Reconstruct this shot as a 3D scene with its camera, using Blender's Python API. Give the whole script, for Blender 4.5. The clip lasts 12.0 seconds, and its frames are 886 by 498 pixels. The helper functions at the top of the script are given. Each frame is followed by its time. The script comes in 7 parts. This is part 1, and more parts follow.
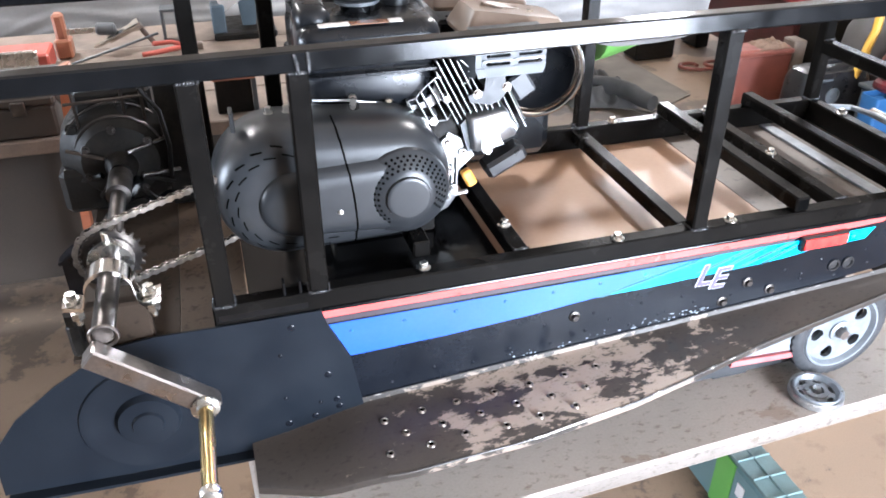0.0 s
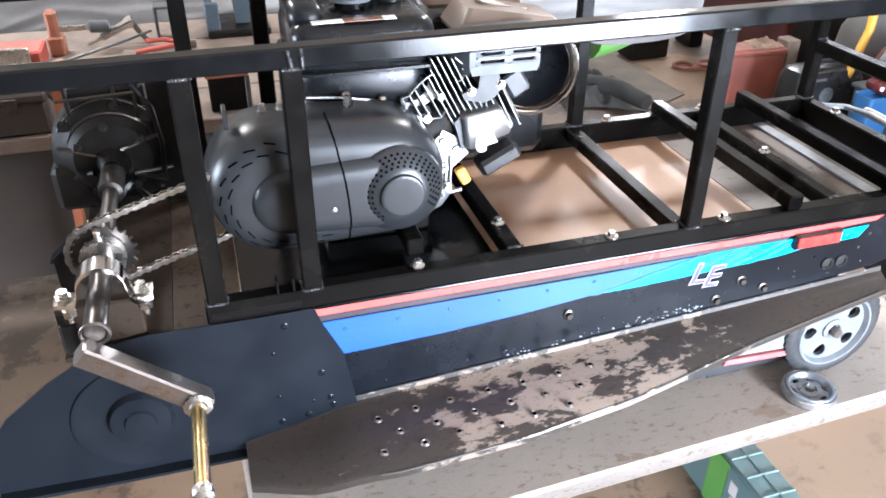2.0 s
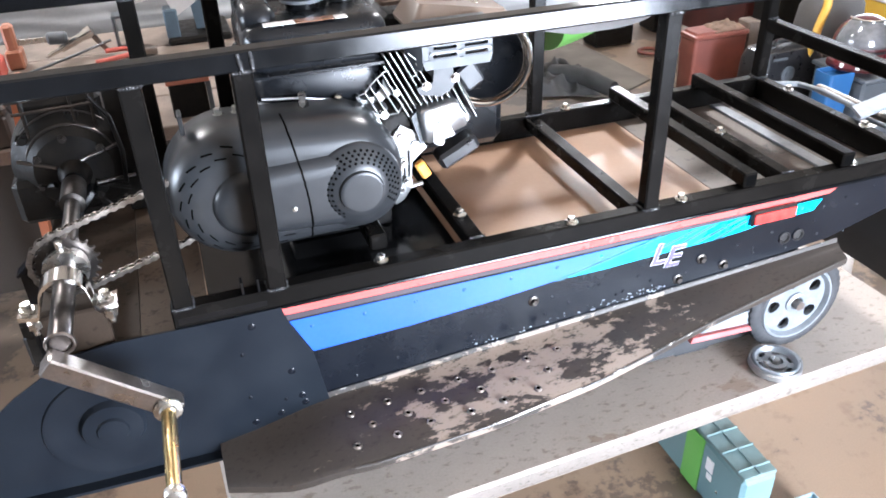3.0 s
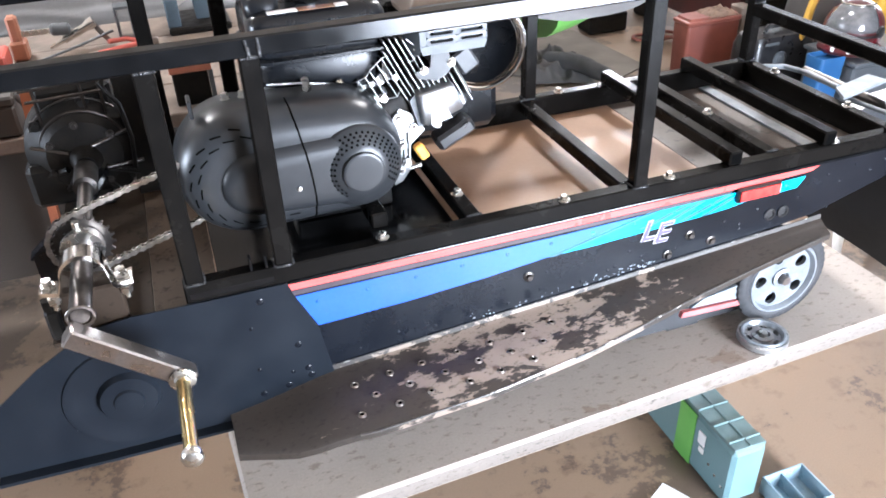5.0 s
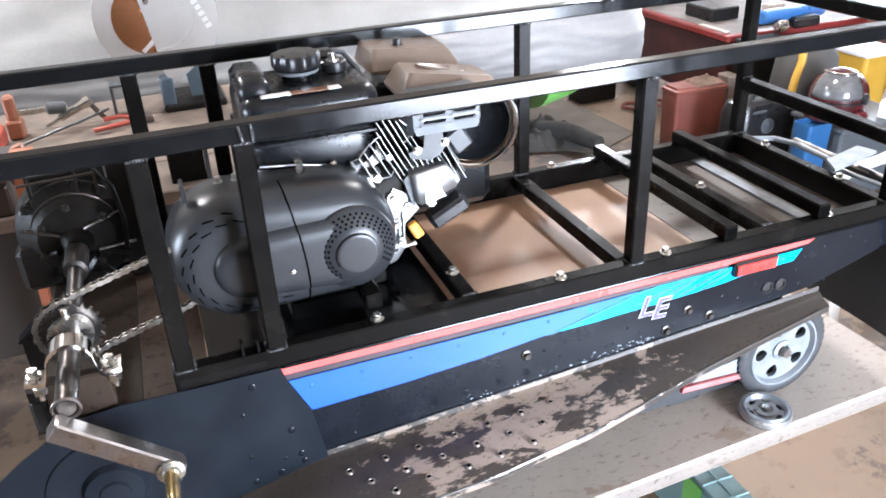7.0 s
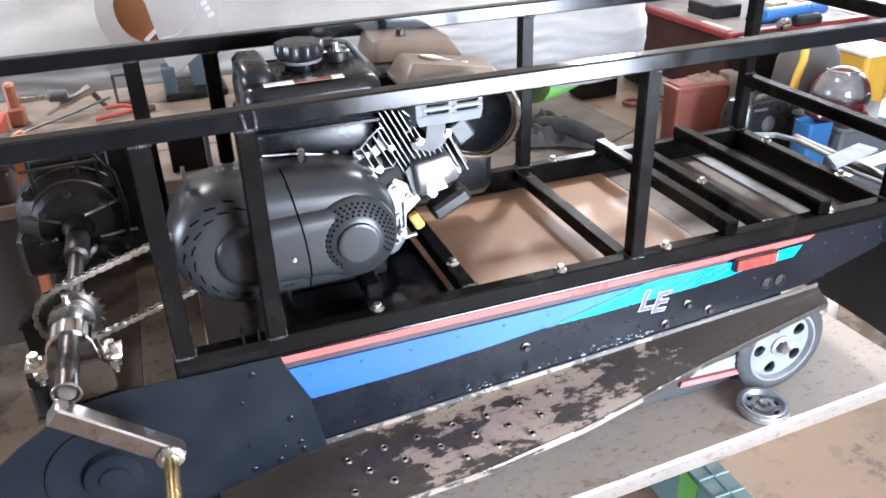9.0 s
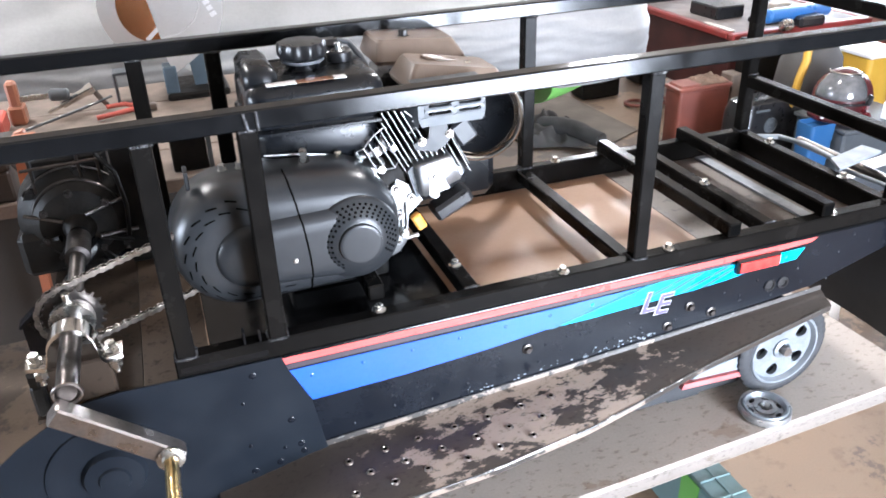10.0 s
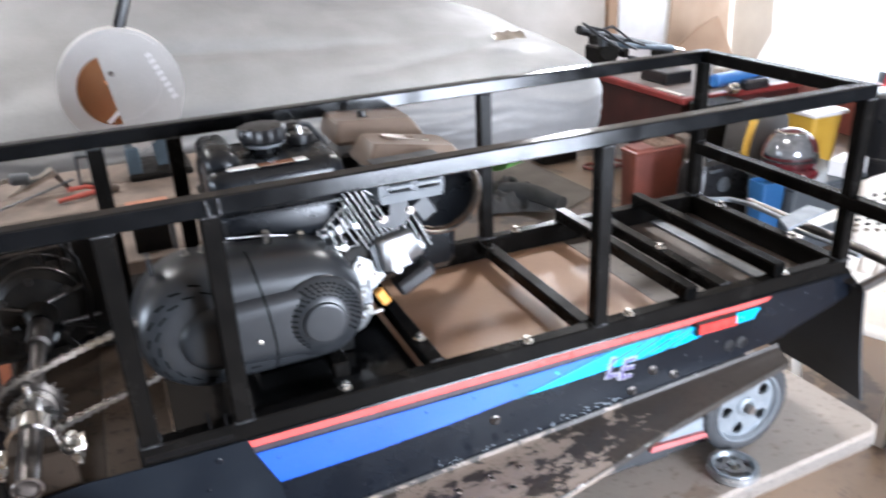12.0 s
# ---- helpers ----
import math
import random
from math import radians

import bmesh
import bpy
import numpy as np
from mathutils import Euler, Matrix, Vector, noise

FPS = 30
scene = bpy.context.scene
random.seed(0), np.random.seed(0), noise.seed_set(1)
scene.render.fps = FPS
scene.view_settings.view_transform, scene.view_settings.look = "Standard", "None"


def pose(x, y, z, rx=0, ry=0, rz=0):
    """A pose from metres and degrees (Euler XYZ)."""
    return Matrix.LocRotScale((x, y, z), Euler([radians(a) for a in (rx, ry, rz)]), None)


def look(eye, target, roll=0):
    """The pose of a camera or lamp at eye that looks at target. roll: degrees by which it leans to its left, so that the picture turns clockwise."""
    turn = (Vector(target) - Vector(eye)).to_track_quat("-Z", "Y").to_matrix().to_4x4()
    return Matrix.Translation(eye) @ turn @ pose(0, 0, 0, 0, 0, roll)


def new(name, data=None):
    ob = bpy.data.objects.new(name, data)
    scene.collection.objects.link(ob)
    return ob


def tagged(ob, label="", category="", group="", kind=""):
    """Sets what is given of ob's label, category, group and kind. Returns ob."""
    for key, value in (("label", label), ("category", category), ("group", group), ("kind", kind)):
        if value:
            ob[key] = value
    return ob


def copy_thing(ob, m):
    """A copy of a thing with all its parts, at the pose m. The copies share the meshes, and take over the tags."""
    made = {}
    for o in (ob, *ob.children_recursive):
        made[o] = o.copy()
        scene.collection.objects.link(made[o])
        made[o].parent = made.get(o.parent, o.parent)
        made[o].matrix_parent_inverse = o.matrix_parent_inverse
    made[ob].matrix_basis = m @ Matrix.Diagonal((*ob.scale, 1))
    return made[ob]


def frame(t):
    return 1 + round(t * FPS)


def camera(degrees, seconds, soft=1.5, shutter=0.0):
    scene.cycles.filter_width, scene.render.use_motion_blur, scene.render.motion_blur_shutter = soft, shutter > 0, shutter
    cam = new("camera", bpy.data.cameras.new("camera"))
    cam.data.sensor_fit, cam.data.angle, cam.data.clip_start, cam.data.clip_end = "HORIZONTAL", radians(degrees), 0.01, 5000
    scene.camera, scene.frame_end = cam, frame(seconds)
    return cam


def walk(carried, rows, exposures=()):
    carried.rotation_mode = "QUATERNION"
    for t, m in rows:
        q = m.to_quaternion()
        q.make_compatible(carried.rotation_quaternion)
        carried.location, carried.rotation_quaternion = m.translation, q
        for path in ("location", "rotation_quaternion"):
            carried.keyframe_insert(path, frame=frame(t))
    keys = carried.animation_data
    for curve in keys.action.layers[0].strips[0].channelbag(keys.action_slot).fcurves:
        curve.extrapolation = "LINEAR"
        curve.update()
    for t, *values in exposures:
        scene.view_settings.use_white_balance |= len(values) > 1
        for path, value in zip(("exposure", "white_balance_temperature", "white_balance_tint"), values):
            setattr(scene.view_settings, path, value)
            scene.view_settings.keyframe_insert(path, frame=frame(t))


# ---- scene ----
cam = camera(58.5, 12.0, 1.7, 0.5)
PATH = [
    (0, (0.022, -0.917, 1.647), (0.507, 0.72, 0.605), -0.1),
    (0.5, (0.024, -0.913, 1.645), (0.508, 0.718, 0.593), 0.0),
    (1, (0.026, -0.916, 1.643), (0.526, 0.711, 0.594), 0.0),
    (1.5, (0.022, -0.913, 1.64), (0.512, 0.724, 0.601), -0.6),
    (2, (0.023, -0.916, 1.644), (0.521, 0.715, 0.601), 0.2),
    (2.5, (0.023, -0.919, 1.645), (0.535, 0.71, 0.604), -0.0),
    (3, (0.044, -0.94, 1.648), (0.586, 0.672, 0.595), -1.9),
    (5, (0.024, -0.993, 1.66), (0.566, 0.604, 0.586), -2.4),
    (5.5, (0.025, -0.982, 1.661), (0.576, 0.651, 0.646), -3.0),
    (5.7, (0.011, -0.968, 1.655), (0.614, 0.675, 0.775), -2.6),
    (6, (0.031, -0.974, 1.684), (0.62, 0.712, 0.783), -3.1),
    (6.5, (0.033, -0.968, 1.677), (0.62, 0.704, 0.75), -2.9),
    (8.5, (0.028, -0.975, 1.671), (0.619, 0.687, 0.729), -2.3),
    (9, (0.027, -0.972, 1.669), (0.616, 0.688, 0.723), -2.0),
    (9.5, (0.024, -0.974, 1.67), (0.614, 0.69, 0.731), -1.8),
    (10, (0.027, -0.967, 1.669), (0.614, 0.694, 0.722), -1.8),
    (10.5, (0.028, -0.962, 1.665), (0.607, 0.696, 0.709), -1.8),
    (11, (0.039, -0.967, 1.685), (0.674, 0.702, 0.784), -2.5),
    (11.2, (0.03, -0.96, 1.686), (0.773, 0.678, 0.814), -1.6),
    (11.5, (0.051, -0.99, 1.703), (0.837, 0.642, 0.856), -1.2),
    (11.7, (0.052, -0.998, 1.701), (0.829, 0.640, 0.857), -1.6),
    (12, (0.031, -0.98, 1.691), (0.725, 0.715, 0.888), -2.7),
]
walk(cam, [(t, look(eye, target, roll)) for t, eye, target, roll in PATH], exposures=[(0.0, 1.06, 5740.0, 11.0), (5.0, 0.99, 5740.0, 11.0), (6.0, 0.91, 5740.0, 11.0), (10.6, 0.87, 5740.0, 11.0), (11.4, 0.77, 5740.0, 11.0), (12.0, 0.38, 5740.0, 11.0)])

# ---- light ----
X0, X1, Y0, Y1, ZC = -4.5, 6.4, -3.2, 6.2, 2.85
world = bpy.data.worlds.new("sky")
scene.world = world
world.use_nodes = True
wn = world.node_tree.nodes
sky = wn.new("ShaderNodeTexSky")
sky.sky_type, sky.sun_disc = "NISHITA", False
sky.sun_elevation, sky.sun_rotation = radians(41), radians(11)
world.node_tree.links.new(sky.outputs[0], wn["Background"].inputs[0])
wn["Background"].inputs[1].default_value = 0.12


def area_lamp(name, eye, target, sx, sy, watts, tint=(1, 1, 1)):
    d = bpy.data.lights.new(name, "AREA")
    d.shape, d.size, d.size_y, d.energy, d.color = "RECTANGLE", sx, sy, watts, tint
    ob = new(name, d)
    ob.matrix_world = look(eye, target)
    return ob


sun = new("sun", bpy.data.lights.new("sun", "SUN"))
sun.data.energy, sun.data.angle, sun.data.color = 3.0, radians(0.5), (1.0, 0.95, 0.88)
sun.matrix_world = look((2, 10, 9), (0, 0, 0))
area_lamp("door_daylight", (X1 - 0.05, 4.1, 1.2), (0.5, 0.6, 1.0), 3.2, 2.2, 160, (0.93, 0.97, 1.0))
area_lamp("shop_light_glow", (3.35, 4.5, 2.50), (0.9, 0.2, 1.0), 0.34, 0.30, 42, (1.0, 0.95, 0.90))
# added fill lamp over the bench, its source is unseen
area_lamp("bench_bulb_glow", (-0.95, 2.30, ZC - 0.13), (-0.95, 2.29, 0.0), 0.20, 0.20, 42, (1.0, 0.92, 0.82))
area_lamp("bulb_glow", (1.74, 1.47, ZC - 0.13), (1.74, 1.46, 0.0), 0.20, 0.20, 47, (1.0, 0.92, 0.82))
# added fill from the west to brighten bench and boat, no window seen
area_lamp("window_daylight", (X0 + 0.06, 1.2, 1.65), (0.2, 0.9, 1.1), 2.0, 1.1, 150, (0.90, 0.95, 1.0))
area_lamp("front_daylight", (1.85, Y0 + 0.06, 1.10), (0.45, 0.2, 0.95), 1.5, 1.8, 340, (0.93, 0.96, 1.0))


# ---- materials ----
def paint(name, c1, c2=None, rough=0.5, metal=0.0, scale=18.0, bump=0.05, fine=220.0, spread=0.12, coat=0.0, gloss=0.5):
    """Two tones mixed by coarse and fine noise, with relief and uneven gloss."""
    m = bpy.data.materials.new(name)
    m.use_nodes = True
    n, l = m.node_tree.nodes, m.node_tree.links
    b = n["Principled BSDF"]
    c2 = c2 or tuple(x * 0.72 for x in c1)
    co = n.new("ShaderNodeTexCoord")
    big, small = n.new("ShaderNodeTexNoise"), n.new("ShaderNodeTexNoise")
    big.inputs["Scale"].default_value, big.inputs["Detail"].default_value = scale, 6
    small.inputs["Scale"].default_value, small.inputs["Detail"].default_value = fine, 3
    l.new(co.outputs["Object"], big.inputs["Vector"])
    l.new(co.outputs["Object"], small.inputs["Vector"])
    ad = n.new("ShaderNodeMath")
    ad.operation = "MULTIPLY_ADD"
    ad.inputs[1].default_value = 0.35
    l.new(small.outputs[0], ad.inputs[0])
    l.new(big.outputs[0], ad.inputs[2])
    ramp = n.new("ShaderNodeValToRGB")
    ramp.color_ramp.elements[0].position, ramp.color_ramp.elements[1].position = 0.48, 0.86
    ramp.color_ramp.elements[0].color, ramp.color_ramp.elements[1].color = (*c1, 1), (*c2, 1)
    l.new(ad.outputs[0], ramp.inputs[0])
    l.new(ramp.outputs[0], b.inputs["Base Color"])
    mr = n.new("ShaderNodeMapRange")
    mr.inputs["From Min"].default_value, mr.inputs["From Max"].default_value = 0.3, 0.75
    mr.inputs["To Min"].default_value, mr.inputs["To Max"].default_value = max(0.03, rough - spread), min(1, rough + spread)
    l.new(big.outputs[0], mr.inputs["Value"])
    l.new(mr.outputs[0], b.inputs["Roughness"])
    b.inputs["Metallic"].default_value = metal
    b.inputs["Coat Weight"].default_value = coat
    b.inputs["Specular IOR Level"].default_value = gloss
    if bump:
        bp = n.new("ShaderNodeBump")
        bp.inputs["Strength"].default_value, bp.inputs["Distance"].default_value = bump, 0.004
        l.new(ad.outputs[0], bp.inputs["Height"])
        l.new(bp.outputs[0], b.inputs["Normal"])
    return m


def worn(name, top, under, cover, scale, rough=0.55, stretch=(1, 1, 1), bump=0.25, metal=0.0, focus=None, grime=0.42):
    """A coat worn through in patches with hard edges. cover: share of the noise range that stays coated."""
    m = paint(name, top, None, rough, metal, scale * 0.5, 0.0)
    n, l = m.node_tree.nodes, m.node_tree.links
    b = n["Principled BSDF"]
    old = b.inputs["Base Color"].links[0].from_socket
    co, mp, t = n.new("ShaderNodeTexCoord"), n.new("ShaderNodeMapping"), n.new("ShaderNodeTexNoise")
    mp.inputs["Scale"].default_value = stretch
    t.inputs["Scale"].default_value, t.inputs["Detail"].default_value, t.inputs["Roughness"].default_value = scale, 10, 0.70
    l.new(co.outputs["Object"], mp.inputs[0])
    l.new(mp.outputs[0], t.inputs["Vector"])
    r = n.new("ShaderNodeValToRGB")
    r.color_ramp.elements[0].position, r.color_ramp.elements[1].position = cover, cover + 0.025
    if focus:
        sp, d, ab, past, sc = n.new("ShaderNodeSeparateXYZ"), n.new("ShaderNodeMath"), n.new("ShaderNodeMath"), n.new("ShaderNodeMath"), n.new("ShaderNodeMath")
        d.operation, ab.operation, past.operation, sc.operation = "SUBTRACT", "ABSOLUTE", "SUBTRACT", "MULTIPLY_ADD"
        past.use_clamp = True
        d.inputs[1].default_value, past.inputs[1].default_value, sc.inputs[1].default_value = focus[0], focus[2], -focus[1]
        l.new(co.outputs["Object"], sp.inputs[0])
        l.new(sp.outputs[0], d.inputs[0])
        l.new(d.outputs[0], ab.inputs[0])
        l.new(ab.outputs[0], past.inputs[0])
        l.new(past.outputs[0], sc.inputs[0])
        l.new(t.outputs[0], sc.inputs[2])
        l.new(sc.outputs[0], r.inputs[0])
    else:
        l.new(t.outputs[0], r.inputs[0])
    mix = n.new("ShaderNodeMix")
    mix.data_type = "RGBA"
    mix.inputs["B"].default_value = (*under, 1)
    for s in mix.inputs:
        if s.type == "RGBA" and s.name == "B":
            s.default_value = (*under, 1)
        if s.type == "RGBA" and s.name == "A":
            l.new(old, s)
        if s.type == "VALUE" and s.name == "Factor":
            l.new(r.outputs[0], s)
    speck, sr, mul = n.new("ShaderNodeTexNoise"), n.new("ShaderNodeValToRGB"), n.new("ShaderNodeVectorMath")
    speck.inputs["Scale"].default_value, speck.inputs["Detail"].default_value, speck.inputs["Roughness"].default_value = scale * 7, 5, 0.65
    sr.color_ramp.elements[0].position, sr.color_ramp.elements[1].position = 0.56, 0.66
    sr.color_ramp.elements[0].color, sr.color_ramp.elements[1].color = (1, 1, 1, 1), (grime, grime * 0.96, grime * 0.92, 1)
    mul.operation = "MULTIPLY"
    l.new(mp.outputs[0], speck.inputs["Vector"])
    l.new(speck.outputs[0], sr.inputs[0])
    l.new([o for o in mix.outputs if o.type == "RGBA"][0], mul.inputs[0])
    l.new(sr.outputs[0], mul.inputs[1])
    l.new(mul.outputs[0], b.inputs["Base Color"])
    bp = n.new("ShaderNodeBump")
    bp.invert = True
    bp.inputs["Strength"].default_value, bp.inputs["Distance"].default_value = bump, 0.002
    l.new(r.outputs[0], bp.inputs["Height"])
    l.new(bp.outputs[0], b.inputs["Normal"])
    return m


M_TUBE = paint("black_gloss_enamel", (0.003, 0.0032, 0.0036), (0.005, 0.0053, 0.006), 0.15, 0, 24, 0.03, 260, 0.05, 0.0, 0.30)
M_TUNNEL = paint("black_tunnel_paint", (0.0045, 0.0055, 0.008), (0.007, 0.0085, 0.012), 0.24, 0, 9, 0.03, 260, 0.08, 0.0, 0.22)
M_PLATE = paint("dark_grey_panel_paint", (0.0065, 0.0085, 0.012), (0.009, 0.0115, 0.0155), 0.40, 0, 14, 0.06, 400, 0.08, 0.0, 0.13)
M_TAN = paint("tan_painted_sheet", (0.26, 0.148, 0.088), (0.31, 0.19, 0.12), 0.46, 0.0, 5, 0.03, 120, 0.10)
M_BOARD = worn("scuffed_running_board", (0.036, 0.029, 0.024), (0.225, 0.180, 0.145), 0.455, 14, 0.42, (0.8, 1.6, 1), 0.25, 0.0, (0.48, 0.95, 0.15))
M_BLUE = paint("blue_decal", (0.018, 0.078, 0.42), (0.024, 0.092, 0.46), 0.20, 0, 6, 0.02, 150, 0.05, 0.3)
nb, lb = M_BLUE.node_tree.nodes, M_BLUE.node_tree.links
fade_co, fade_xyz, fade_range, fade_mix = nb.new("ShaderNodeTexCoord"), nb.new("ShaderNodeSeparateXYZ"), nb.new("ShaderNodeMapRange"), nb.new("ShaderNodeMixRGB")
fade_range.inputs["From Min"].default_value, fade_range.inputs["From Max"].default_value = 0.32, 0.86
fade_mix.inputs[2].default_value = (0.04, 0.17, 0.53, 1)
lb.new(fade_co.outputs["Object"], fade_xyz.inputs[0])
lb.new(fade_xyz.outputs[0], fade_range.inputs["Value"])
lb.new(fade_range.outputs[0], fade_mix.inputs[0])
lb.new(nb["Principled BSDF"].inputs["Base Color"].links[0].from_socket, fade_mix.inputs[1])
lb.new(fade_mix.outputs[0], nb["Principled BSDF"].inputs["Base Color"])
M_CYAN = paint("cyan_decal", (0.01, 0.37, 0.66), (0.02, 0.43, 0.70), 0.28, 0, 9, 0.02, 150, 0.05)
M_TEALDARK = paint("dark_teal_decal", (0.02, 0.10, 0.15), (0.03, 0.12, 0.17), 0.3, 0, 9, 0.02, 150, 0.05)
M_PLUM = paint("dark_plum_decal", (0.035, 0.028, 0.036), (0.05, 0.04, 0.05), 0.35, 0, 9, 0.02, 150, 0.05)
M_RED = paint("red_decal", (0.60, 0.075, 0.065), (0.64, 0.10, 0.09), 0.30, 0, 12, 0.02, 150, 0.05)
M_LILAC = paint("lilac_decal", (0.085, 0.070, 0.17), (0.11, 0.09, 0.20), 0.35, 0, 12, 0.02)
M_WHITE = paint("white_print", (0.75, 0.74, 0.74), (0.68, 0.66, 0.66), 0.4, 0, 12, 0.02)
M_REFLEX = paint("red_reflector_plastic", (0.50, 0.02, 0.02), (0.60, 0.05, 0.04), 0.18, 0, 60, 0.25, 500, 0.05)
M_ZINC = paint("zinc_plated_steel", (0.62, 0.61, 0.58), (0.48, 0.46, 0.42), 0.28, 1.0, 60, 0.05, 300, 0.1)
M_STEEL = paint("bare_steel_bar", (0.31, 0.275, 0.25), (0.21, 0.185, 0.17), 0.34, 1.0, 35, 0.10, 240, 0.1)
M_BRASS = paint("yellow_zinc_pin", (0.78, 0.60, 0.30), (0.66, 0.48, 0.22), 0.24, 1.0, 30, 0.03, 240, 0.08)
M_CAST = paint("cast_aluminium", (0.54, 0.55, 0.56), (0.42, 0.43, 0.44), 0.42, 1.0, 45, 0.20, 260, 0.1)
M_COVER = paint("dark_grey_moulded_plastic", (0.017, 0.0182, 0.020), (0.020, 0.0213, 0.0233), 0.33, 0, 60, 0.0, 700, 0.02, 0.0, 0.33)
M_BLACKPL = paint("black_plastic", (0.007, 0.007, 0.008), (0.012, 0.012, 0.013), 0.33, 0, 40, 0.05, 500, 0.08)
M_TANK = paint("black_tank_gloss", (0.005, 0.0055, 0.0065), (0.008, 0.009, 0.011), 0.28, 0, 12, 0.01, 200, 0.06, 0.0, 0.28)
M_AIRBOX = paint("grey_airbox_plastic", (0.155, 0.115, 0.088), (0.175, 0.13, 0.10), 0.36, 0, 50, 0.05, 600, 0.06)
M_GUARD = paint("grey_guard_enamel", (0.065, 0.074, 0.083), (0.078, 0.086, 0.095), 0.42, 0, 50, 0.06, 500, 0.06)
M_CHROME = paint("chrome_ring", (0.72, 0.70, 0.68), (0.60, 0.58, 0.55), 0.14, 1.0, 20, 0.02, 100, 0.05)
M_ORANGE = paint("orange_tag_plastic", (0.66, 0.29, 0.05), (0.72, 0.35, 0.07), 0.4, 0, 40, 0.03)
M_WELD = paint("glossy_weld_bead", (0.03, 0.03, 0.032), (0.06, 0.06, 0.062), 0.16, 0.5, 80, 0.6, 500, 0.05)
M_VOID = paint("dark_hollow", (0.002, 0.002, 0.002), (0.003, 0.003, 0.003), 0.95, 0, 20, 0, 220, 0.02, 0.0, 0.0)
M_DULL = paint("dull_grey_strip", (0.25, 0.275, 0.30), (0.20, 0.22, 0.245), 0.5, 0.3, 30, 0.1)
M_LIGHTSTEEL = paint("light_worn_steel", (0.42, 0.42, 0.42), (0.30, 0.30, 0.30), 0.34, 0.7, 40, 0.1, 240, 0.1)
M_BARS = paint("dusty_black_enamel", (0.004, 0.0038, 0.0036), (0.0065, 0.0058, 0.0052), 0.24, 0, 20, 0.05, 300, 0.08, 0.0, 0.06)
M_DARKSTEEL = paint("dark_steel", (0.10, 0.090, 0.084), (0.055, 0.049, 0.045), 0.38, 1.0, 35, 0.1, 240, 0.1)
M_GREASE = paint("greasy_black_casting", (0.005, 0.005, 0.005), (0.012, 0.010, 0.008), 0.48, 0.0, 40, 0.35, 180, 0.12, 0.0, 0.14)
M_RUBBER = paint("black_rubber", (0.018, 0.019, 0.021), (0.030, 0.031, 0.034), 0.6, 0, 30, 0.15, 300, 0.1)
M_RIM = paint("grey_cast_rim", (0.27, 0.29, 0.31), (0.20, 0.22, 0.24), 0.4, 0.5, 40, 0.15, 300, 0.1)
M_TABLE = worn("worn_white_tabletop", (0.37, 0.315, 0.27), (0.24, 0.185, 0.145), 0.63, 6, 0.5, (1, 1.8, 1), 0.15, 0.0, None, 0.66)
M_FLOOR = worn("stained_concrete_floor", (0.215, 0.150, 0.100), (0.092, 0.066, 0.047), 0.52, 1.5, 0.45, (1, 1, 1), 0.05, 0.0, None, 0.80)
M_WALL = paint("off_white_wall", (0.62, 0.58, 0.54), (0.52, 0.49, 0.45), 0.8, 0, 3, 0.1, 60, 0.1)
M_BLOCK = paint("grey_block_wall", (0.17, 0.165, 0.16), (0.13, 0.125, 0.12), 0.85, 0, 3, 0.15, 60, 0.1)
M_CEIL = paint("bare_board_ceiling", (0.50, 0.42, 0.34), (0.42, 0.35, 0.28), 0.85, 0, 3, 0.1, 60, 0.1)
M_TARP = paint("silver_grey_cover_cloth", (0.215, 0.212, 0.212), (0.175, 0.173, 0.173), 0.6, 0, 5, 0.35, 90, 0.08)
M_CHAIR = paint("white_chair_plastic", (0.66, 0.61, 0.55), (0.58, 0.53, 0.48), 0.38, 0, 10, 0.03, 200, 0.08)


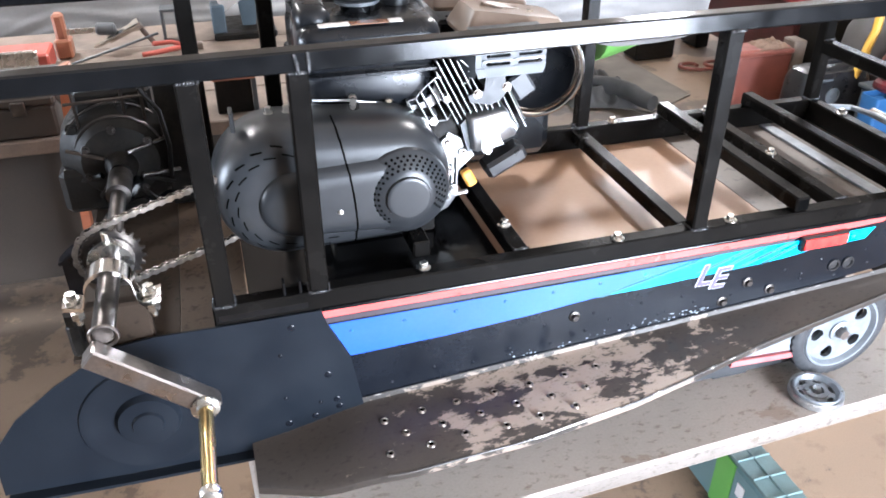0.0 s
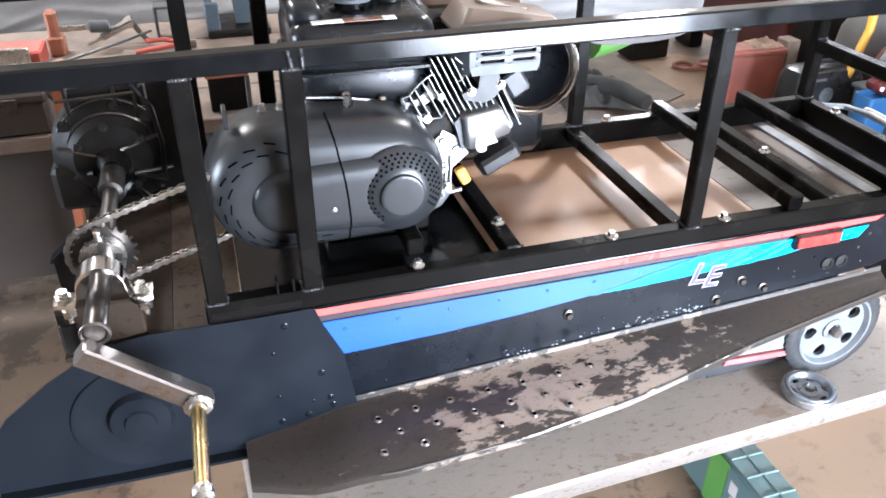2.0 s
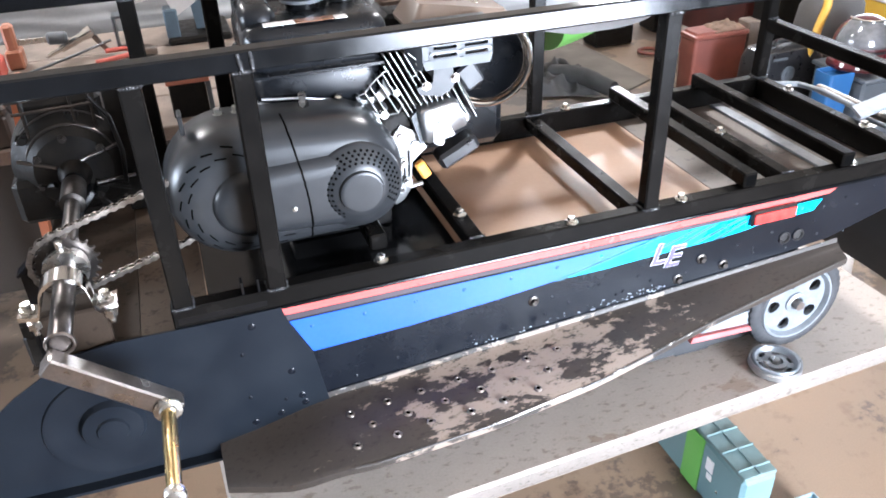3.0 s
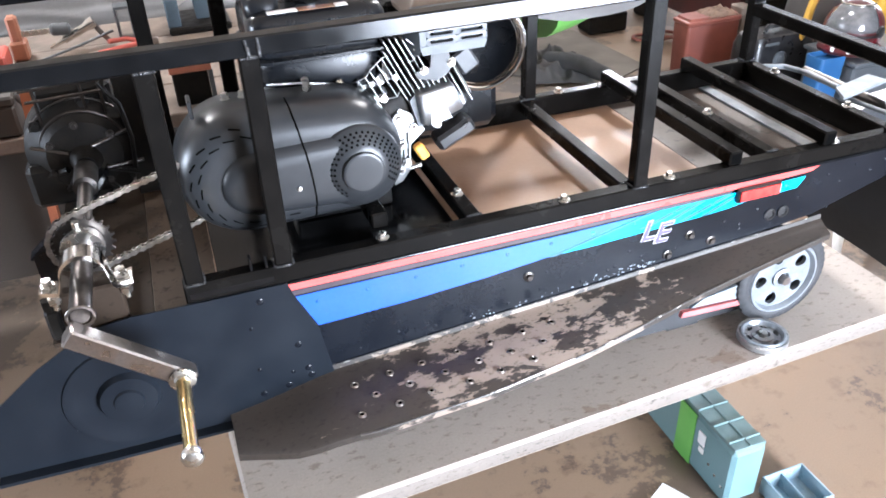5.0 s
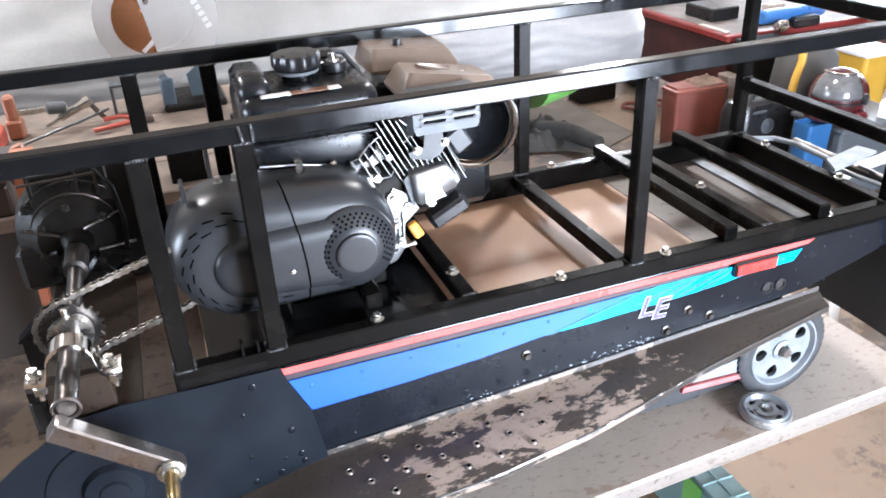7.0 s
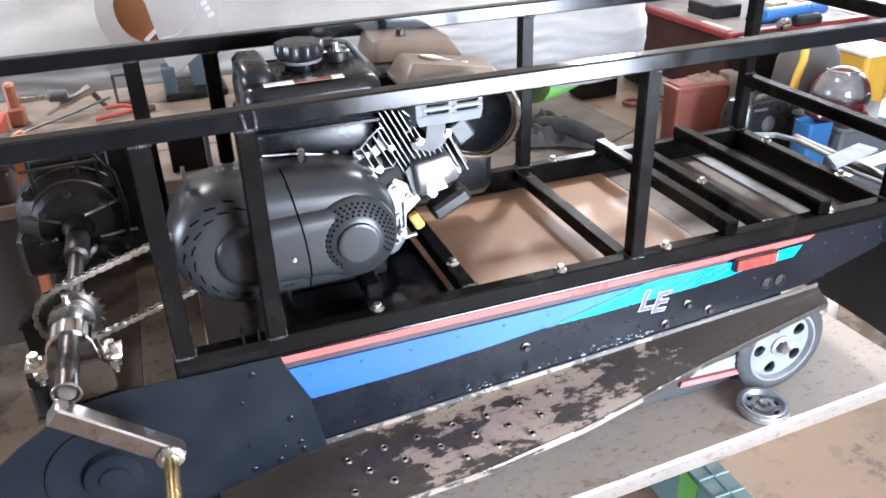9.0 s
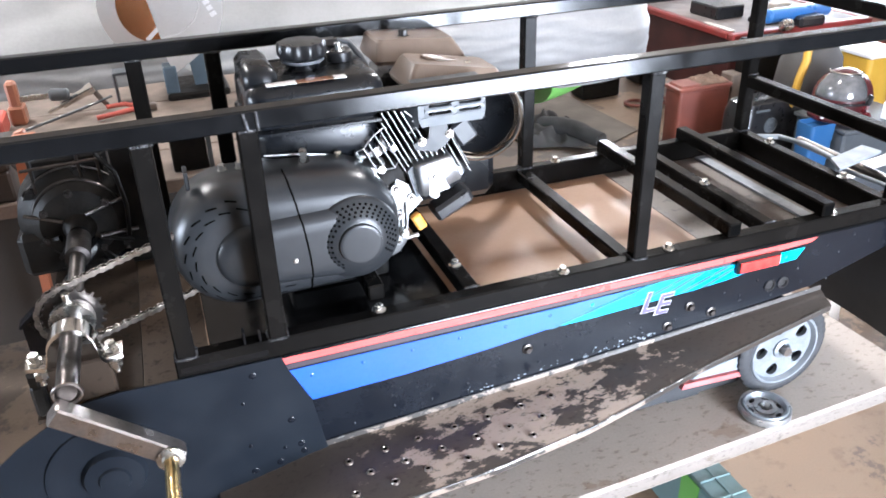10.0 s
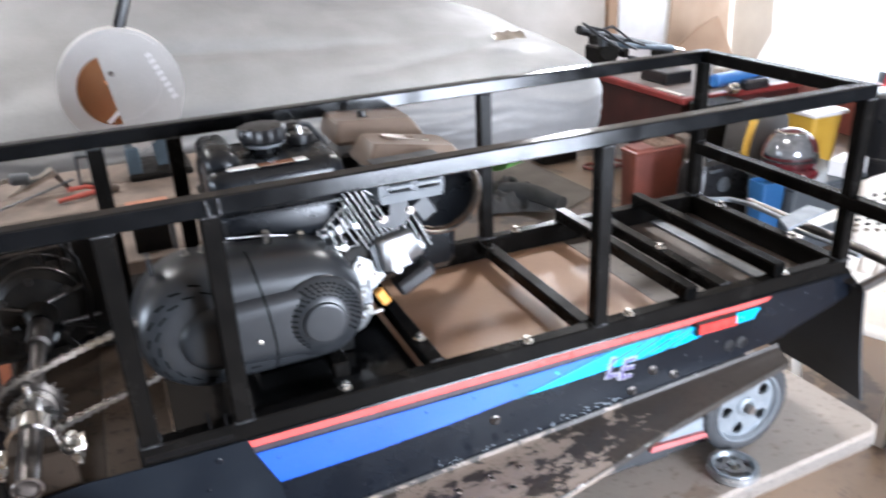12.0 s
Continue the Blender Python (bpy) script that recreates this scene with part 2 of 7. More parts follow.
# ---- geometry helpers ----
class G:
    """Points and faces of one mesh, added shape by shape."""

    def __init__(self):
        self.v, self.f = [], []

    def add(self, vs, fs):
        k = len(self.v)
        self.v += [tuple(p) for p in vs]
        self.f += [tuple(k + i for i in f) for f in fs]
        return self

    def box(self, lo, hi, b=0.002, m=None):
        """A box with chamfered edges."""
        c = [(lo[i] + hi[i]) / 2 for i in range(3)]
        h = [(hi[i] - lo[i]) / 2 for i in range(3)]
        b = min(b, *(x * 0.49 for x in h))
        vs, ids = [], {}
        for sx in (-1, 1):
            for sy in (-1, 1):
                for sz in (-1, 1):
                    for ax in range(3):
                        p = [s * (h[i] if i == ax else h[i] - b) for i, s in enumerate((sx, sy, sz))]
                        ids[sx, sy, sz, ax] = len(vs)
                        q = Vector(p)
                        if m is not None:
                            q = m @ q
                        vs.append((q.x + c[0], q.y + c[1], q.z + c[2]))
        fs = []
        for ax in range(3):
            o = [i for i in range(3) if i != ax]
            for s in (-1, 1):
                ring = []
                for a, d in ((-1, -1), (1, -1), (1, 1), (-1, 1)):
                    k = [0, 0, 0]
                    k[ax], k[o[0]], k[o[1]] = s, a, d
                    ring.append(ids[(*k, ax)])
                flip = (s < 0) ^ (ax == 1)
                fs.append(tuple(ring[::-1] if flip else ring))
            for a in (-1, 1):
                for d in (-1, 1):
                    k0, k1 = [0, 0, 0], [0, 0, 0]
                    k0[o[0]], k0[o[1]], k1[o[0]], k1[o[1]] = a, d, a, d
                    k0[ax], k1[ax] = -1, 1
                    fs.append((ids[(*k0, o[0])], ids[(*k1, o[0])], ids[(*k1, o[1])], ids[(*k0, o[1])]))
        for sx in (-1, 1):
            for sy in (-1, 1):
                for sz in (-1, 1):
                    fs.append(tuple(ids[sx, sy, sz, ax] for ax in range(3)))
        return self.add(vs, fs)

    def lathe(self, base, axis, prof, seg=24, caps=True):
        """prof: (distance along axis, radius) pairs."""
        base, axis = Vector(base), Vector(axis).normalized()
        u = axis.orthogonal().normalized()
        w = axis.cross(u)
        vs, fs = [], []
        for d, r in prof:
            for i in range(seg):
                a = 2 * math.pi * i / seg
                vs.append(base + axis * d + (u * math.cos(a) + w * math.sin(a)) * r)
        for k in range(len(prof) - 1):
            for i in range(seg):
                j = (i + 1) % seg
                fs.append((k * seg + i, k * seg + j, (k + 1) * seg + j, (k + 1) * seg + i))
        if caps:
            fs.append(tuple(range(seg))[::-1])
            fs.append(tuple((len(prof) - 1) * seg + i for i in range(seg)))
        return self.add(vs, fs)

    def cyl(self, p0, p1, r, seg=20, b=0.0):
        p0, p1 = Vector(p0), Vector(p1)
        n = (p1 - p0).length
        prof = [(0, r), (n, r)] if not b else [(0, r - b), (b, r), (n - b, r), (n, r - b)]
        return self.lathe(p0, p1 - p0, prof, seg)

    def tube(self, pts, r, seg=10, close=False):
        pts = [Vector(p) for p in pts]
        n = len(pts)
        vs, fs = [], []
        u = None
        for i, p in enumerate(pts):
            t = ((pts[(i + 1) % n] if close or i + 1 < n else p) - (pts[i - 1] if close or i else p)).normalized()
            u = t.orthogonal().normalized() if u is None else (u - t * u.dot(t)).normalized()
            w = t.cross(u)
            for k in range(seg):
                a = 2 * math.pi * k / seg
                vs.append(p + (u * math.cos(a) + w * math.sin(a)) * r)
        for i in range(n if close else n - 1):
            for k in range(seg):
                j, q = (k + 1) % seg, (i + 1) % n
                fs.append((i * seg + k, i * seg + j, q * seg + j, q * seg + k))
        if not close:
            fs += [tuple(range(seg))[::-1], tuple((n - 1) * seg + k for k in range(seg))]
        return self.add(vs, fs)

    def prism(self, poly, ax, a, b):
        """A flat outline (two other axes, in order) pushed from a to b along ax."""
        n = len(poly)

        def at(p, d):
            q = list(p)
            q.insert(ax, d)
            return q
        vs = [at(p, a) for p in poly] + [at(p, b) for p in poly]
        fs = [tuple(range(n))[::-1], tuple(range(n, 2 * n))] + [(i, (i + 1) % n, n + (i + 1) % n, n + i) for i in range(n)]
        return self.add(vs, fs)

    def loft(self, rings, caps=True):
        n = len(rings[0])
        vs = [p for r in rings for p in r]
        fs = [(k * n + i, k * n + (i + 1) % n, (k + 1) * n + (i + 1) % n, (k + 1) * n + i) for k in range(len(rings) - 1) for i in range(n)]
        if caps:
            fs += [tuple(range(n))[::-1], tuple((len(rings) - 1) * n + i for i in range(n))]
        return self.add(vs, fs)

    def grid(self, rows):
        n = len(rows[0])
        fs = [(k * n + i, k * n + i + 1, (k + 1) * n + i + 1, (k + 1) * n + i) for k in range(len(rows) - 1) for i in range(n - 1)]
        return self.add([p for r in rows for p in r], fs)


def mesh_of(name, g, mat, smooth=35):
    me = bpy.data.meshes.new(name)
    me.from_pydata(g.v, [], g.f)
    bm = bmesh.new()
    bm.from_mesh(me)
    bmesh.ops.recalc_face_normals(bm, faces=bm.faces)
    bm.to_mesh(me)
    bm.free()
    if smooth:
        me.shade_smooth()
        me.set_sharp_from_angle(angle=radians(smooth))
    me.materials.append(mat)
    return me


def part(name, g, mat, parent, label="", smooth=35):
    ob = new(name, mesh_of(name, g, mat, smooth))
    ob.parent = parent
    return tagged(ob, label)


def thing(name, base, label, category, group="", kind=""):
    ob = new(name)
    ob.empty_display_size = 0.05
    ob.location = base
    bpy.context.view_layer.update()
    return tagged(ob, label, category, group, kind)


def settle(ob):
    """Keeps the parts where they were modelled, whatever the base of their thing."""
    for c in ob.children:
        c.matrix_parent_inverse = Matrix.Translation(ob.location).inverted()
    return ob


def structure(name, g, mat, label, category, smooth=35):
    return tagged(new(name, mesh_of(name, g, mat, smooth)), label, category, "", "structure")


# ---- room ----
structure("floor", G().box((X0, Y0, -0.1), (X1, Y1, 0), 0), M_FLOOR, "stained brown concrete garage floor", "floor")
structure("ceiling", G().box((X0 - 0.2, Y0 - 0.2, ZC), (X1 + 0.2, Y1 + 0.2, ZC + 0.15), 0), M_CEIL, "plain brown board garage ceiling", "ceiling")
# the opening is added for the west fill lamp
structure("wall_west", G().box((X0 - 0.2, Y0 - 0.2, 0), (X0, 0.2, ZC), 0).box((X0 - 0.2, 2.2, 0), (X0, Y1 + 0.2, ZC), 0).box((X0 - 0.2, 0.2, 0), (X0, 2.2, 1.1), 0).box((X0 - 0.2, 0.2, 2.2), (X0, 2.2, ZC), 0), M_BLOCK, "plain grey garage wall with an added opening for fill light", "wall")
structure("wall_north", G().box((X0, Y1, 0), (X1 + 0.2, Y1 + 0.2, ZC), 0), M_WALL, "plain off-white garage wall behind the clutter", "wall")
structure("wall_south", G().box((X0, Y0 - 0.2, 0), (1.1, Y0, ZC), 0).box((2.6, Y0 - 0.2, 0), (X1 + 0.2, Y0, ZC), 0)
          .box((1.1, Y0 - 0.2, 2.05), (2.6, Y0, ZC), 0), M_BLOCK, "plain grey wall with an open doorway", "wall")
structure("wall_east", G().box((X1, Y0, 0), (X1 + 0.2, 2.4, ZC), 0).box((X1, 5.9, 0), (X1 + 0.2, Y1, ZC), 0)
          .box((X1, 2.4, 2.45), (X1 + 0.2, 5.9, ZC), 0), M_BLOCK, "garage wall with a wide bright door opening", "wall")
# ---- table ----
TZ = 0.60
table = thing("work_table", (0.5, 0.2, 0), "worn whitewashed work table with rounded corners under the cart", "table")


def rounded(x0, y0, x1, y1, r, k=6):
    out = []
    for cx, cy, a0 in ((x1 - r, y0 + r, -90), (x1 - r, y1 - r, 0), (x0 + r, y1 - r, 90), (x0 + r, y0 + r, 180)):
        out += [(cx + r * math.cos(radians(a0 + 90 * i / k)), cy + r * math.sin(radians(a0 + 90 * i / k))) for i in range(k + 1)]
    return out


def table_ring(z, inset):
    turn = Matrix.Rotation(radians(2.6), 3, "Z")
    pts = []
    for x, y in rounded(-1.46 + inset, 0 + inset, 0 - inset, 0.78 - inset, 0.045):
        q = turn @ Vector((x, y, 0))
        pts.append((1.445 + q.x, -0.035 + q.y, z))
    return pts


# upright table faces painted darker to offset the strong front light
M_EDGE_DIMMED = worn("dimmed_table_edge", (0.205, 0.178, 0.155), (0.13, 0.105, 0.085), 0.60, 10, 0.6, (1, 1, 3))
top = part("tabletop", G().loft([table_ring(TZ - 0.042, 0.004), table_ring(TZ - 0.036, 0), table_ring(TZ - 0.006, 0), table_ring(TZ, 0.006)]), M_TABLE, table)
top.data.materials.append(M_EDGE_DIMMED)
for f in top.data.polygons:
    f.material_index = 1 if abs(f.normal.z) < 0.3 else 0
for lx, ly in ((0.16, -0.02), (0.14, 0.56), (0.55, 0.60), (1.05, 0.66)):
    part("leg", G().box((lx - 0.03, ly - 0.03, 0), (lx + 0.03, ly + 0.03, TZ - 0.042), 0.004), M_TABLE, table)
settle(table)

# ---- welded frame of the cart ----
T, W, ZB, ZT = 0.0262, 0.455, 1.025, 1.364
frame_thing = thing("cart_frame", (0.6, W / 2, ZB - T), "welded gloss-black square tube frame bolted over the tunnel", "frame")
E = 0.0025


def sq(name, lo, hi, label=""):
    low = name in ("post", "bottom_rail", "cross_bar", "raised_bar", "end_rail", "middle_rail", "support_stub")
    return part(name, G().box(lo, hi, E), M_BARS if low else M_TUBE, frame_thing, label)


XR = 1.281
for y in (0, W - T):
    sq("top_rail", (-0.46, y, ZT - T), (XR, y + T, ZT))
    sq("bottom_rail", (-0.03, y + 0.0002, 0.979), (XR, y + T, ZB))
    for x in (-0.026, 0.102, 0.702):
        sq("post", (x, y + 0.0006, ZB), (x + T, y + T - 0.0006, ZT - T))
    sq("post", (XR - T, y + 0.0006, ZB), (XR - 0.0006, y + T - 0.0006, ZT - T))
sq("end_rail", (XR - T, T, ZT - T), (XR - 0.0005, W - T, ZT - 0.0006))
sq("end_rail", (XR - T, T, 0.979), (XR - 0.0005, W - T, ZB - 0.0006))
sq("cross_bar", (0.690, T, ZB - T), (0.690 + T, W - T, ZB - 0.0006))
sq("cross_bar", (0.412, T, ZB - T), (0.412 + T, W - T, ZB - 0.0006))
sq("cross_bar", (0.988, T, ZB - T), (0.988 + T, W - T, ZB - 0.0006))
sq("raised_bar", (0.892, 0.003, ZB + 0.0005), (0.892 + T, W - 0.003, ZB + T), "loose-ended bar welded on top of the bottom rails")
sq("raised_bar", (1.095, 0.003, ZB + 0.0005), (1.095 + T, W - 0.003, ZB + T), "loose-ended bar welded on top of the bottom rails")
sq("middle_rail", (XR - 0.030, -0.125, 1.130), (XR - 0.030 + T, W - T - 0.0005, 1.156))



def shared(name, me, m, parent, label=""):
    """One more object on a mesh that alike pieces share."""
    ob = new(name, me)
    ob.parent = parent
    ob.matrix_basis = m
    return tagged(ob, label)


# welds at the joints
rnd = random.Random(4)
bead = [(0.0, 0.0004)] + [(T * (k + 0.5) / 14, 0.0016 + 0.0014 * (k % 2) + rnd.uniform(0, 0.0010)) for k in range(14)] + [(T, 0.0004)]
g = G().lathe((0, 0, 0), (1, 0, 0), bead, 7)
weld_mesh = mesh_of("weld", g, M_WELD, 60)
for y in (0.0, W - T):
    for x in (-0.026, 0.102, 0.702, XR - T):
        shared("weld", weld_mesh, pose(x, y, ZT - T), frame_thing)
        shared("weld", weld_mesh, pose(x, y, ZB), frame_thing)
        shared("weld", weld_mesh, pose(x, y, ZB, 0, 0, 90), frame_thing)
        shared("weld", weld_mesh, pose(x + T, y, ZB, 0, 0, 90), frame_thing)
        shared("weld", weld_mesh, pose(x + T, y, ZT - T, 0, 0, 90), frame_thing)
for x in (0.690, 0.412, 0.988):
    shared("weld", weld_mesh, pose(x, T, ZB), frame_thing)
    shared("weld", weld_mesh, pose(x, W - T, ZB), frame_thing)
for x in (0.892, 1.095):
    shared("weld", weld_mesh, pose(x, T, ZB + 0.002), frame_thing)
for x in (0.892, 1.095):
    part("tube_opening", G().box((x + 0.003, 0.0026, ZB + 0.0035), (x + T - 0.003, 0.0040, ZB + T - 0.003), 0.0006), M_VOID, frame_thing, "dark open end of the tube")
part("tube_opening", G().box((XR - 0.027, -0.1254, 1.133), (XR - 0.030 + T - 0.003, -0.1240, 1.153), 0.0006), M_VOID, frame_thing, "dark open end of the tube")
shared("weld", weld_mesh, pose(XR - T, W - T, 1.156), frame_thing)
shared("weld", weld_mesh, pose(XR - T, -0.001, 1.132), frame_thing)
shared("weld", weld_mesh, pose(0.112, 0, ZT - 0.002, 0, 80, 0), frame_thing)
shared("weld", weld_mesh, pose(0.128, 0, ZT - 0.001, 0, 88, 0), frame_thing)

# flanged bolts through the frame
g = G().lathe((0, 0, 0), (0, 0, 1), [(0, 0.0105), (0.0015, 0.0105), (0.003, 0.008)], 16)
g.lathe((0, 0, 0.0025), (0, 0, 1), [(0, 0.0068), (0.006, 0.0068), (0.0072, 0.0058)], 6)
bolt_mesh = mesh_of("bolt", g, M_ZINC, 30)
for x, y in ((0.270, 0.019), (0.578, 0.013), (0.778, 0.013), (0.596, 0.441), (0.786, 0.441), (0.425, 0.103), (0.425, 0.36),
             (1.268, 0.345), (1.268, 0.131), (1.001, 0.216), (1.125, 0.013), (1.005, 0.441)):
    shared("bolt", bolt_mesh, pose(x, y, ZB, 0, 0, rnd.uniform(0, 60)), frame_thing, "zinc-plated flanged bolt")
# short square tube under the clutch cover, and small end lugs
sq("support_stub", (0.262, 0.045, ZB + 0.0005), (0.288, 0.30, ZB + 0.027))
for x in (0.066, 0.088):
    sq("lug", (x, 0.004, ZB - T), (x + 0.004, 0.020, ZB + 0.020))
sq("front_plate", (-0.026, 0.0, ZB - T), (0.10, T, ZB - 0.012))

# tow plate, rods and bent bumper at the rear
part("tow_plate", G().prism([(1.275, 0.150), (1.300, 0.200), (1.415, 0.232), (1.425, 0.190)], 2, ZB + 0.004, ZB + 0.010), M_DULL, frame_thing, "flat bare steel strip on the rear rail")
part("rod", G().tube([(1.30, 0.43, 1.005), (1.345, 0.40, 1.008), (1.36, 0.34, 1.01), (1.35, 0.24, 1.012)], 0.006), M_DULL, frame_thing, "pale steel rod")
part("rod", G().tube([(1.32, 0.20, 1.012), (1.335, 0.10, 1.012), (1.335, 0.02, 1.01)], 0.005), M_DULL, frame_thing, "pale steel rod")
loop = [(1.285, -0.030, 0.972), (1.345, -0.030, 0.985)] + [(1.35 + 0.055 * math.sin(radians(a)), 0.025 - 0.055 * math.cos(radians(a)), 0.988) for a in range(0, 91, 15)]
loop += [(1.405, 0.20, 0.990), (1.405, 0.40, 0.990)]
part("bumper_tube", G().tube(loop, 0.0105, 12), M_DARKSTEEL, frame_thing)
settle(frame_thing)

# ---- snowmobile tunnel ----
tunnel = thing("snowmobile_tunnel", (0.6, W / 2, TZ), "black snowmobile tunnel with blue, red and cyan side graphics", "tunnel")
# front strip of the tan sheet, shade below chain and gearbox painted in
M_SHADED_TAN = worn("shaded_tan_sheet", (0.062, 0.044, 0.031), (0.036, 0.027, 0.020), 0.56, 9, 0.6)
M_SHADED_TAN.node_tree.nodes["Principled BSDF"].inputs["Specular IOR Level"].default_value = 0.1
part("forward_sheet", G().box((-0.077, 0.004, 0.970), (0.018, W - 0.004, 0.9775), 0.0005), M_SHADED_TAN, tunnel, "tan sheet under the chain with shade put into its colour")
part("top_sheet", G().box((0.019, 0.004, 0.972), (0.903, W - 0.004, 0.978), 0.0005), M_TAN, tunnel, "tan painted tunnel top sheet")
# patchy brown, darker than the top sheet
M_DECK = worn("dark_front_deck", (0.034, 0.024, 0.017), (0.018, 0.014, 0.011), 0.58, 9, 0.6)
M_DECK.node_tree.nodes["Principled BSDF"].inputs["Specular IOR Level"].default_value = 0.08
part("front_deck", G().box((-0.215, 0.004, 0.970), (-0.078, W - 0.004, 0.977), 0.0005), M_DECK, tunnel, "dark brown front deck")
part("rear_sheet", G().box((0.904, 0.004, 0.972), (1.287, W - 0.004, 0.9785), 0.0005), worn("grimy_bare_rear_sheet", (0.105, 0.082, 0.066), (0.050, 0.041, 0.034), 0.60, 7, 0.5), tunnel, "grimy grey-brown bare metal sheet at the rear")
part("stiffener", G().box((1.134, 0.030, 0.9785), (1.160, W - 0.030, 0.984), 0.001), M_RIM, tunnel, "pale flat stiffening strip")
SIDE = [(-0.300, 0.885), (-0.240, 0.935), (-0.186, 0.979), (-0.150, 0.991), (1.290, 0.993), (1.325, 0.955), (1.255, 0.930), (1.10, 0.885), (0.60, 0.835), (0.166, 0.804), (-0.30, 0.764)]
part("side_panel", G().prism(SIDE, 1, -0.0005, 0.0035), M_TUNNEL, tunnel)
part("side_panel", G().prism(SIDE, 1, W - 0.0035, W + 0.0005), M_TUNNEL, tunnel)
part("tail_plate", G().box((1.288, 0.004, 0.955), (1.292, W - 0.004, ZB - T), 0.0005), M_TUNNEL, tunnel)
part("front_flange", G().prism([(-0.300, 0.885), (-0.240, 0.935), (-0.186, 0.979), (-0.183, 0.975), (-0.237, 0.931), (-0.297, 0.881)], 1, W - 0.030, W - 0.0036), M_TUNNEL, tunnel)
part("edge_bead", G().tube([(0.118, -0.001, 0.9945), (1.288, -0.001, 0.9945)], 0.0028, 8), M_TUBE, tunnel)

# side graphics
part("red_stripe", G().prism([(0.1135, 0.992), (0.1165, 0.980), (1.004, 0.979), (1.078, 0.982), (1.092, 0.990)], 1, -0.0014, -0.0004), M_RED, tunnel, "thin red stripe")
part("grey_stripe", G().prism([(0.1170, 0.979), (0.1215, 0.970), (0.90, 0.9725), (0.906, 0.978)], 1, -0.0012, -0.0004), M_PLUM, tunnel)
part("blue_stripe", G().prism([(0.123, 0.9675), (0.474, 0.9672), (0.575, 0.9676), (0.724, 0.9700), (0.640, 0.9505), (0.556, 0.9310), (0.434, 0.9190), (0.30, 0.9100), (0.1515, 0.905)], 1, -0.0014, -0.0004), M_BLUE, tunnel, "broad blue stripe fading paler to the rear")
part("cyan_stripe", G().prism([(0.560, 0.9305), (0.644, 0.9508), (0.735, 0.9708), (0.908, 0.9722), (1.066, 0.974), (1.050, 0.953), (0.936, 0.948), (0.901, 0.943), (0.842, 0.9385), (0.795, 0.937), (0.716, 0.934), (0.640, 0.931)], 1, -0.0014, -0.0004), M_CYAN, tunnel, "bright cyan stripe with dark slashes")
for x0, z0, x1, z1, w in ((0.552, 0.9295, 0.748, 0.9712, 0.0060), (0.728, 0.9430, 0.812, 0.9700, 0.0075), (0.766, 0.9400, 0.843, 0.9705, 0.0065), (0.806, 0.9400, 0.900, 0.9712, 0.0070), (0.850, 0.9400, 0.912, 0.9640, 0.0055)):
    part("slash", G().prism([(x0 - 1.0 * w, z0), (x0 + 1.0 * w, z0 - 0.001), (x1 + w * 1.2, z1), (x1 - w * 1.2, z1)], 1, -0.0018, -0.0010), M_TEALDARK, tunnel)


def lettering(text, size, mat, m, parent, name, extrude, fat, label=""):
    cu = bpy.data.curves.new(name, "FONT")
    cu.body, cu.size, cu.extrude, cu.offset, cu.shear = text, size, extrude, fat, 0.25
    tmp = bpy.data.objects.new(name, cu)
    scene.collection.objects.link(tmp)
    bpy.context.view_layer.update()
    me = bpy.data.meshes.new_from_object(tmp.evaluated_get(bpy.context.evaluated_depsgraph_get()))
    bpy.data.objects.remove(tmp)
    me.materials.clear()
    me.materials.append(mat)
    ob = new(name, me)
    ob.parent = parent
    ob.matrix_basis = m
    return tagged(ob, label)


LE = Matrix.Translation((0.722, -0.0022, 0.9135)) @ Euler((radians(90), radians(1.5), 0)).to_matrix().to_4x4() @ Matrix.Diagonal((1.12, 1, 1, 1))
for ch, dx, dz in (("L", 0.0, 0.004), ("E", 0.027, -0.006)):
    m = Matrix.Translation((dx, 0, dz)) @ LE
    lettering(ch, 0.055, M_WHITE, m, tunnel, "letter_outline", 0.0003, 0.0017)
    lettering(ch, 0.055, M_LILAC, Matrix.Translation((0, -0.0006, 0)) @ m, tunnel, "letter", 0.0004, 0.0006, "lilac letter with a white outline")

# reflector
refl = part("reflector", G().box((0.913, -0.010, 0.953), (1.006, -0.0006, 0.981), 0.003), M_BLACKPL, tunnel, "oblong red reflector in a dark frame")
part("lens", G().box((0.917, -0.0125, 0.957), (1.002, -0.0095, 0.977), 0.0015), M_REFLEX, refl)

# rivets and bolts on the side
g = G().lathe((0, 0, 0), (0, -1, 0), [(0, 0.0034), (0.0007, 0.0030), (0.0012, 0.0016), (0.0013, 0.0004)], 12)
rivet_mesh, blue_rivet, cyan_rivet = (mesh_of("rivet", g, m, 60) for m in (M_TUNNEL, M_BLUE, M_CYAN))
for k in range(12):
    x = 0.155 + 0.079 * k
    shared("rivet", blue_rivet if x < 0.60 else cyan_rivet, pose(x, -0.0012, 0.950 + 0.0012 * k), tunnel)
for k in range(15):
    x = 0.21 + 0.066 * k + rnd.uniform(-0.008, 0.008)
    shared("rivet", rivet_mesh, pose(x, -0.0006, 0.826 + 0.055 * k / 14 + (0.022 if k % 2 else 0.012)), tunnel)
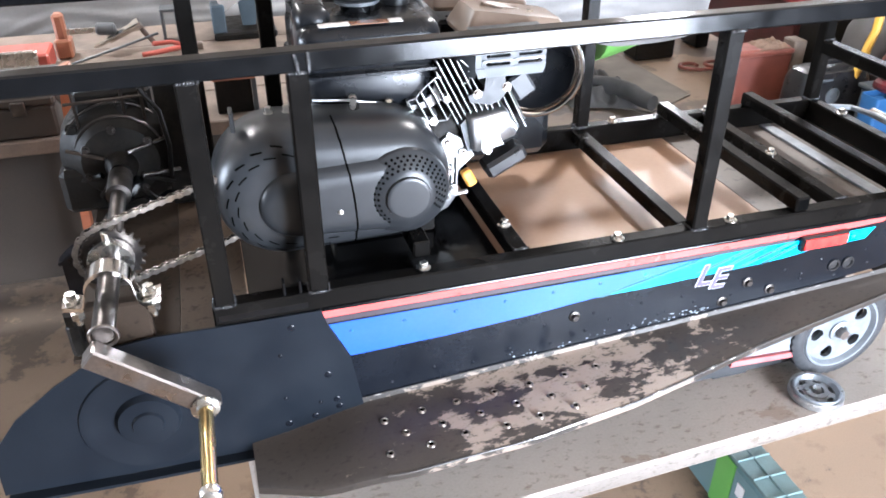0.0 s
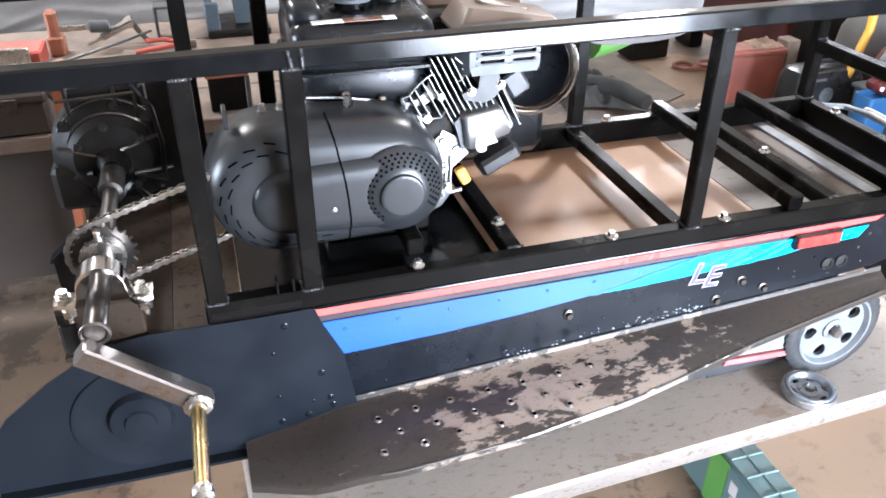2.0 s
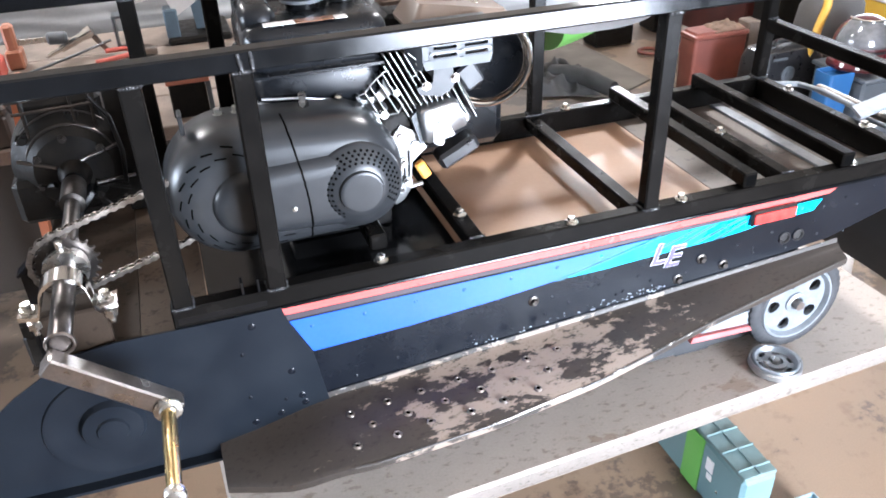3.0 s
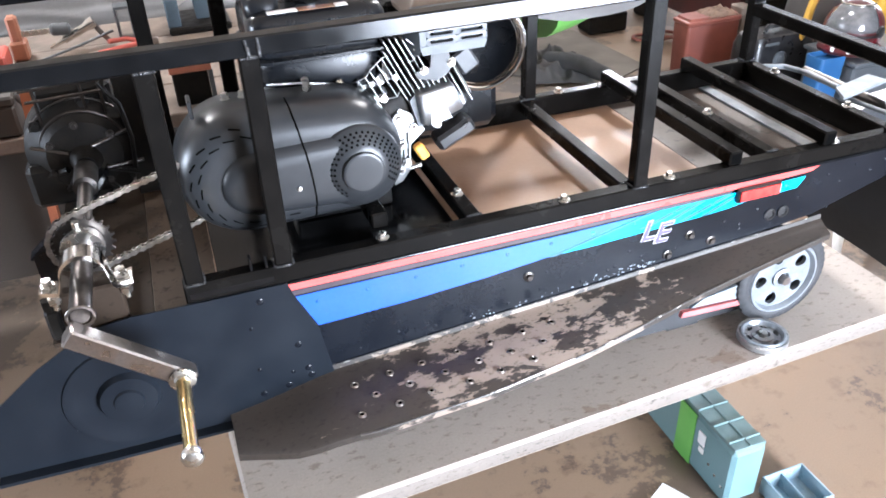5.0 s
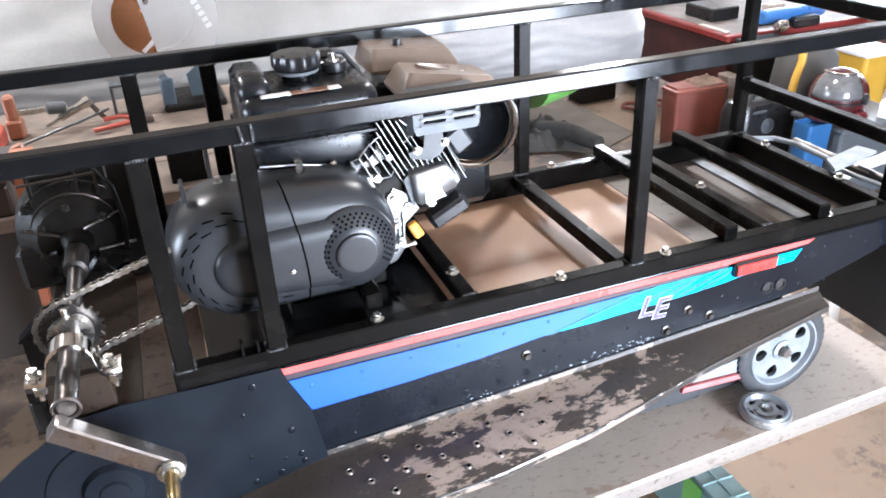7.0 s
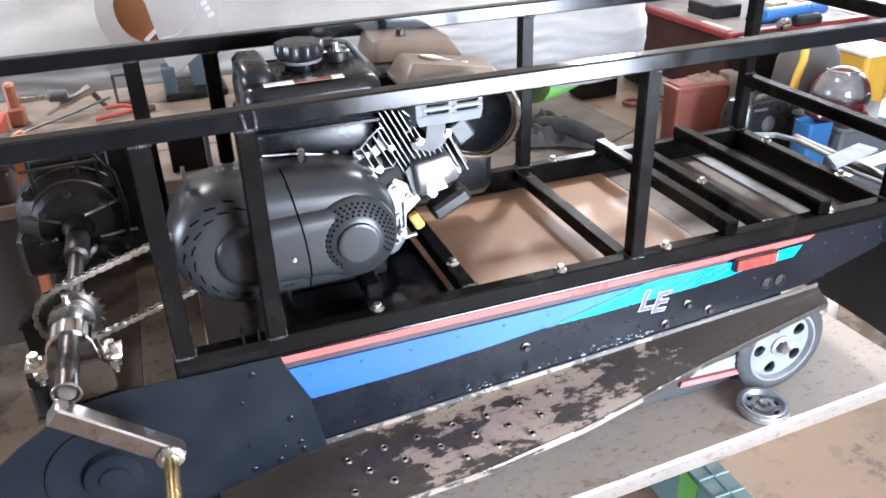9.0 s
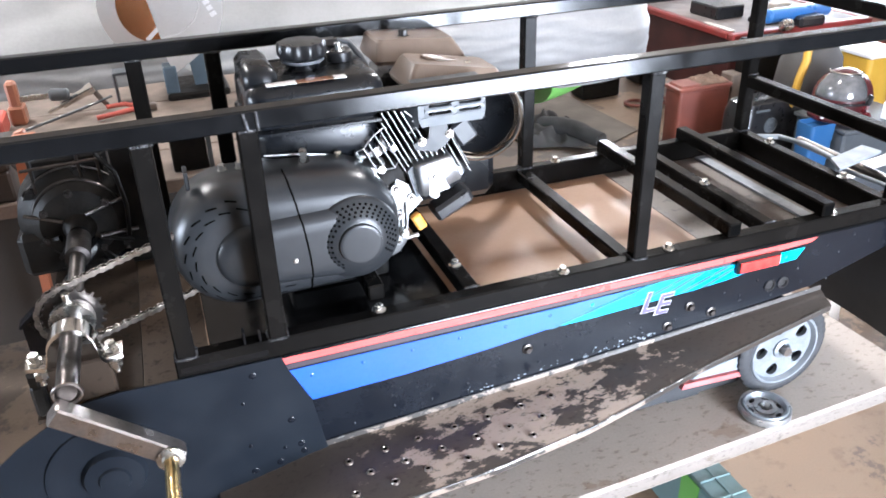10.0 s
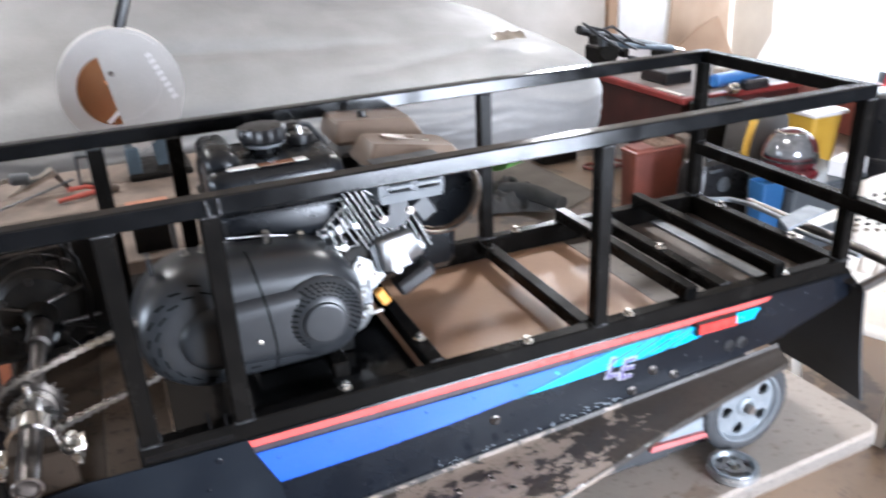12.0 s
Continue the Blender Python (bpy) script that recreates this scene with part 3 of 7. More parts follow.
for x, z in ((0.46, 0.893), (0.545, 0.899), (0.575, 0.880), (0.63, 0.902), (0.665, 0.872), (0.705, 0.900), (0.73, 0.884), (0.90, 0.915), (0.935, 0.902), (0.97, 0.925), (1.06, 0.93), (1.075, 0.955),
             (1.12, 0.965), (1.15, 0.945), (1.18, 0.975), (1.22, 0.955), (1.25, 0.972), (1.26, 0.945), (0.05, 0.93), (0.05, 0.85), (0.10, 0.83)):
    shared("rivet", rivet_mesh, pose(x, -0.0006 if x > 0.12 else -0.0046, z), tunnel)
g = G().lathe((0, 0, 0), (0, -1, 0), [(0, 0.0095), (0.0015, 0.0095), (0.0025, 0.0075)], 16)
g.lathe((0, -0.002, 0), (0, -1, 0), [(0, 0.0062), (0.005, 0.0062), (0.006, 0.005)], 6)
side_bolt = mesh_of("side_bolt", g, M_DARKSTEEL, 30)
for x, z in ((0.511, 0.900), (0.828, 0.905), (0.876, 0.882), (0.785, 0.874)):
    shared("side_bolt", side_bolt, pose(x, -0.0004, z), tunnel, "dull steel hex bolt")
for x in (1.0, 1.029):
    part("grommet", G().lathe((x, 0, 0.908), (0, -1, 0), [(0, 0.012), (0.003, 0.012), (0.0035, 0.008), (0.001, 0.007)], 20), M_BLACKPL, tunnel)

# running board: a rolled sheet, wide at the front and narrowing to the rear
def board_section(x):
    k = max(0.0, min(1.0, (x - 0.05) / 1.07))
    zi = 0.800 + 0.068 * k - 0.17 * max(0.0, 0.15 - x)
    wid = float(np.interp(x, (-0.006, 0.087, 0.20, 0.39, 0.46, 0.563, 0.683, 0.81, 0.931, 1.059, 1.12), (0.080, 0.131, 0.147, 0.147, 0.140, 0.130, 0.107, 0.081, 0.062, 0.043, 0.034)))
    zo = zi - 0.010
    return zi, wid, zo


rows = []
for k in range(41):
    x = -0.008 + 1.133 * k / 40
    zi, wid, zo = board_section(x)
    rows.append([(x, -0.0008, zi + 0.012), (x, -0.0025, zi + 0.003), (x, -0.009, zi), (x, -wid * 0.36, zi - 0.003), (x, -wid * 0.40, zi - 0.0045), (x, -wid + 0.006, zo), (x, -wid, zo - 0.004), (x, -wid, zo - 0.016),
                 (x, -wid + 0.003, zo - 0.016), (x, -wid + 0.003, zo - 0.006), (x, -wid * 0.42, zi - 0.0075), (x, -wid * 0.36, zi - 0.006), (x, -0.008, zi - 0.003), (x, 0.0002, zi + 0.002)])
part("running_board", G().loft(rows), M_BOARD, tunnel, "black running board worn to tan metal in patches", 40)
edge = []
for k in range(33):
    x = 0.17 + 0.93 * k / 32
    zi, wid, zo = board_section(x)
    edge.append((x, -wid - 0.0008, zo - 0.0035))
part("board_edge", G().tube(edge, 0.0017, 8), worn("chipped_edge", (0.06, 0.055, 0.05), (0.60, 0.58, 0.55), 0.50, 16, 0.4, (0.6, 1, 1), 0.25, 0.0, (0.50, 0.9, 0.07)), tunnel, "rolled edge chipped to bright metal")
part("seam_edge", G().tube([(0.17 + 0.93 * k / 20, -0.003, board_section(0.17 + 0.93 * k / 20)[0] + 0.0125) for k in range(21)], 0.0011, 6), worn("chipped_seam", (0.05, 0.048, 0.046), (0.32, 0.31, 0.30), 0.58, 40, 0.45), tunnel)
g = G()
for k in range(70):
    x = rnd.uniform(0.62, 0.76) if k < 52 else rnd.uniform(0.40, 0.60)
    z, r = board_section(x)[0] + 0.015 + abs(rnd.gauss(0, 0.006)), rnd.uniform(0.0006, 0.0021)
    g.prism([(x + r * (1.6 if i % 2 else 0.9) * math.cos(math.pi * i / 3), z + r * rnd.uniform(0.4, 1.0) * math.sin(math.pi * i / 3)) for i in range(6)], 1, -0.0009, -0.0003)
part("paint_chips", g, M_DULL, tunnel, "pale chips in the paint above the seam")
g = G().lathe((0, 0, -0.001), (0, 0, 1), [(0, 0.0072), (0.0022, 0.0056), (0.0030, 0.0046), (0.0025, 0.0039), (0.0006, 0.0035)], 16, False)
g.lathe((0, 0, -0.0008), (0, 0, 1), [(0, 0.0036), (0.0006, 0.0036)], 16)
cleat_mesh = mesh_of("cleat", g, M_STEEL, 60)
cleat_mesh.materials.append(M_VOID)
for f in list(cleat_mesh.polygons)[4 * 16:]:
    f.material_index = 1
for yy, x0, n in ((-0.045, 0.188, 7), (-0.079, 0.2135, 6), (-0.111, 0.183, 6)):
    for k in range(n):
        x = x0 + 0.0577 * k + rnd.uniform(-0.003, 0.003)
        zi, wid, zo = board_section(x)
        shared("cleat", cleat_mesh, pose(x, yy + rnd.uniform(-0.003, 0.003), zi - 0.0015 if yy > -0.05 else zi - 0.0048 if yy > -0.09 else zi - 0.0068, rnd.uniform(-6, 6), rnd.uniform(-6, 6)), tunnel, "punched grip hole with a bright rim")

# dark plate over the front of the side
front = [(0.114, 0.9965), (0.000, 0.9965), (-0.105, 0.9985), (-0.165, 0.992), (-0.246, 0.945), (-0.305, 0.900), (-0.345, 0.850), (-0.350, 0.772), (-0.186, 0.765), (-0.006, 0.762), (0.166, 0.804), (0.1505, 0.905), (0.123, 0.967)]
part("front_plate", G().prism(front, 1, -0.0045, -0.0008), M_PLATE, tunnel, "matt dark grey plate over the front side")
part("pressed_ring", G().lathe((-0.141, -0.0045, 0.862), (0, -1, 0), [(-0.002, 0.093), (0.003, 0.090), (0.0035, 0.083), (0.0005, 0.074), (0.0005, 0.045), (0.010, 0.040), (0.012, 0.022), (0.016, 0.020), (0.018, 0.004)], 40), M_PLATE, tunnel)
part("lower_flange", G().prism([(-0.345, 0.770), (-0.18, 0.763), (-0.006, 0.760), (0.160, 0.802), (0.160, 0.798), (-0.006, 0.755), (-0.18, 0.758), (-0.345, 0.764)], 1, -0.020, -0.001), M_PLATE, tunnel)
for x, z in ((0.07, 0.975), (0.115, 0.88), (0.125, 0.83), (0.05, 0.80), (0.09, 0.805), (0.128, 0.815)):
    shared("rivet", rivet_mesh, pose(x, -0.0046, z, 0, 0, 0) @ Matrix.Diagonal((1.7, 0.8, 1.7, 1)), tunnel)
# hanging snow flap
rows = []
for k in range(9):
    z = 0.962 - 0.265 * k / 8
    rows.append([(1.296 + 0.05 * (k / 8) ** 1.4 + 0.006 * math.sin(6 * v), -0.034 + 0.50 * v, z) for v in [i / 10 for i in range(11)]])
part("snow_flap", G().loft([[*r, *[(x + 0.006, y, z) for x, y, z in r[::-1]]] for r in rows]), M_RUBBER, tunnel, "black rubber snow flap hanging at the rear")
# slide rails and axle under the tunnel
for y in (0.10, 0.34):
    part("slide_rail", G().prism([(0.05, 0.700), (1.10, 0.730), (1.12, 0.690), (0.90, 0.640), (0.10, 0.632)], 1, y, y + 0.014), M_TUNNEL, tunnel)
part("slide_strip", G().prism([(0.876, 0.670), (1.030, 0.662), (1.029, 0.674), (0.880, 0.682)], 1, 0.046, 0.056), paint("red_slide_strip", (0.42, 0.10, 0.10), (0.46, 0.14, 0.13), 0.5), tunnel, "red plastic slide strip")
part("slide_bar", G().prism([(0.900, 0.684), (1.030, 0.677), (1.050, 0.716), (0.93, 0.701)], 1, 0.051, 0.061), M_DULL, tunnel, "pale grey slide plate")
# added black block with round ends, gives the shadow between tunnel and table
shade_outline = []
for k in range(25):
    a = radians(90 + 180 * k / 24)
    shade_outline.append((0.10 + 0.056 * math.cos(a), 0.665 + 0.060 * math.sin(a)))
for k in range(25):
    a = radians(-90 + 180 * k / 24)
    shade_outline.append((1.112 + 0.090 * math.cos(a), 0.705 + 0.090 * math.sin(a)))
part("track_belt", G().prism(shade_outline, 1, 0.085, 0.372), M_RUBBER, tunnel, "black block added for the shade under the tunnel")
part("axle", G().cyl((1.114, 0.03, 0.705), (1.114, 0.43, 0.705), 0.010), M_STEEL, tunnel)
for x, z in ((0.12, 0.636), (0.88, 0.640)):
    part("foot_block", G().box((x, 0.09, TZ), (x + 0.08, 0.37, z + 0.01), 0.003), M_RUBBER, tunnel)
settle(tunnel)


# ---- idler wheels ----
def wheel(name, centre, y0, y1, r, rim_r, spokes, tyre_mat, label, gap=0.15, lug_h=0.0022, web=None):
    web = web or M_RIM
    w = thing(name, (centre[0], (y0 + y1) / 2, centre[1] - r), label, "wheel", "idler wheels")
    cx, cz = centre
    lugs = 40
    rings = []
    for d, rr, lug in ((0.002, rim_r, 0), (0.0, rim_r + 0.004, 0), (0.002, r - 0.005, 0), (0.006, r - 0.001, 1), (y1 - y0 - 0.006, r - 0.001, 1), (y1 - y0 - 0.002, r - 0.005, 0), (y1 - y0, rim_r, 0)):
        rings.append([(cx + (rr + (lug_h if lug and k % 4 < 2 else 0)) * math.cos(2 * math.pi * k / (4 * lugs)), y0 + d, cz + (rr + (lug_h if lug and k % 4 < 2 else 0)) * math.sin(2 * math.pi * k / (4 * lugs))) for k in range(4 * lugs)])
    part("tyre", G().loft(rings, False), tyre_mat, w)
    part("rim", G().lathe((cx, y0, cz), (0, 1, 0), [(0.003, rim_r + 0.001), (-0.002, rim_r - 0.002), (-0.002, rim_r - 0.006), (0.006, rim_r - 0.010), (0.012, rim_r - 0.012), (0.030, rim_r - 0.006), (0.030, rim_r + 0.001)], 40, False), M_RIM, w)
    # a web with rounded windows, one sector at a time
    inner, outer = 0.020, rim_r - 0.009
    mid, half = (inner + outer) / 2, (outer - inner) / 2
    for k in range(spokes):
        loops = []
        for y, hole in ((y0 + 0.015, False), (y0 + 0.008, False), (y0 + 0.007, True), (y0 + 0.016, True)):
            loop = []
            for i in range(32):
                a = 2 * math.pi * i / 32
                c, d = math.cos(a), math.sin(a)
                u, v = (2 * gap * c * (1 + 0.12 * d), 0.16 + 0.52 * d) if hole else (c / max(abs(c), abs(d)), d / max(abs(c), abs(d)))
                t, r2 = 2 * math.pi * (k + 0.5 + 0.5 * u) / spokes, mid + half * v
                loop.append((cx + r2 * math.cos(t), y, cz + r2 * math.sin(t)))
            loops.append(loop)
        part("web", G().loft(loops + loops[:1], False), web, w)
    hub = part("hub", G().lathe((cx, y0 + 0.020, cz), (0, -1, 0), [(0, 0.024), (0.016, 0.022), (0.018, 0.014), (0.012, 0.012)], 28), web, w)
    part("axle_bolt", G().lathe((cx, y0 + 0.010, cz), (0, -1, 0), [(0, 0.009), (0.012, 0.009), (0.013, 0.007)], 6), M_ZINC, hub)
    return settle(w)


wheel("idler_wheel", (1.114, 0.706), 0.040, 0.078, 0.106, 0.082, 5, M_RUBBER, "grey cast idler wheel with a black rubber tyre under the tunnel", 0.20)
# loose small wheel lying flat on the table
lw = wheel("loose_wheel", (0, 0), 0.0, 0.020, 0.052, 0.046, 6, M_LIGHTSTEEL, "loose steel idler wheel lying flat on the table edge", 0.27, 0.0, M_LIGHTSTEEL)
for c in lw.children:
    c.matrix_parent_inverse = Matrix.Identity(4)
lw.matrix_basis = pose(1.043, -0.008, TZ + 0.0215, -90, 0, 20)

# ---- engine ----
engine = thing("engine", (0.30, 0.25, ZB - T), "small black and silver single-cylinder engine with a chain clutch cover", "engine")
part("mounting_plate", G().box((0.02, 0.0265, 0.979), (0.411, 0.428, 0.986), 0.001), M_TUBE, engine, "black steel mounting plate")


def hull(c1, r1, c2, r2, inset, y, n=22):
    """Outline round two circles in the x, z plane."""
    out = []
    for k in range(n + 1):
        a = radians(90 + 180 * k / n)
        out.append((c1[0] + (r1 - inset) * math.cos(a), y, c1[1] + (r1 - inset) * math.sin(a)))
    for k in range(n + 1):
        a = radians(-90 + 180 * k / n)
        out.append((c2[0] + (r2 - inset) * math.cos(a), y, c2[1] + (r2 - inset) * math.sin(a)))
    return out


CA, CB, RA, RB = (0.091, 1.138), (0.243, 1.135), 0.097, 0.090
rings = [hull(CA, RA, CB, RB, i, y) for i, y in ((0.004, 0.178), (0, 0.172), (0, 0.104), (0.003, 0.091), (0.009, 0.079), (0.018, 0.070), (0.030, 0.065), (0.042, 0.064))]
cover = part("clutch_cover", G().loft(rings), M_COVER, engine, "dark grey moulded clutch cover with slots and a perforated dome", 50)
# raised boss and ridge
COVER_CURVE = ((0.0, 0.104), (0.003, 0.091), (0.009, 0.079), (0.018, 0.070), (0.030, 0.065), (0.042, 0.064), (0.2, 0.064))
BOSS_CURVE = ((0.0, 0.0655), (0.003, 0.0585), (0.009, 0.0525), (0.018, 0.0500), (0.028, 0.0495), (0.2, 0.0495))
BA, BB, RBA, RBB = (0.101, 1.131), (0.236, 1.129), 0.050, 0.056


def curve_at(curve, d):
    for (a, p), (b, q) in zip(curve, curve[1:]):
        if a <= d <= b:
            return p + (q - p) * (d - a) / (b - a)
    return 1.0


part("boss", G().loft([hull(BA, RBA, BB, RBB, i, y, 16) for i, y in BOSS_CURVE[:-1]]), M_COVER, cover, "", 50)
DX, DZ = 0.256, 1.130
dome = part("dome", G().lathe((DX, 0.066, DZ), (0, -1, 0), [(0, 0.0665), (0.004, 0.0655), (0.0075, 0.0630), (0.0215, 0.0400), (0.0235, 0.0350), (0.0240, 0.0325), (0.0290, 0.0315), (0.0300, 0.0290), (0.0301, 0.0270), (0.0301, 0.0100)], 56), M_COVER, cover, "round perforated dome with a flat centre", 40)
g = G()
for j, rr in enumerate((0.0425, 0.0475, 0.0525, 0.0575)):
    n = int(2 * math.pi * rr / 0.0088)
    d = 0.0075 + 0.0140 * (0.0630 - rr) / 0.0230
    for k in range(n):
        a = 2 * math.pi * (k + 0.5 * (j % 2)) / n
        if radians(235) < a < radians(325):
            continue
        x, z = DX + rr * math.cos(a), DZ + rr * math.sin(a)
        nrm = Vector((math.cos(a) * 0.52, -0.854, math.sin(a) * 0.52))
        g.lathe(Vector((x, 0.066 - d, z)) - nrm * 0.0010, nrm, [(0, 0.0021), (0.0013, 0.0021)], 8)
part("vent_hole", g, M_VOID, dome, "rings of small round vent holes")
for rr, a0, n in ((0.0800, 74, 11), (0.0680, 84, 10)):
    for k in range(n):
        a = radians(a0 + 20.5 * k)
        half = 0.0078 / rr
        rows = []
        for dr in (-0.0011, 0.0011):
            rows.append([])
            for i in range(4):
                b = a - half + 2 * half * i / 3
                r1 = rr + dr + 0.0035 * (i - 1.5) / 3
                rows[-1].append((CA[0] + r1 * math.cos(b), curve_at(COVER_CURVE, RA - r1) - 0.0006, CA[1] + r1 * math.sin(b)))
        part("slot", G().grid(rows), M_VOID, cover)
for x, z in ((0.110, 1.0585), (0.138, 1.0570), (0.124, 1.0700), (0.150, 1.0690)):
    y = curve_at(COVER_CURVE, RA - abs(z - CA[1]))
    part("slot", G().grid([[(x - 0.008, y - 0.0006, z), (x + 0.008, y - 0.0006, z)], [(x - 0.008, y - 0.0012, z + 0.0022), (x + 0.008, y - 0.0012, z + 0.0022)]]), M_VOID, cover)
line = [(0.166, 0.120, 1.2325)]
for k in range(45):
    z = 1.2300 - 0.1850 * k / 44
    x = 0.167 + 0.016 * math.sin(math.pi * min(1.0, k / 34) * 0.5) + 0.0003 * math.sin(1.9 * k)
    y = min(curve_at(COVER_CURVE, max(0.0, 0.0935 - abs(z - 1.1370))), curve_at(BOSS_CURVE, 0.0535 - abs(z - 1.130)) if abs(z - 1.130) < 0.0535 else 1)
    line.append((x, y - 0.0002, z))
part("seam", G().tube(line, 0.0014, 6), M_VOID, cover, "uneven dark parting line")
part("screw", G().lathe((0.160, 0.0498, 1.118), (0, -1, 0), [(0, 0.004), (0.002, 0.0035), (0.0025, 0.001)], 10), M_ZINC, cover)
part("rib", G().box((0.030, 0.120, 1.222), (0.036, 0.150, 1.250), 0.002), M_COVER, cover)

M_CRANK = paint("dark_cast_crankcase", (0.030, 0.030, 0.031), (0.045, 0.044, 0.043), 0.42, 0.5, 40, 0.2)
# crankcase with ribs and bolt bosses
case = part("crankcase", G().box((0.150, 0.178, 1.020), (0.352, 0.375, 1.165), 0.012).box((0.165, 0.184, 0.986), (0.335, 0.36, 1.022), 0.004), M_CRANK, engine, "dark cast crankcase")
for x in (0.165, 0.185, 0.31, 0.33):
    part("case_bolt", G().lathe((x, 0.178, 1.185), (0, -1, 0), [(0, 0.007), (0.008, 0.007)], 6), M_ZINC, case)
part("top_casting", G().box((0.150, 0.186, 1.165), (0.345, 0.34, 1.196), 0.010), M_CAST, engine, "bright casting between the cover and the tank")
for x in (0.085, 0.110, 0.205):
    part("cover_bolt", G().lathe((x, 0.150, 1.225), (0, 0, 1), [(0, 0.008), (0.010, 0.008), (0.010, 0.0055), (0.018, 0.0055)], 6), M_ZINC, engine)

# inclined finned cylinder
TILT = radians(27)
AX, BX = Vector((math.cos(TILT), 0, math.sin(TILT))), Vector((math.sin(TILT), 0, -math.cos(TILT)))
CYL = Vector((0.366, 0.235, 1.166))


def incl(a, b, y=0.0):
    return CYL + AX * a + BX * b + Vector((0, y, 0))


RI = Matrix(((AX.x, 0, -BX.x), (0, 1, 0), (AX.z, 0, -BX.z)))
M_SHIELD = paint("blue_grey_shield_enamel", (0.040, 0.047, 0.054), (0.050, 0.057, 0.064), 0.42, 0, 50, 0.05)
M_GUARD2 = paint("dark_bracket_enamel", (0.011, 0.013, 0.016), (0.016, 0.018, 0.021), 0.4, 0, 50, 0.06)
M_EDGE = paint("machined_fin_edge", (0.34, 0.34, 0.335), (0.24, 0.24, 0.235), 0.40, 1.0, 45, 0.1)
M_FIN = paint("black_finned_casting", (0.010, 0.010, 0.011), (0.020, 0.019, 0.018), 0.45, 0.2, 40, 0.2)
part("barrel", G().cyl(incl(-0.09, 0), incl(0.07, 0), 0.056, 28), M_GREASE, engine)
FINS = ((-0.042, -0.083, -0.058), (-0.030, -0.081, -0.034), (-0.0185, -0.084, -0.030), (-0.0035, -0.088, -0.022), (0.0075, -0.089, 0.02), (0.0155, -0.100, 0.05), (0.0235, -0.113, 0.05),
        (0.0330, -0.111, 0.04), (0.0420, -0.105, 0.03), (0.0505, -0.097, 0.02), (0.0585, -0.074, 0.02), (0.0665, -0.015, 0.03), (0.0775, -0.010, 0.04), (0.0890, -0.007, 0.05), (0.1000, -0.012, 0.06))
for a, b0, b1 in FINS:
    c = incl(a, (b0 + b1) / 2)
    c.y = 0.247
    fin = part("fin", G().box(c - Vector((0.0013, 0.073, (b1 - b0) / 2)), c + Vector((0.0013, 0.073, (b1 - b0) / 2)), 0.0006, RI), M_FIN, engine)
    c.y = 0.1735
    part("fin_edge", G().box(c - Vector((0.0009, 0.0022, (b1 - b0) / 2)), c + Vector((0.0009, 0.0022, (b1 - b0) / 2)), 0.0006, RI), M_EDGE, fin, "bright machined fin edge")
for line in (((-0.047, -0.066), (-0.044, -0.083), (-0.030, -0.080), (-0.018, -0.085), (-0.003, -0.089), (0.011, -0.091), (0.018, -0.088)),
             ((-0.044, -0.060), (-0.030, -0.034), (-0.019, -0.029), (-0.004, -0.022), (0.010, -0.030)),
             ((0.056, -0.094), (0.062, -0.078), (0.059, -0.064), (0.049, -0.058), (0.040, -0.060)),
             ((0.060, -0.006), (0.066, -0.016), (0.077, -0.010), (0.090, -0.008), (0.103, -0.013), (0.104, 0.048))):
    part("fin_web", G().tube([incl(a, b, -0.0615) for a, b in line], 0.0012, 8), M_EDGE, engine)
part("fin_backing", G().box(incl(-0.016, -0.056, -0.030) - Vector((0.026, 0.006, 0.024)), incl(-0.016, -0.056, -0.030) + Vector((0.026, 0.006, 0.024)), 0.004, RI), M_CAST, engine)
part("fin_boss", G().lathe(incl(0.010, -0.052, -0.050), (0, -1, 0), [(0, 0.0065), (0.014, 0.0060), (0.015, 0.003)], 14), M_CAST, engine)
c = incl(0.085, 0.035, 0.030)
part("cylinder_head", G().box(c - Vector((0.012, 0.060, 0.045)), c + Vector((0.012, 0.060, 0.045)), 0.005, RI), M_CAST, engine, "finned aluminium cylinder head")
quad = [(0.381, 1.184), (0.386, 1.189), (0.440, 1.197), (0.446, 1.194), (0.462, 1.158), (0.459, 1.152), (0.396, 1.131), (0.389, 1.134)]
head = part("head_cover", G().loft([[(0.421 + (x - 0.421) * k, y, 1.164 + (z - 1.164) * k) for x, z in quad] for k, y in ((0.98, 0.215), (1.0, 0.212), (1.0, 0.162), (0.96, 0.156), (0.88, 0.153))]), M_CAST, engine, "bright machined cover on the head", 50)
arch = [(0.402, 1.134), (0.402, 1.160)] + [(0.4155 - 0.0135 * math.cos(radians(a)), 1.163 + 0.0135 * math.sin(radians(a))) for a in range(15, 170, 15)] + [(0.430, 1.158), (0.438, 1.142)]
part("arch_recess", G().prism(arch, 1, 0.1515, 0.1535), M_EDGE, head, "grey arched recess")
part("recess_bolt", G().lathe((0.4145, 0.1515, 1.164), (0, -1, 0), [(0, 0.0060), (0.0030, 0.0056), (0.0030, 0.0030), (0.0010, 0.0028)], 18), M_CAST, head)
part("cover_side", G().prism([(0.371, 1.176), (0.381, 1.186), (0.392, 1.131), (0.384, 1.128)], 1, 0.166, 0.200), M_SHIELD, engine)
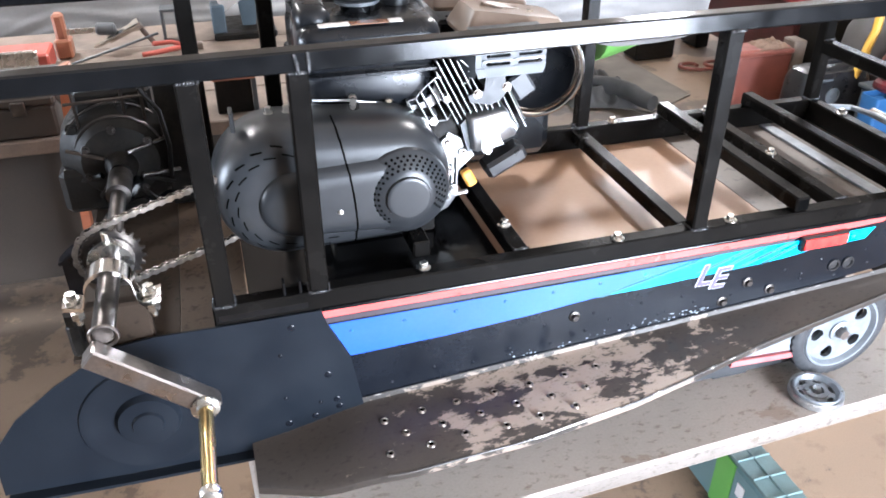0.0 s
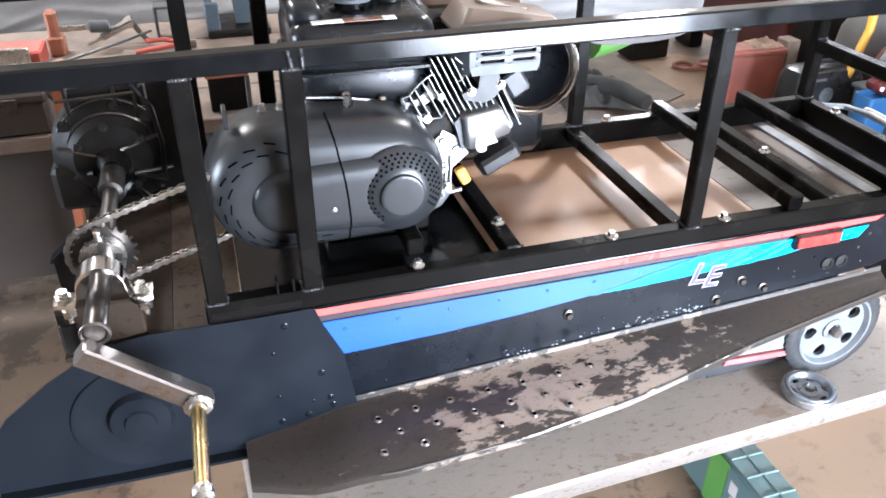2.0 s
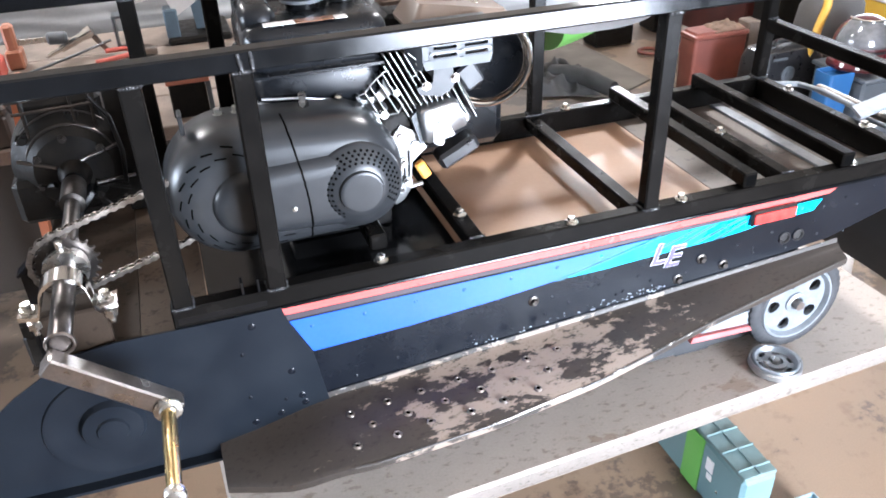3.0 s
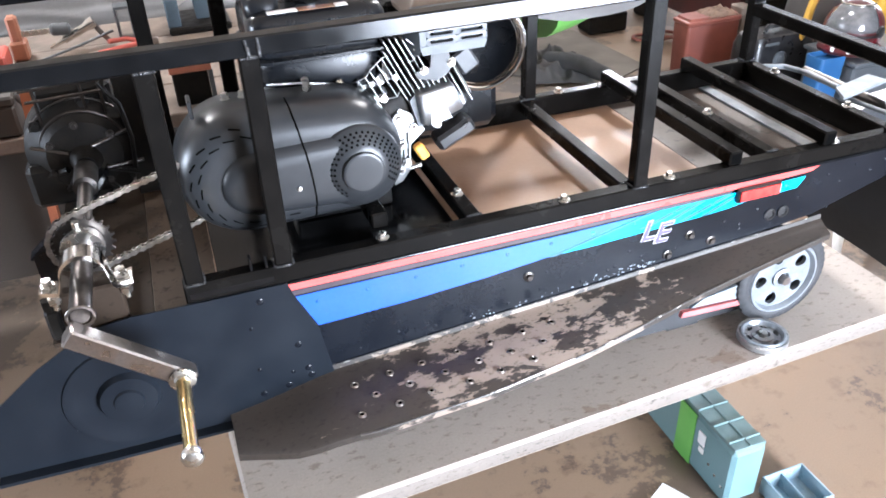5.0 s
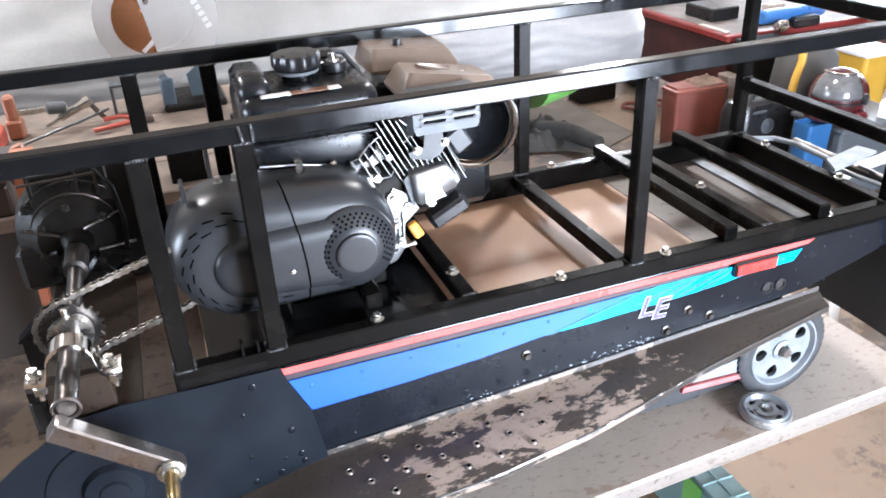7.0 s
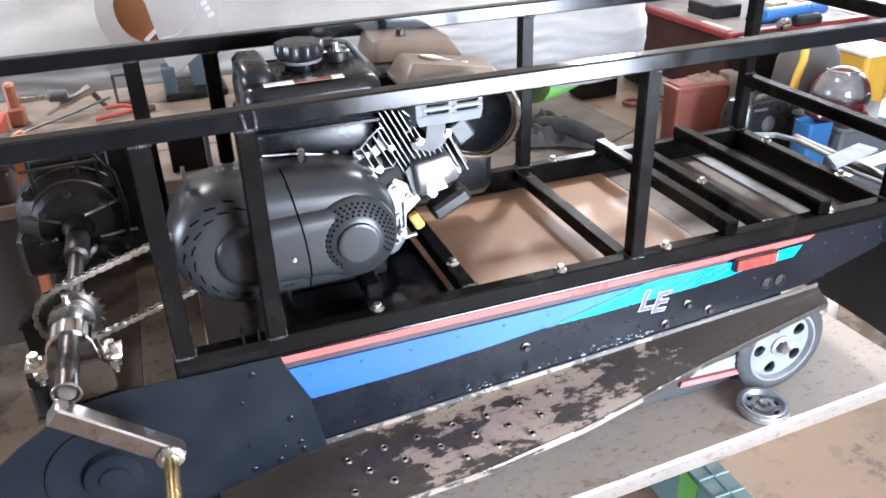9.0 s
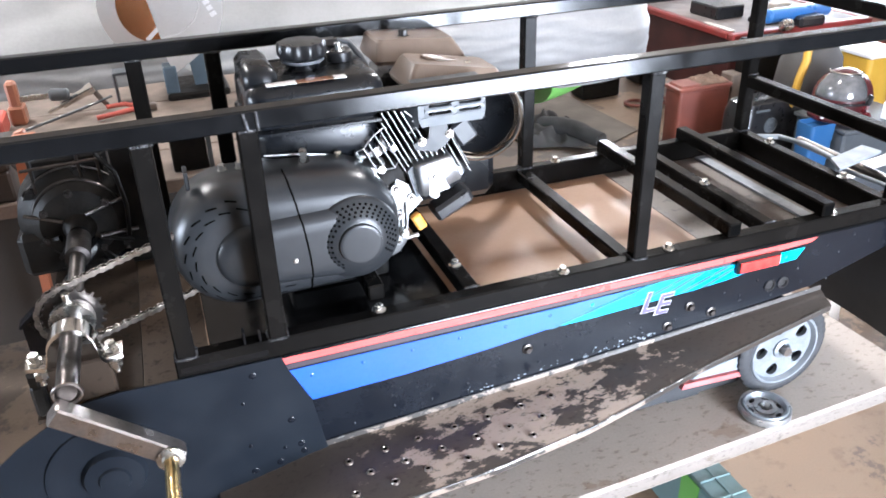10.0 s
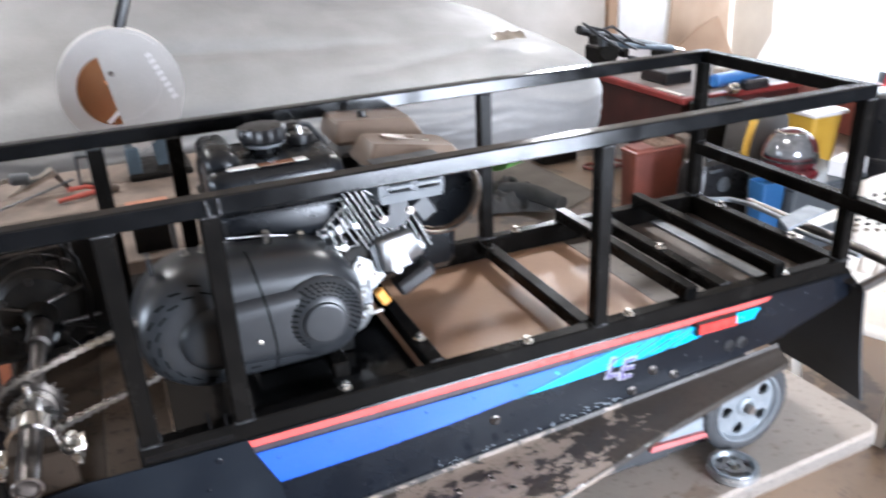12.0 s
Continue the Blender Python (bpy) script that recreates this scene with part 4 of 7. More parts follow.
for a, b in ((-0.070, 0.060), (-0.050, 0.085), (-0.075, 0.085), (0.028, 0.055)):
    boss = part("stud_boss", G().lathe(incl(a, b, -0.050), (0, -1, 0), [(0, 0.009), (0.020, 0.008), (0.020, 0.005)], 16), M_EDGE, engine)
    part("nut", G().lathe(incl(a, b, -0.070), (0, -1, 0), [(0, 0.0065), (0.006, 0.0065)], 6), M_ZINC, boss)
part("drain_web", G().prism([(0.339, 1.135), (0.355, 1.162), (0.380, 1.146), (0.398, 1.118), (0.372, 1.095), (0.366, 1.046), (0.354, 1.030), (0.340, 1.024), (0.334, 1.080)], 1, 0.176, 0.20), M_EDGE, engine, "bright cast web beside the cover")
for x, z, r in ((0.352, 1.146, 0.0095), (0.378, 1.126, 0.0075), (0.356, 1.098, 0.0085), (0.352, 1.050, 0.0070)):
    web = part("web_boss", G().lathe((x, 0.177, z), (0, -1, 0), [(0, r), (0.005, r * 0.94), (0.005, r * 0.55), (0.002, r * 0.5)], 20), M_CAST, engine)
    part("web_bolt", G().lathe((x, 0.175, z), (0, -1, 0), [(0, r * 0.5), (0.005, r * 0.5), (0.006, r * 0.4)], 6), M_STEEL, web)
for k in range(4):
    part("web_rib", G().box((0.342 + 0.008 * k, 0.170, 1.060 + 0.004 * k), (0.3445 + 0.008 * k, 0.177, 1.088 + 0.010 * k), 0.0006), M_CAST, engine)
part("flange_edge", G().tube([(0.150, 0.176, 1.236), (0.200, 0.174, 1.2315), (0.250, 0.173, 1.2225), (0.285, 0.172, 1.209), (0.312, 0.172, 1.190)], 0.0022, 8), M_CAST, engine, "thin bright flange behind the cover")
for x, z in ((0.208, 1.232), (0.262, 1.221)):
    part("flange_screw", G().lathe((x, 0.176, z), (0, -0.5, 0.87), [(0, 0.0058), (0.006, 0.0058), (0.007, 0.004)], 6), M_ZINC, engine)
# plug boot, tag
c = incl(0.045, 0.090, -0.060)
part("plug_boot", G().box(c - Vector((0.036, 0.020, 0.014)), c + Vector((0.036, 0.020, 0.014)), 0.006, RI), M_BLACKPL, engine, "black plug boot")
part("oil_tag", G().box((0.380, 0.166, 1.066), (0.397, 0.182, 1.096), 0.003, Matrix.Rotation(radians(-28), 3, "Y")), M_ORANGE, engine, "orange plastic oil tag")
part("oil_bolt", G().lathe((0.352, 0.205, 1.035), (1, 0, 0.1), [(0, 0.012), (0.010, 0.012), (0.010, 0.004), (0.045, 0.004)], 10), M_ZINC, engine)

# exhaust guard with slots, bracket and black box
GX = (0.392, 0.504)
GZ = (1.249, 1.312)
guard = part("exhaust_guard", G().prism([(0.374, 0.192), (GX[0], 0.160), (GX[0], 0.1625), (0.376, 0.195)], 2, *GZ), M_SHIELD, engine, "grey slotted exhaust guard")
part("guard_side", G().prism([(GX[1], 0.160), (0.516, 0.188), (0.514, 0.191), (GX[1], 0.1625)], 2, *GZ), M_SHIELD, guard)
for i in range(2):
    for j in range(4):
        x0, x1 = GX[0] + 0.010 + (GX[1] - GX[0] - 0.010) * i / 2, GX[0] + 0.010 + (GX[1] - GX[0] - 0.010) * (i + 1) / 2
        z0, z1 = 1.2630 + 0.01225 * j, 1.2630 + 0.01225 * (j + 1)
        loops = []
        for y, hole in ((0.1626, False), (0.1600, False), (0.1596, True), (0.1626, True)):
            loop = []
            for k in range(28):
                a = 2 * math.pi * k / 28
                c, d = math.cos(a), math.sin(a)
                m = max(abs(c), abs(d))
                if hole:
                    loop.append(((x0 + x1) / 2 + (1 if c > 0 else -1) * 0.0165 + 0.0027 * c, y, (z0 + z1) / 2 + 0.0027 * d))
                else:
                    loop.append(((x0 + x1) / 2 + (x1 - x0) / 2 * c / m, y, (z0 + z1) / 2 + (z1 - z0) / 2 * d / m))
            loops.append(loop)
        part("guard_slat", G().loft(loops + loops[:1], False), M_SHIELD, guard)
part("guard_margin", G().box((GX[0] - 0.001, 0.1600, 1.2630), (GX[0] + 0.010, 0.1626, 1.3120), 0.0006), M_SHIELD, guard)
part("guard_lip", G().prism([(GX[0] - 0.001, 1.2630), (GX[1] + 0.001, 1.2630), (GX[1] - 0.004, 1.2490), (GX[0] + 0.004, 1.2490)], 1, 0.1600, 0.1626), M_SHIELD, guard)
part("guard_top", G().box((GX[0] - 0.001, 0.1600, 1.3120), (GX[1] + 0.001, 0.2050, 1.3145), 0.001), M_SHIELD, guard)
part("silencer", G().box((GX[0] + 0.004, 0.170, GZ[0] + 0.004), (GX[1] + 0.004, 0.225, GZ[1] - 0.004), 0.012), M_BLACKPL, engine)
part("guard_bracket", G().prism([(0.411, 1.252), (0.440, 1.252), (0.444, 1.222), (0.436, 1.212), (0.420, 1.204), (0.386, 1.211), (0.382, 1.222), (0.408, 1.228)], 1, 0.164, 0.168), M_GUARD2, engine)
for p in ((0.397, 1.224), (0.444, 1.231)):
    part("bracket_nut", G().lathe((p[0], 0.164, p[1]), (0, -1, 0), [(0, 0.0072), (0.0015, 0.0072), (0.0015, 0.0050), (0.006, 0.0050), (0.006, 0.0022), (0.009, 0.0020)], 12), M_STEEL, engine)
c = Vector((0.470, 0.178, 1.229))
part("coil_box", G().box(c - Vector((0.017, 0.014, 0.021)), c + Vector((0.017, 0.014, 0.021)), 0.004, Matrix.Rotation(radians(-32), 3, "Y")), M_GUARD2, engine, "dark grey moulded box")
# recoil housing with a bright rim behind the head
part("recoil_housing", G().lathe((0.546, 0.300, 1.204), (0.25, 0.97, 0), [(0.036, 0.004), (0.034, 0.030), (0.024, 0.054), (0.006, 0.067), (0, 0.070), (0.05, 0.077), (0.09, 0.072), (0.105, 0.05)], 44), M_TANK, engine, "round gloss black housing")
RV = Vector((0.97, -0.25, 0))
part("recoil_bead", G().tube([Vector((0.546, 0.292, 1.204)) + RV * (0.0785 * math.cos(2 * math.pi * i / 48)) + Vector((0, 0, 0.0785 * math.sin(2 * math.pi * i / 48))) for i in range(48)], 0.0048, 10, True), M_CHROME, engine, "polished steel bead")
part("recoil_rim", G().lathe((0.546, 0.296, 1.204), (0.25, 0.97, 0), [(0, 0.0715), (0.003, 0.078), (0.010, 0.081), (0.016, 0.078), (0.016, 0.075), (0.004, 0.070)], 52, False), M_CHROME, engine, "polished steel rim")
part("base_shroud", G().box((0.36, 0.33, ZB), (0.60, 0.40, 1.135), 0.03), M_TANK, engine)

# fuel tank, cap, valve and decals
def pillow(lo, hi, r, name, mat, label=""):
    """A block with large rounded edges."""
    rings = []
    k = 6
    for i in range(k + 1):
        a = radians(-90 + 90 * i / k)
        rings.append((lo[2] + r + r * math.sin(a), r - r * math.cos(a)))
    for i in range(k + 1):
        a = radians(90 * i / k)
        rings.append((hi[2] - r + r * math.sin(a), r - r * math.cos(a)))
    g = G().loft([[(x, y, z) for x, y in rounded(lo[0] + d, lo[1] + d, hi[0] - d, hi[1] - d, max(0.004, r * 1.2 - d), 5)] for z, d in rings])
    return part(name, g, mat, engine, label, 60)


tank = pillow((0.138, 0.186, 1.256), (0.352, 0.372, 1.334), 0.024, "fuel_tank", M_TANK, "gloss black fuel tank with narrow warning labels")
pillow((0.144, 0.181, 1.199), (0.346, 0.360, 1.285), 0.034, "tank_belly", M_TANK)
part("tin_shroud", G().prism([(0.138, 1.206), (0.147, 1.232), (0.212, 1.214), (0.206, 1.204)], 1, 0.1700, 0.1800), M_CAST, engine, "bright bent tin between tank and cover")
part("bright_elbow", G().tube([(0.118, 0.190, 1.196), (0.128, 0.186, 1.208), (0.150, 0.184, 1.206), (0.175, 0.186, 1.196)], 0.009, 10), M_CHROME, engine, "short bright metal elbow")
part("tank_shoulder", G().box((0.142, 0.215, 1.312), (0.192, 0.36, 1.354), 0.016), M_TANK, tank, "", 60)
part("tank_lip", G().loft([[(x, y, z) for x, y in rounded(0.136 - d, 0.179 - d, 0.358 + d, 0.378 + d, 0.03, 5)] for z, d in ((1.262, -0.002), (1.264, 0.003), (1.268, 0.003), (1.270, -0.002))]), M_TANK, tank)
part("label", G().box((0.170, 0.195, 1.3335), (0.215, 0.212, 1.3350), 0.0004), M_WHITE, tank, "white warning label")
part("label", G().box((0.216, 0.195, 1.3335), (0.272, 0.212, 1.3350), 0.0004), paint("brown_label", (0.16, 0.07, 0.04), (0.2, 0.1, 0.05), 0.3), tank, "brown warning label")
part("label", G().box((0.273, 0.195, 1.3335), (0.292, 0.212, 1.3350), 0.0004), M_WHITE, tank)
part("label", G().box((0.180, 0.1838, 1.298), (0.300, 0.1852, 1.306), 0.0004), paint("orange_label", (0.75, 0.28, 0.12), (0.7, 0.35, 0.2), 0.3), tank, "orange and white warning strip")
part("label", G().box((0.180, 0.1834, 1.2985), (0.206, 0.1848, 1.3055), 0.0004), M_WHITE, tank)
cap = G().lathe((0.243, 0.285, 1.330), (0, 0, 1), [(0, 0.027), (0.028, 0.027)], 28)
rim = []
for z, k in ((1.352, 0.96), (1.355, 1.0), (1.369, 1.0), (1.374, 0.94), (1.375, 0.6)):
    rim.append([(0.243 + 0.038 * k * (1 + 0.05 * math.cos(9 * a)) * math.cos(a), 0.285 + 0.038 * k * (1 + 0.05 * math.cos(9 * a)) * math.sin(a), z) for a in [2 * math.pi * i / 72 for i in range(72)]])
part("filler_neck", cap, M_TANK, tank)
part("cap_gasket", G().lathe((0.243, 0.285, 1.344), (0, 0, 1), [(0, 0.034), (0.0050, 0.035)], 36), M_RIM, tank, "pale grey seal under the cap")
part("filler_cap", G().loft(rim), M_BLACKPL, tank, "black scalloped filler cap", 40)
part("tank_valve", G().cyl((0.305, 0.30, 1.332), (0.305, 0.30, 1.352), 0.022, 20, 0.003).box((0.275, 0.31, 1.332), (0.315, 0.345, 1.364), 0.008), M_BLACKPL, tank)
part("tank_bolt", G().lathe((0.303, 0.292, 1.352), (0, 0, 1), [(0, 0.011), (0.002, 0.011), (0.002, 0.007), (0.012, 0.006)], 12), M_ZINC, tank)
part("hose", G().tube([(0.31, 0.33, 1.359), (0.330, 0.33, 1.354), (0.346, 0.32, 1.330), (0.357, 0.30, 1.305), (0.366, 0.29, 1.29)], 0.005, 8), M_RUBBER, engine)
# air cleaner: two moulded shells
def shell(name, lo, hi, top, left, right, slope):
    """Wedge-shaped moulding: upright sides, chamfered shoulders and a flat top that falls away to the rear."""
    (x0, y0), (x1, y1) = lo, hi
    rings = []
    for z, dl, dr, dy, s in ((top - 0.040, 0.004, 0.002, 0.003, 0.4), (top - 0.033, 0.002, 0, 0.001, 0.5), (top - 0.004, left, right, 0.014, 1), (top, left + 0.004, right + 0.003, 0.018, 1)):
        rings.append([(x, y, z - s * slope * max(0.0, x - x0 - 0.05)) for x, y in rounded(x0 + dl, y0 + dy, x1 - dr, y1 - dy, 0.010, 4)])
    part("filter_base", G().box((x0 + 0.012, y0 + 0.012, 1.235), (x1 - 0.035, y1 - 0.012, top - 0.058), 0.006), M_BLACKPL, engine)
    return part(name, G().loft(rings), M_AIRBOX, engine, "brownish grey air cleaner shell", 28)


a1 = shell("air_cleaner", (0.374, 0.326), (0.540, 0.450), 1.347, 0.008, 0.016, 0.10)
part("wing_knob", G().cyl((0.438, 0.372, 1.335), (0.438, 0.372, 1.356), 0.008, 10, 0.002).box((0.427, 0.368, 1.335), (0.449, 0.376, 1.345), 0.002), M_BLACKPL, a1)
a2 = shell("air_cleaner", (0.390, 0.207), (0.568, 0.322), 1.331, 0.018, 0.010, 0.20)
part("recess", G().loft([[(0.470 + (0.030 + d) * math.cos(a), 0.275 + (0.012 + d) * math.sin(a), z - 0.22 * (0.030 + (0.030 + d) * math.cos(a))) for a in [2 * math.pi * i / 30 for i in range(30)]] for d, z in ((0.003, 1.328), (0.002, 1.3315), (0.0, 1.3320), (-0.004, 1.3295))]), M_AIRBOX, a2)
part("clip", G().box((0.508, 0.256, 1.306), (0.520, 0.264, 1.317), 0.002), M_ZINC, a2)
settle(engine)

# ---- drive shaft, gearbox, chain and crank ----
SX, SZ = -0.152, 1.074
gear = thing("gearbox", (SX, 0.47, 0.978), "greasy black cast gearbox with thin rods on the tunnel", "gearbox")
part("housing", G().lathe((SX, 0.395, SZ + 0.005), (0, 1, 0), [(0, 0.030), (0.004, 0.062), (0.022, 0.080), (0.040, 0.098), (0.085, 0.102), (0.11, 0.085), (0.12, 0.03)], 40), M_GREASE, gear)
part("neck", G().lathe((SX, 0.366, SZ), (0, 1, 0), [(0, 0.017), (0.006, 0.020), (0.020, 0.022), (0.034, 0.030)], 24), M_GREASE, gear)
for k in range(6):
    a = radians(20 + 60 * k)
    x, z = SX + 0.088 * math.cos(a), SZ + 0.005 + 0.088 * math.sin(a)
    part("case_bolt", G().lathe((x, 0.430, z), (0, -1, 0), [(0, 0.012), (0.006, 0.011), (0.006, 0.007), (0.013, 0.007)], 8), M_GREASE, gear)
part("rib_ring", G().tube([(SX + 0.070 * math.cos(a), 0.413, SZ + 0.012 + 0.070 * math.sin(a)) for a in [math.pi * (0.08 + 0.84 * i / 20) for i in range(21)]], 0.0030, 8), M_DARKSTEEL, gear, "bright worn rib")
for dx in (-0.055, 0.02, 0.05):
    part("cage_rod", G().tube([(SX + dx, 0.42, SZ + 0.060), (SX + dx, 0.415, SZ + 0.135)], 0.0028, 6), M_DARKSTEEL, gear)
part("cage_rod", G().tube([(SX - 0.075, 0.415, SZ + 0.128), (SX + 0.085, 0.415, SZ + 0.132)], 0.003, 6), M_DARKSTEEL, gear)
part("cage_rod", G().tube([(SX - 0.07, 0.415, SZ + 0.108), (SX + 0.06, 0.415, SZ + 0.112)], 0.003, 6), M_DARKSTEEL, gear)
for k in range(5):
    a = radians(200 + 32 * k)
    part("web", G().tube([(SX + 0.035 * math.cos(a), 0.392, SZ + 0.035 * math.sin(a)), (SX + 0.092 * math.cos(a), 0.420, SZ + 0.092 * math.sin(a))], 0.006, 7), M_GREASE, gear)
part("rib_ring", G().tube([(SX + 0.088 * math.cos(a), 0.425, SZ + 0.014 + 0.088 * math.sin(a)) for a in [math.pi * (0.25 + 0.6 * i / 20) for i in range(21)]], 0.0020, 8), M_DARKSTEEL, gear)
part("hose", G().tube([(SX + 0.05, 0.40, SZ + 0.13), (SX + 0.075, 0.395, SZ + 0.09), (SX + 0.082, 0.39, SZ + 0.03), (SX + 0.075, 0.40, SZ - 0.03)], 0.004, 8), M_GREASE, gear, "thin black hose")
for a0, a1, r0, r1 in ((60, 25, 0.030, 0.090), (140, 160, 0.030, 0.088), (330, 345, 0.035, 0.094), (250, 262, 0.040, 0.090)):
    part("web", G().tube([(SX + r0 * math.cos(radians(a0)), 0.388, SZ + r0 * math.sin(radians(a0))), (SX + r1 * math.cos(radians(a1)), 0.412, SZ + r1 * math.sin(radians(a1)))], 0.0032, 7), M_DARKSTEEL, gear)
for a in (35, 95, 150, 200, 300):
    x, z = SX + 0.058 * math.cos(radians(a)), SZ + 0.005 + 0.058 * math.sin(radians(a))
    part("case_bolt", G().lathe((x, 0.401, z), (0, -1, 0), [(0, 0.0075), (0.004, 0.007), (0.004, 0.0045), (0.008, 0.004)], 8), M_DARKSTEEL, gear)
part("plate", G().box((SX + 0.070, 0.415, 0.980), (SX + 0.125, 0.425, SZ + 0.140), 0.002), M_GREASE, gear, "upright black steel plate")
part("side_box", G().box((SX - 0.105, 0.405, SZ - 0.085), (SX - 0.03, 0.47, SZ - 0.005), 0.010), M_GREASE, gear)
part("upper_box", G().box((SX - 0.06, 0.43, SZ + 0.06), (SX + 0.065, 0.50, SZ + 0.122), 0.008), M_GREASE, gear)
part("disc", G().lathe((SX - 0.004, 0.512, SZ + 0.050), (0, 1, 0), [(0, 0.064), (0.006, 0.064)], 40), M_GREASE, gear, "thin dull steel disc")
part("bracket", G().box((SX - 0.03, 0.40, 0.978), (SX + 0.03, 0.48, SZ - 0.07), 0.006), M_GREASE, gear)
part("stay", G().tube([(SX + 0.02, 0.40, SZ - 0.03), (SX - 0.06, 0.22, 1.005)], 0.011, 8), M_TUBE, gear)
settle(gear)

axle = thing("drive_axle", (SX, 0.1, SZ), "grey steel drive shaft with sprocket and square crank arm", "shaft")
part("shaft", G().lathe((SX, -0.088, SZ), (0, 1, 0), [(0, 0.012), (0.002, 0.0138), (0.190, 0.0138), (0.192, 0.0112), (0.368, 0.0115), (0.370, 0.019), (0.44, 0.019)], 28), M_DARKSTEEL, axle)
gear_outline = []
for k in range(22):
    for da, rr in ((0.0, 0.0385), (0.28, 0.0395), (0.42, 0.0445), (0.58, 0.0445), (0.72, 0.0395)):
        a = 2 * math.pi * (k + da) / 22
        gear_outline.append((SX + rr * math.cos(a), SZ + rr * math.sin(a)))
sp = G().prism(gear_outline, 1, 0.096, 0.101)
part("sprocket", sp, M_DARKSTEEL, axle, "toothed sprocket")
part("collar", G().lathe((SX, 0.075, SZ), (0, 1, 0), [(0, 0.030), (0.018, 0.030)], 24).cyl((SX, 0.085, SZ + 0.028), (SX, 0.085, SZ + 0.042), 0.006, 8), M_ZINC, axle)
# crank arm and long pin
ca, cb = Vector((SX - 0.020, -0.100, 1.060)), Vector((-0.040, -0.100, 0.946))
d = (cb - ca).normalized()
mm = Matrix(((d.x, 0, -d.z), (0, 1, 0), (d.z, 0, d.x)))
mid = (ca + cb) / 2
hl = (cb - ca).length / 2
arm = part("crank_arm", G().box(mid - Vector((hl, 0.0135, 0.0135)), mid + Vector((hl, 0.0135, 0.0135)), 0.0025, mm), M_STEEL, axle, "bare square steel crank arm")
part("crank_weld", G().tube([(SX + 0.0165 * math.cos(t), -0.0865, SZ - 0.003 + 0.0150 * math.sin(t)) for t in [2 * math.pi * i / 16 for i in range(16)]], 0.0022, 7, True), M_STEEL, arm)
PX, PZ = -0.053, 0.957
part("pin", G().cyl((PX, -0.09, PZ), (PX, -0.258, PZ), 0.0092, 20, 0.001), M_BRASS, axle, "long yellow-zinc pin")
part("pin_washer", G().lathe((PX, -0.1140, PZ), (0, -1, 0), [(0, 0.018), (0.003, 0.018), (0.0045, 0.0115), (0.010, 0.0105)], 28), M_ZINC, axle)
part("pin_head", G().lathe((PX, -0.256, PZ), (0, -1, 0), [(0, 0.0125), (0.008, 0.0135), (0.012, 0.012), (0.014, 0.006)], 22), M_ZINC, axle)
settle(axle)

# saddle clamp over the shaft with two bolts
clamp = thing("shaft_clamp", (SX, 0.012, 0.978), "bright zinc saddle clamp bolted over the shaft on a black block", "clamp")
prof = [(-0.052, 1.070), (-0.030, 1.065), (-0.027, 1.072), (-0.023, 1.084)] + [(0.006 + 0.029 * math.cos(radians(a)), 1.085 + 0.029 * math.sin(radians(a))) for a in range(170, 5, -15)] + [(0.035, 1.083), (0.037, 1.066), (0.042, 1.060), (0.064, 1.064)]
rings = [[(SX + x, yy, z + dz) for yy, dz in ((-0.020, 0), (0.012, 0), (0.012, 0.0060), (-0.020, 0.0060))] for x, z in prof]
part("strap", G().loft(rings), M_CHROME, clamp, "", 50)
for x, z in ((-0.042, 1.0705), (0.050, 1.0665)):
    b = part("clamp_bolt", G().lathe((SX + x, -0.002, z + 0.002), (0, 0, 1), [(0, 0.010), (0.004, 0.010), (0.004, 0.0068), (0.012, 0.0068)], 6).cyl((SX + x, 0.007, z - 0.040), (SX + x, 0.007, z), 0.0045, 10), M_ZINC, clamp)
    part("clamp_nut", G().lathe((SX + x, 0.007, z - 0.030), (0, 0, 1), [(0, 0.009), (0.010, 0.009)], 6), M_ZINC, b)
part("block", G().box((SX - 0.040, 0.005, 0.978), (SX + 0.044, 0.026, 1.052), 0.003), M_DECK, clamp)
part("side_lug", G().box((SX - 0.062, 0.005, 0.978), (SX - 0.042, 0.03, 1.030), 0.006).cyl((SX - 0.052, 0.012, 1.030), (SX - 0.052, 0.012, 1.046), 0.010, 6), M_GREASE, clamp)
settle(clamp)

# roller chain from the sprocket to the clutch
chain = thing("roller_chain", (SX, 0.0985, SZ), "bare steel roller chain from the sprocket to the clutch", "chain")
g = G()
for yy in (-0.0048, 0.0034):
    g.prism([(-0.009, -0.002), (-0.0075, -0.0042), (-0.004, -0.0036), (0, -0.0024), (0.004, -0.0036), (0.0075, -0.0042), (0.009, -0.002), (0.009, 0.002), (0.0075, 0.0042), (0.004, 0.0036), (0, 0.0024), (-0.004, 0.0036), (-0.0075, 0.0042), (-0.009, 0.002)], 1, yy, yy + 0.0014)
g.cyl((-0.006, -0.0062, 0), (-0.006, 0.0062, 0), 0.0030, 10)
link = mesh_of("link", g, paint("oily_chain_steel", (0.34, 0.31, 0.28), (0.22, 0.20, 0.18), 0.32, 1.0, 60, 0.05))


def chain_run(p, q):
    p, q = Vector(p), Vector(q)
    n = int((q - p).length / 0.0127)
    ang = math.atan2(q.z - p.z, q.x - p.x)
    for k in range(n):
        c = p + (q - p) * ((k + 0.5) / n)
        shared("link", link, Matrix.Translation(c + Vector((0, 0.0008 * (-1) ** k, 0))) @ Matrix.Rotation(-ang, 4, "Y"), chain)


chain_run((SX - 0.010, 0.0985, SZ + 0.0455), (0.075, 0.0985, 1.190))
chain_run((SX + 0.014, 0.0985, SZ - 0.0455), (0.085, 0.0985, 1.096))
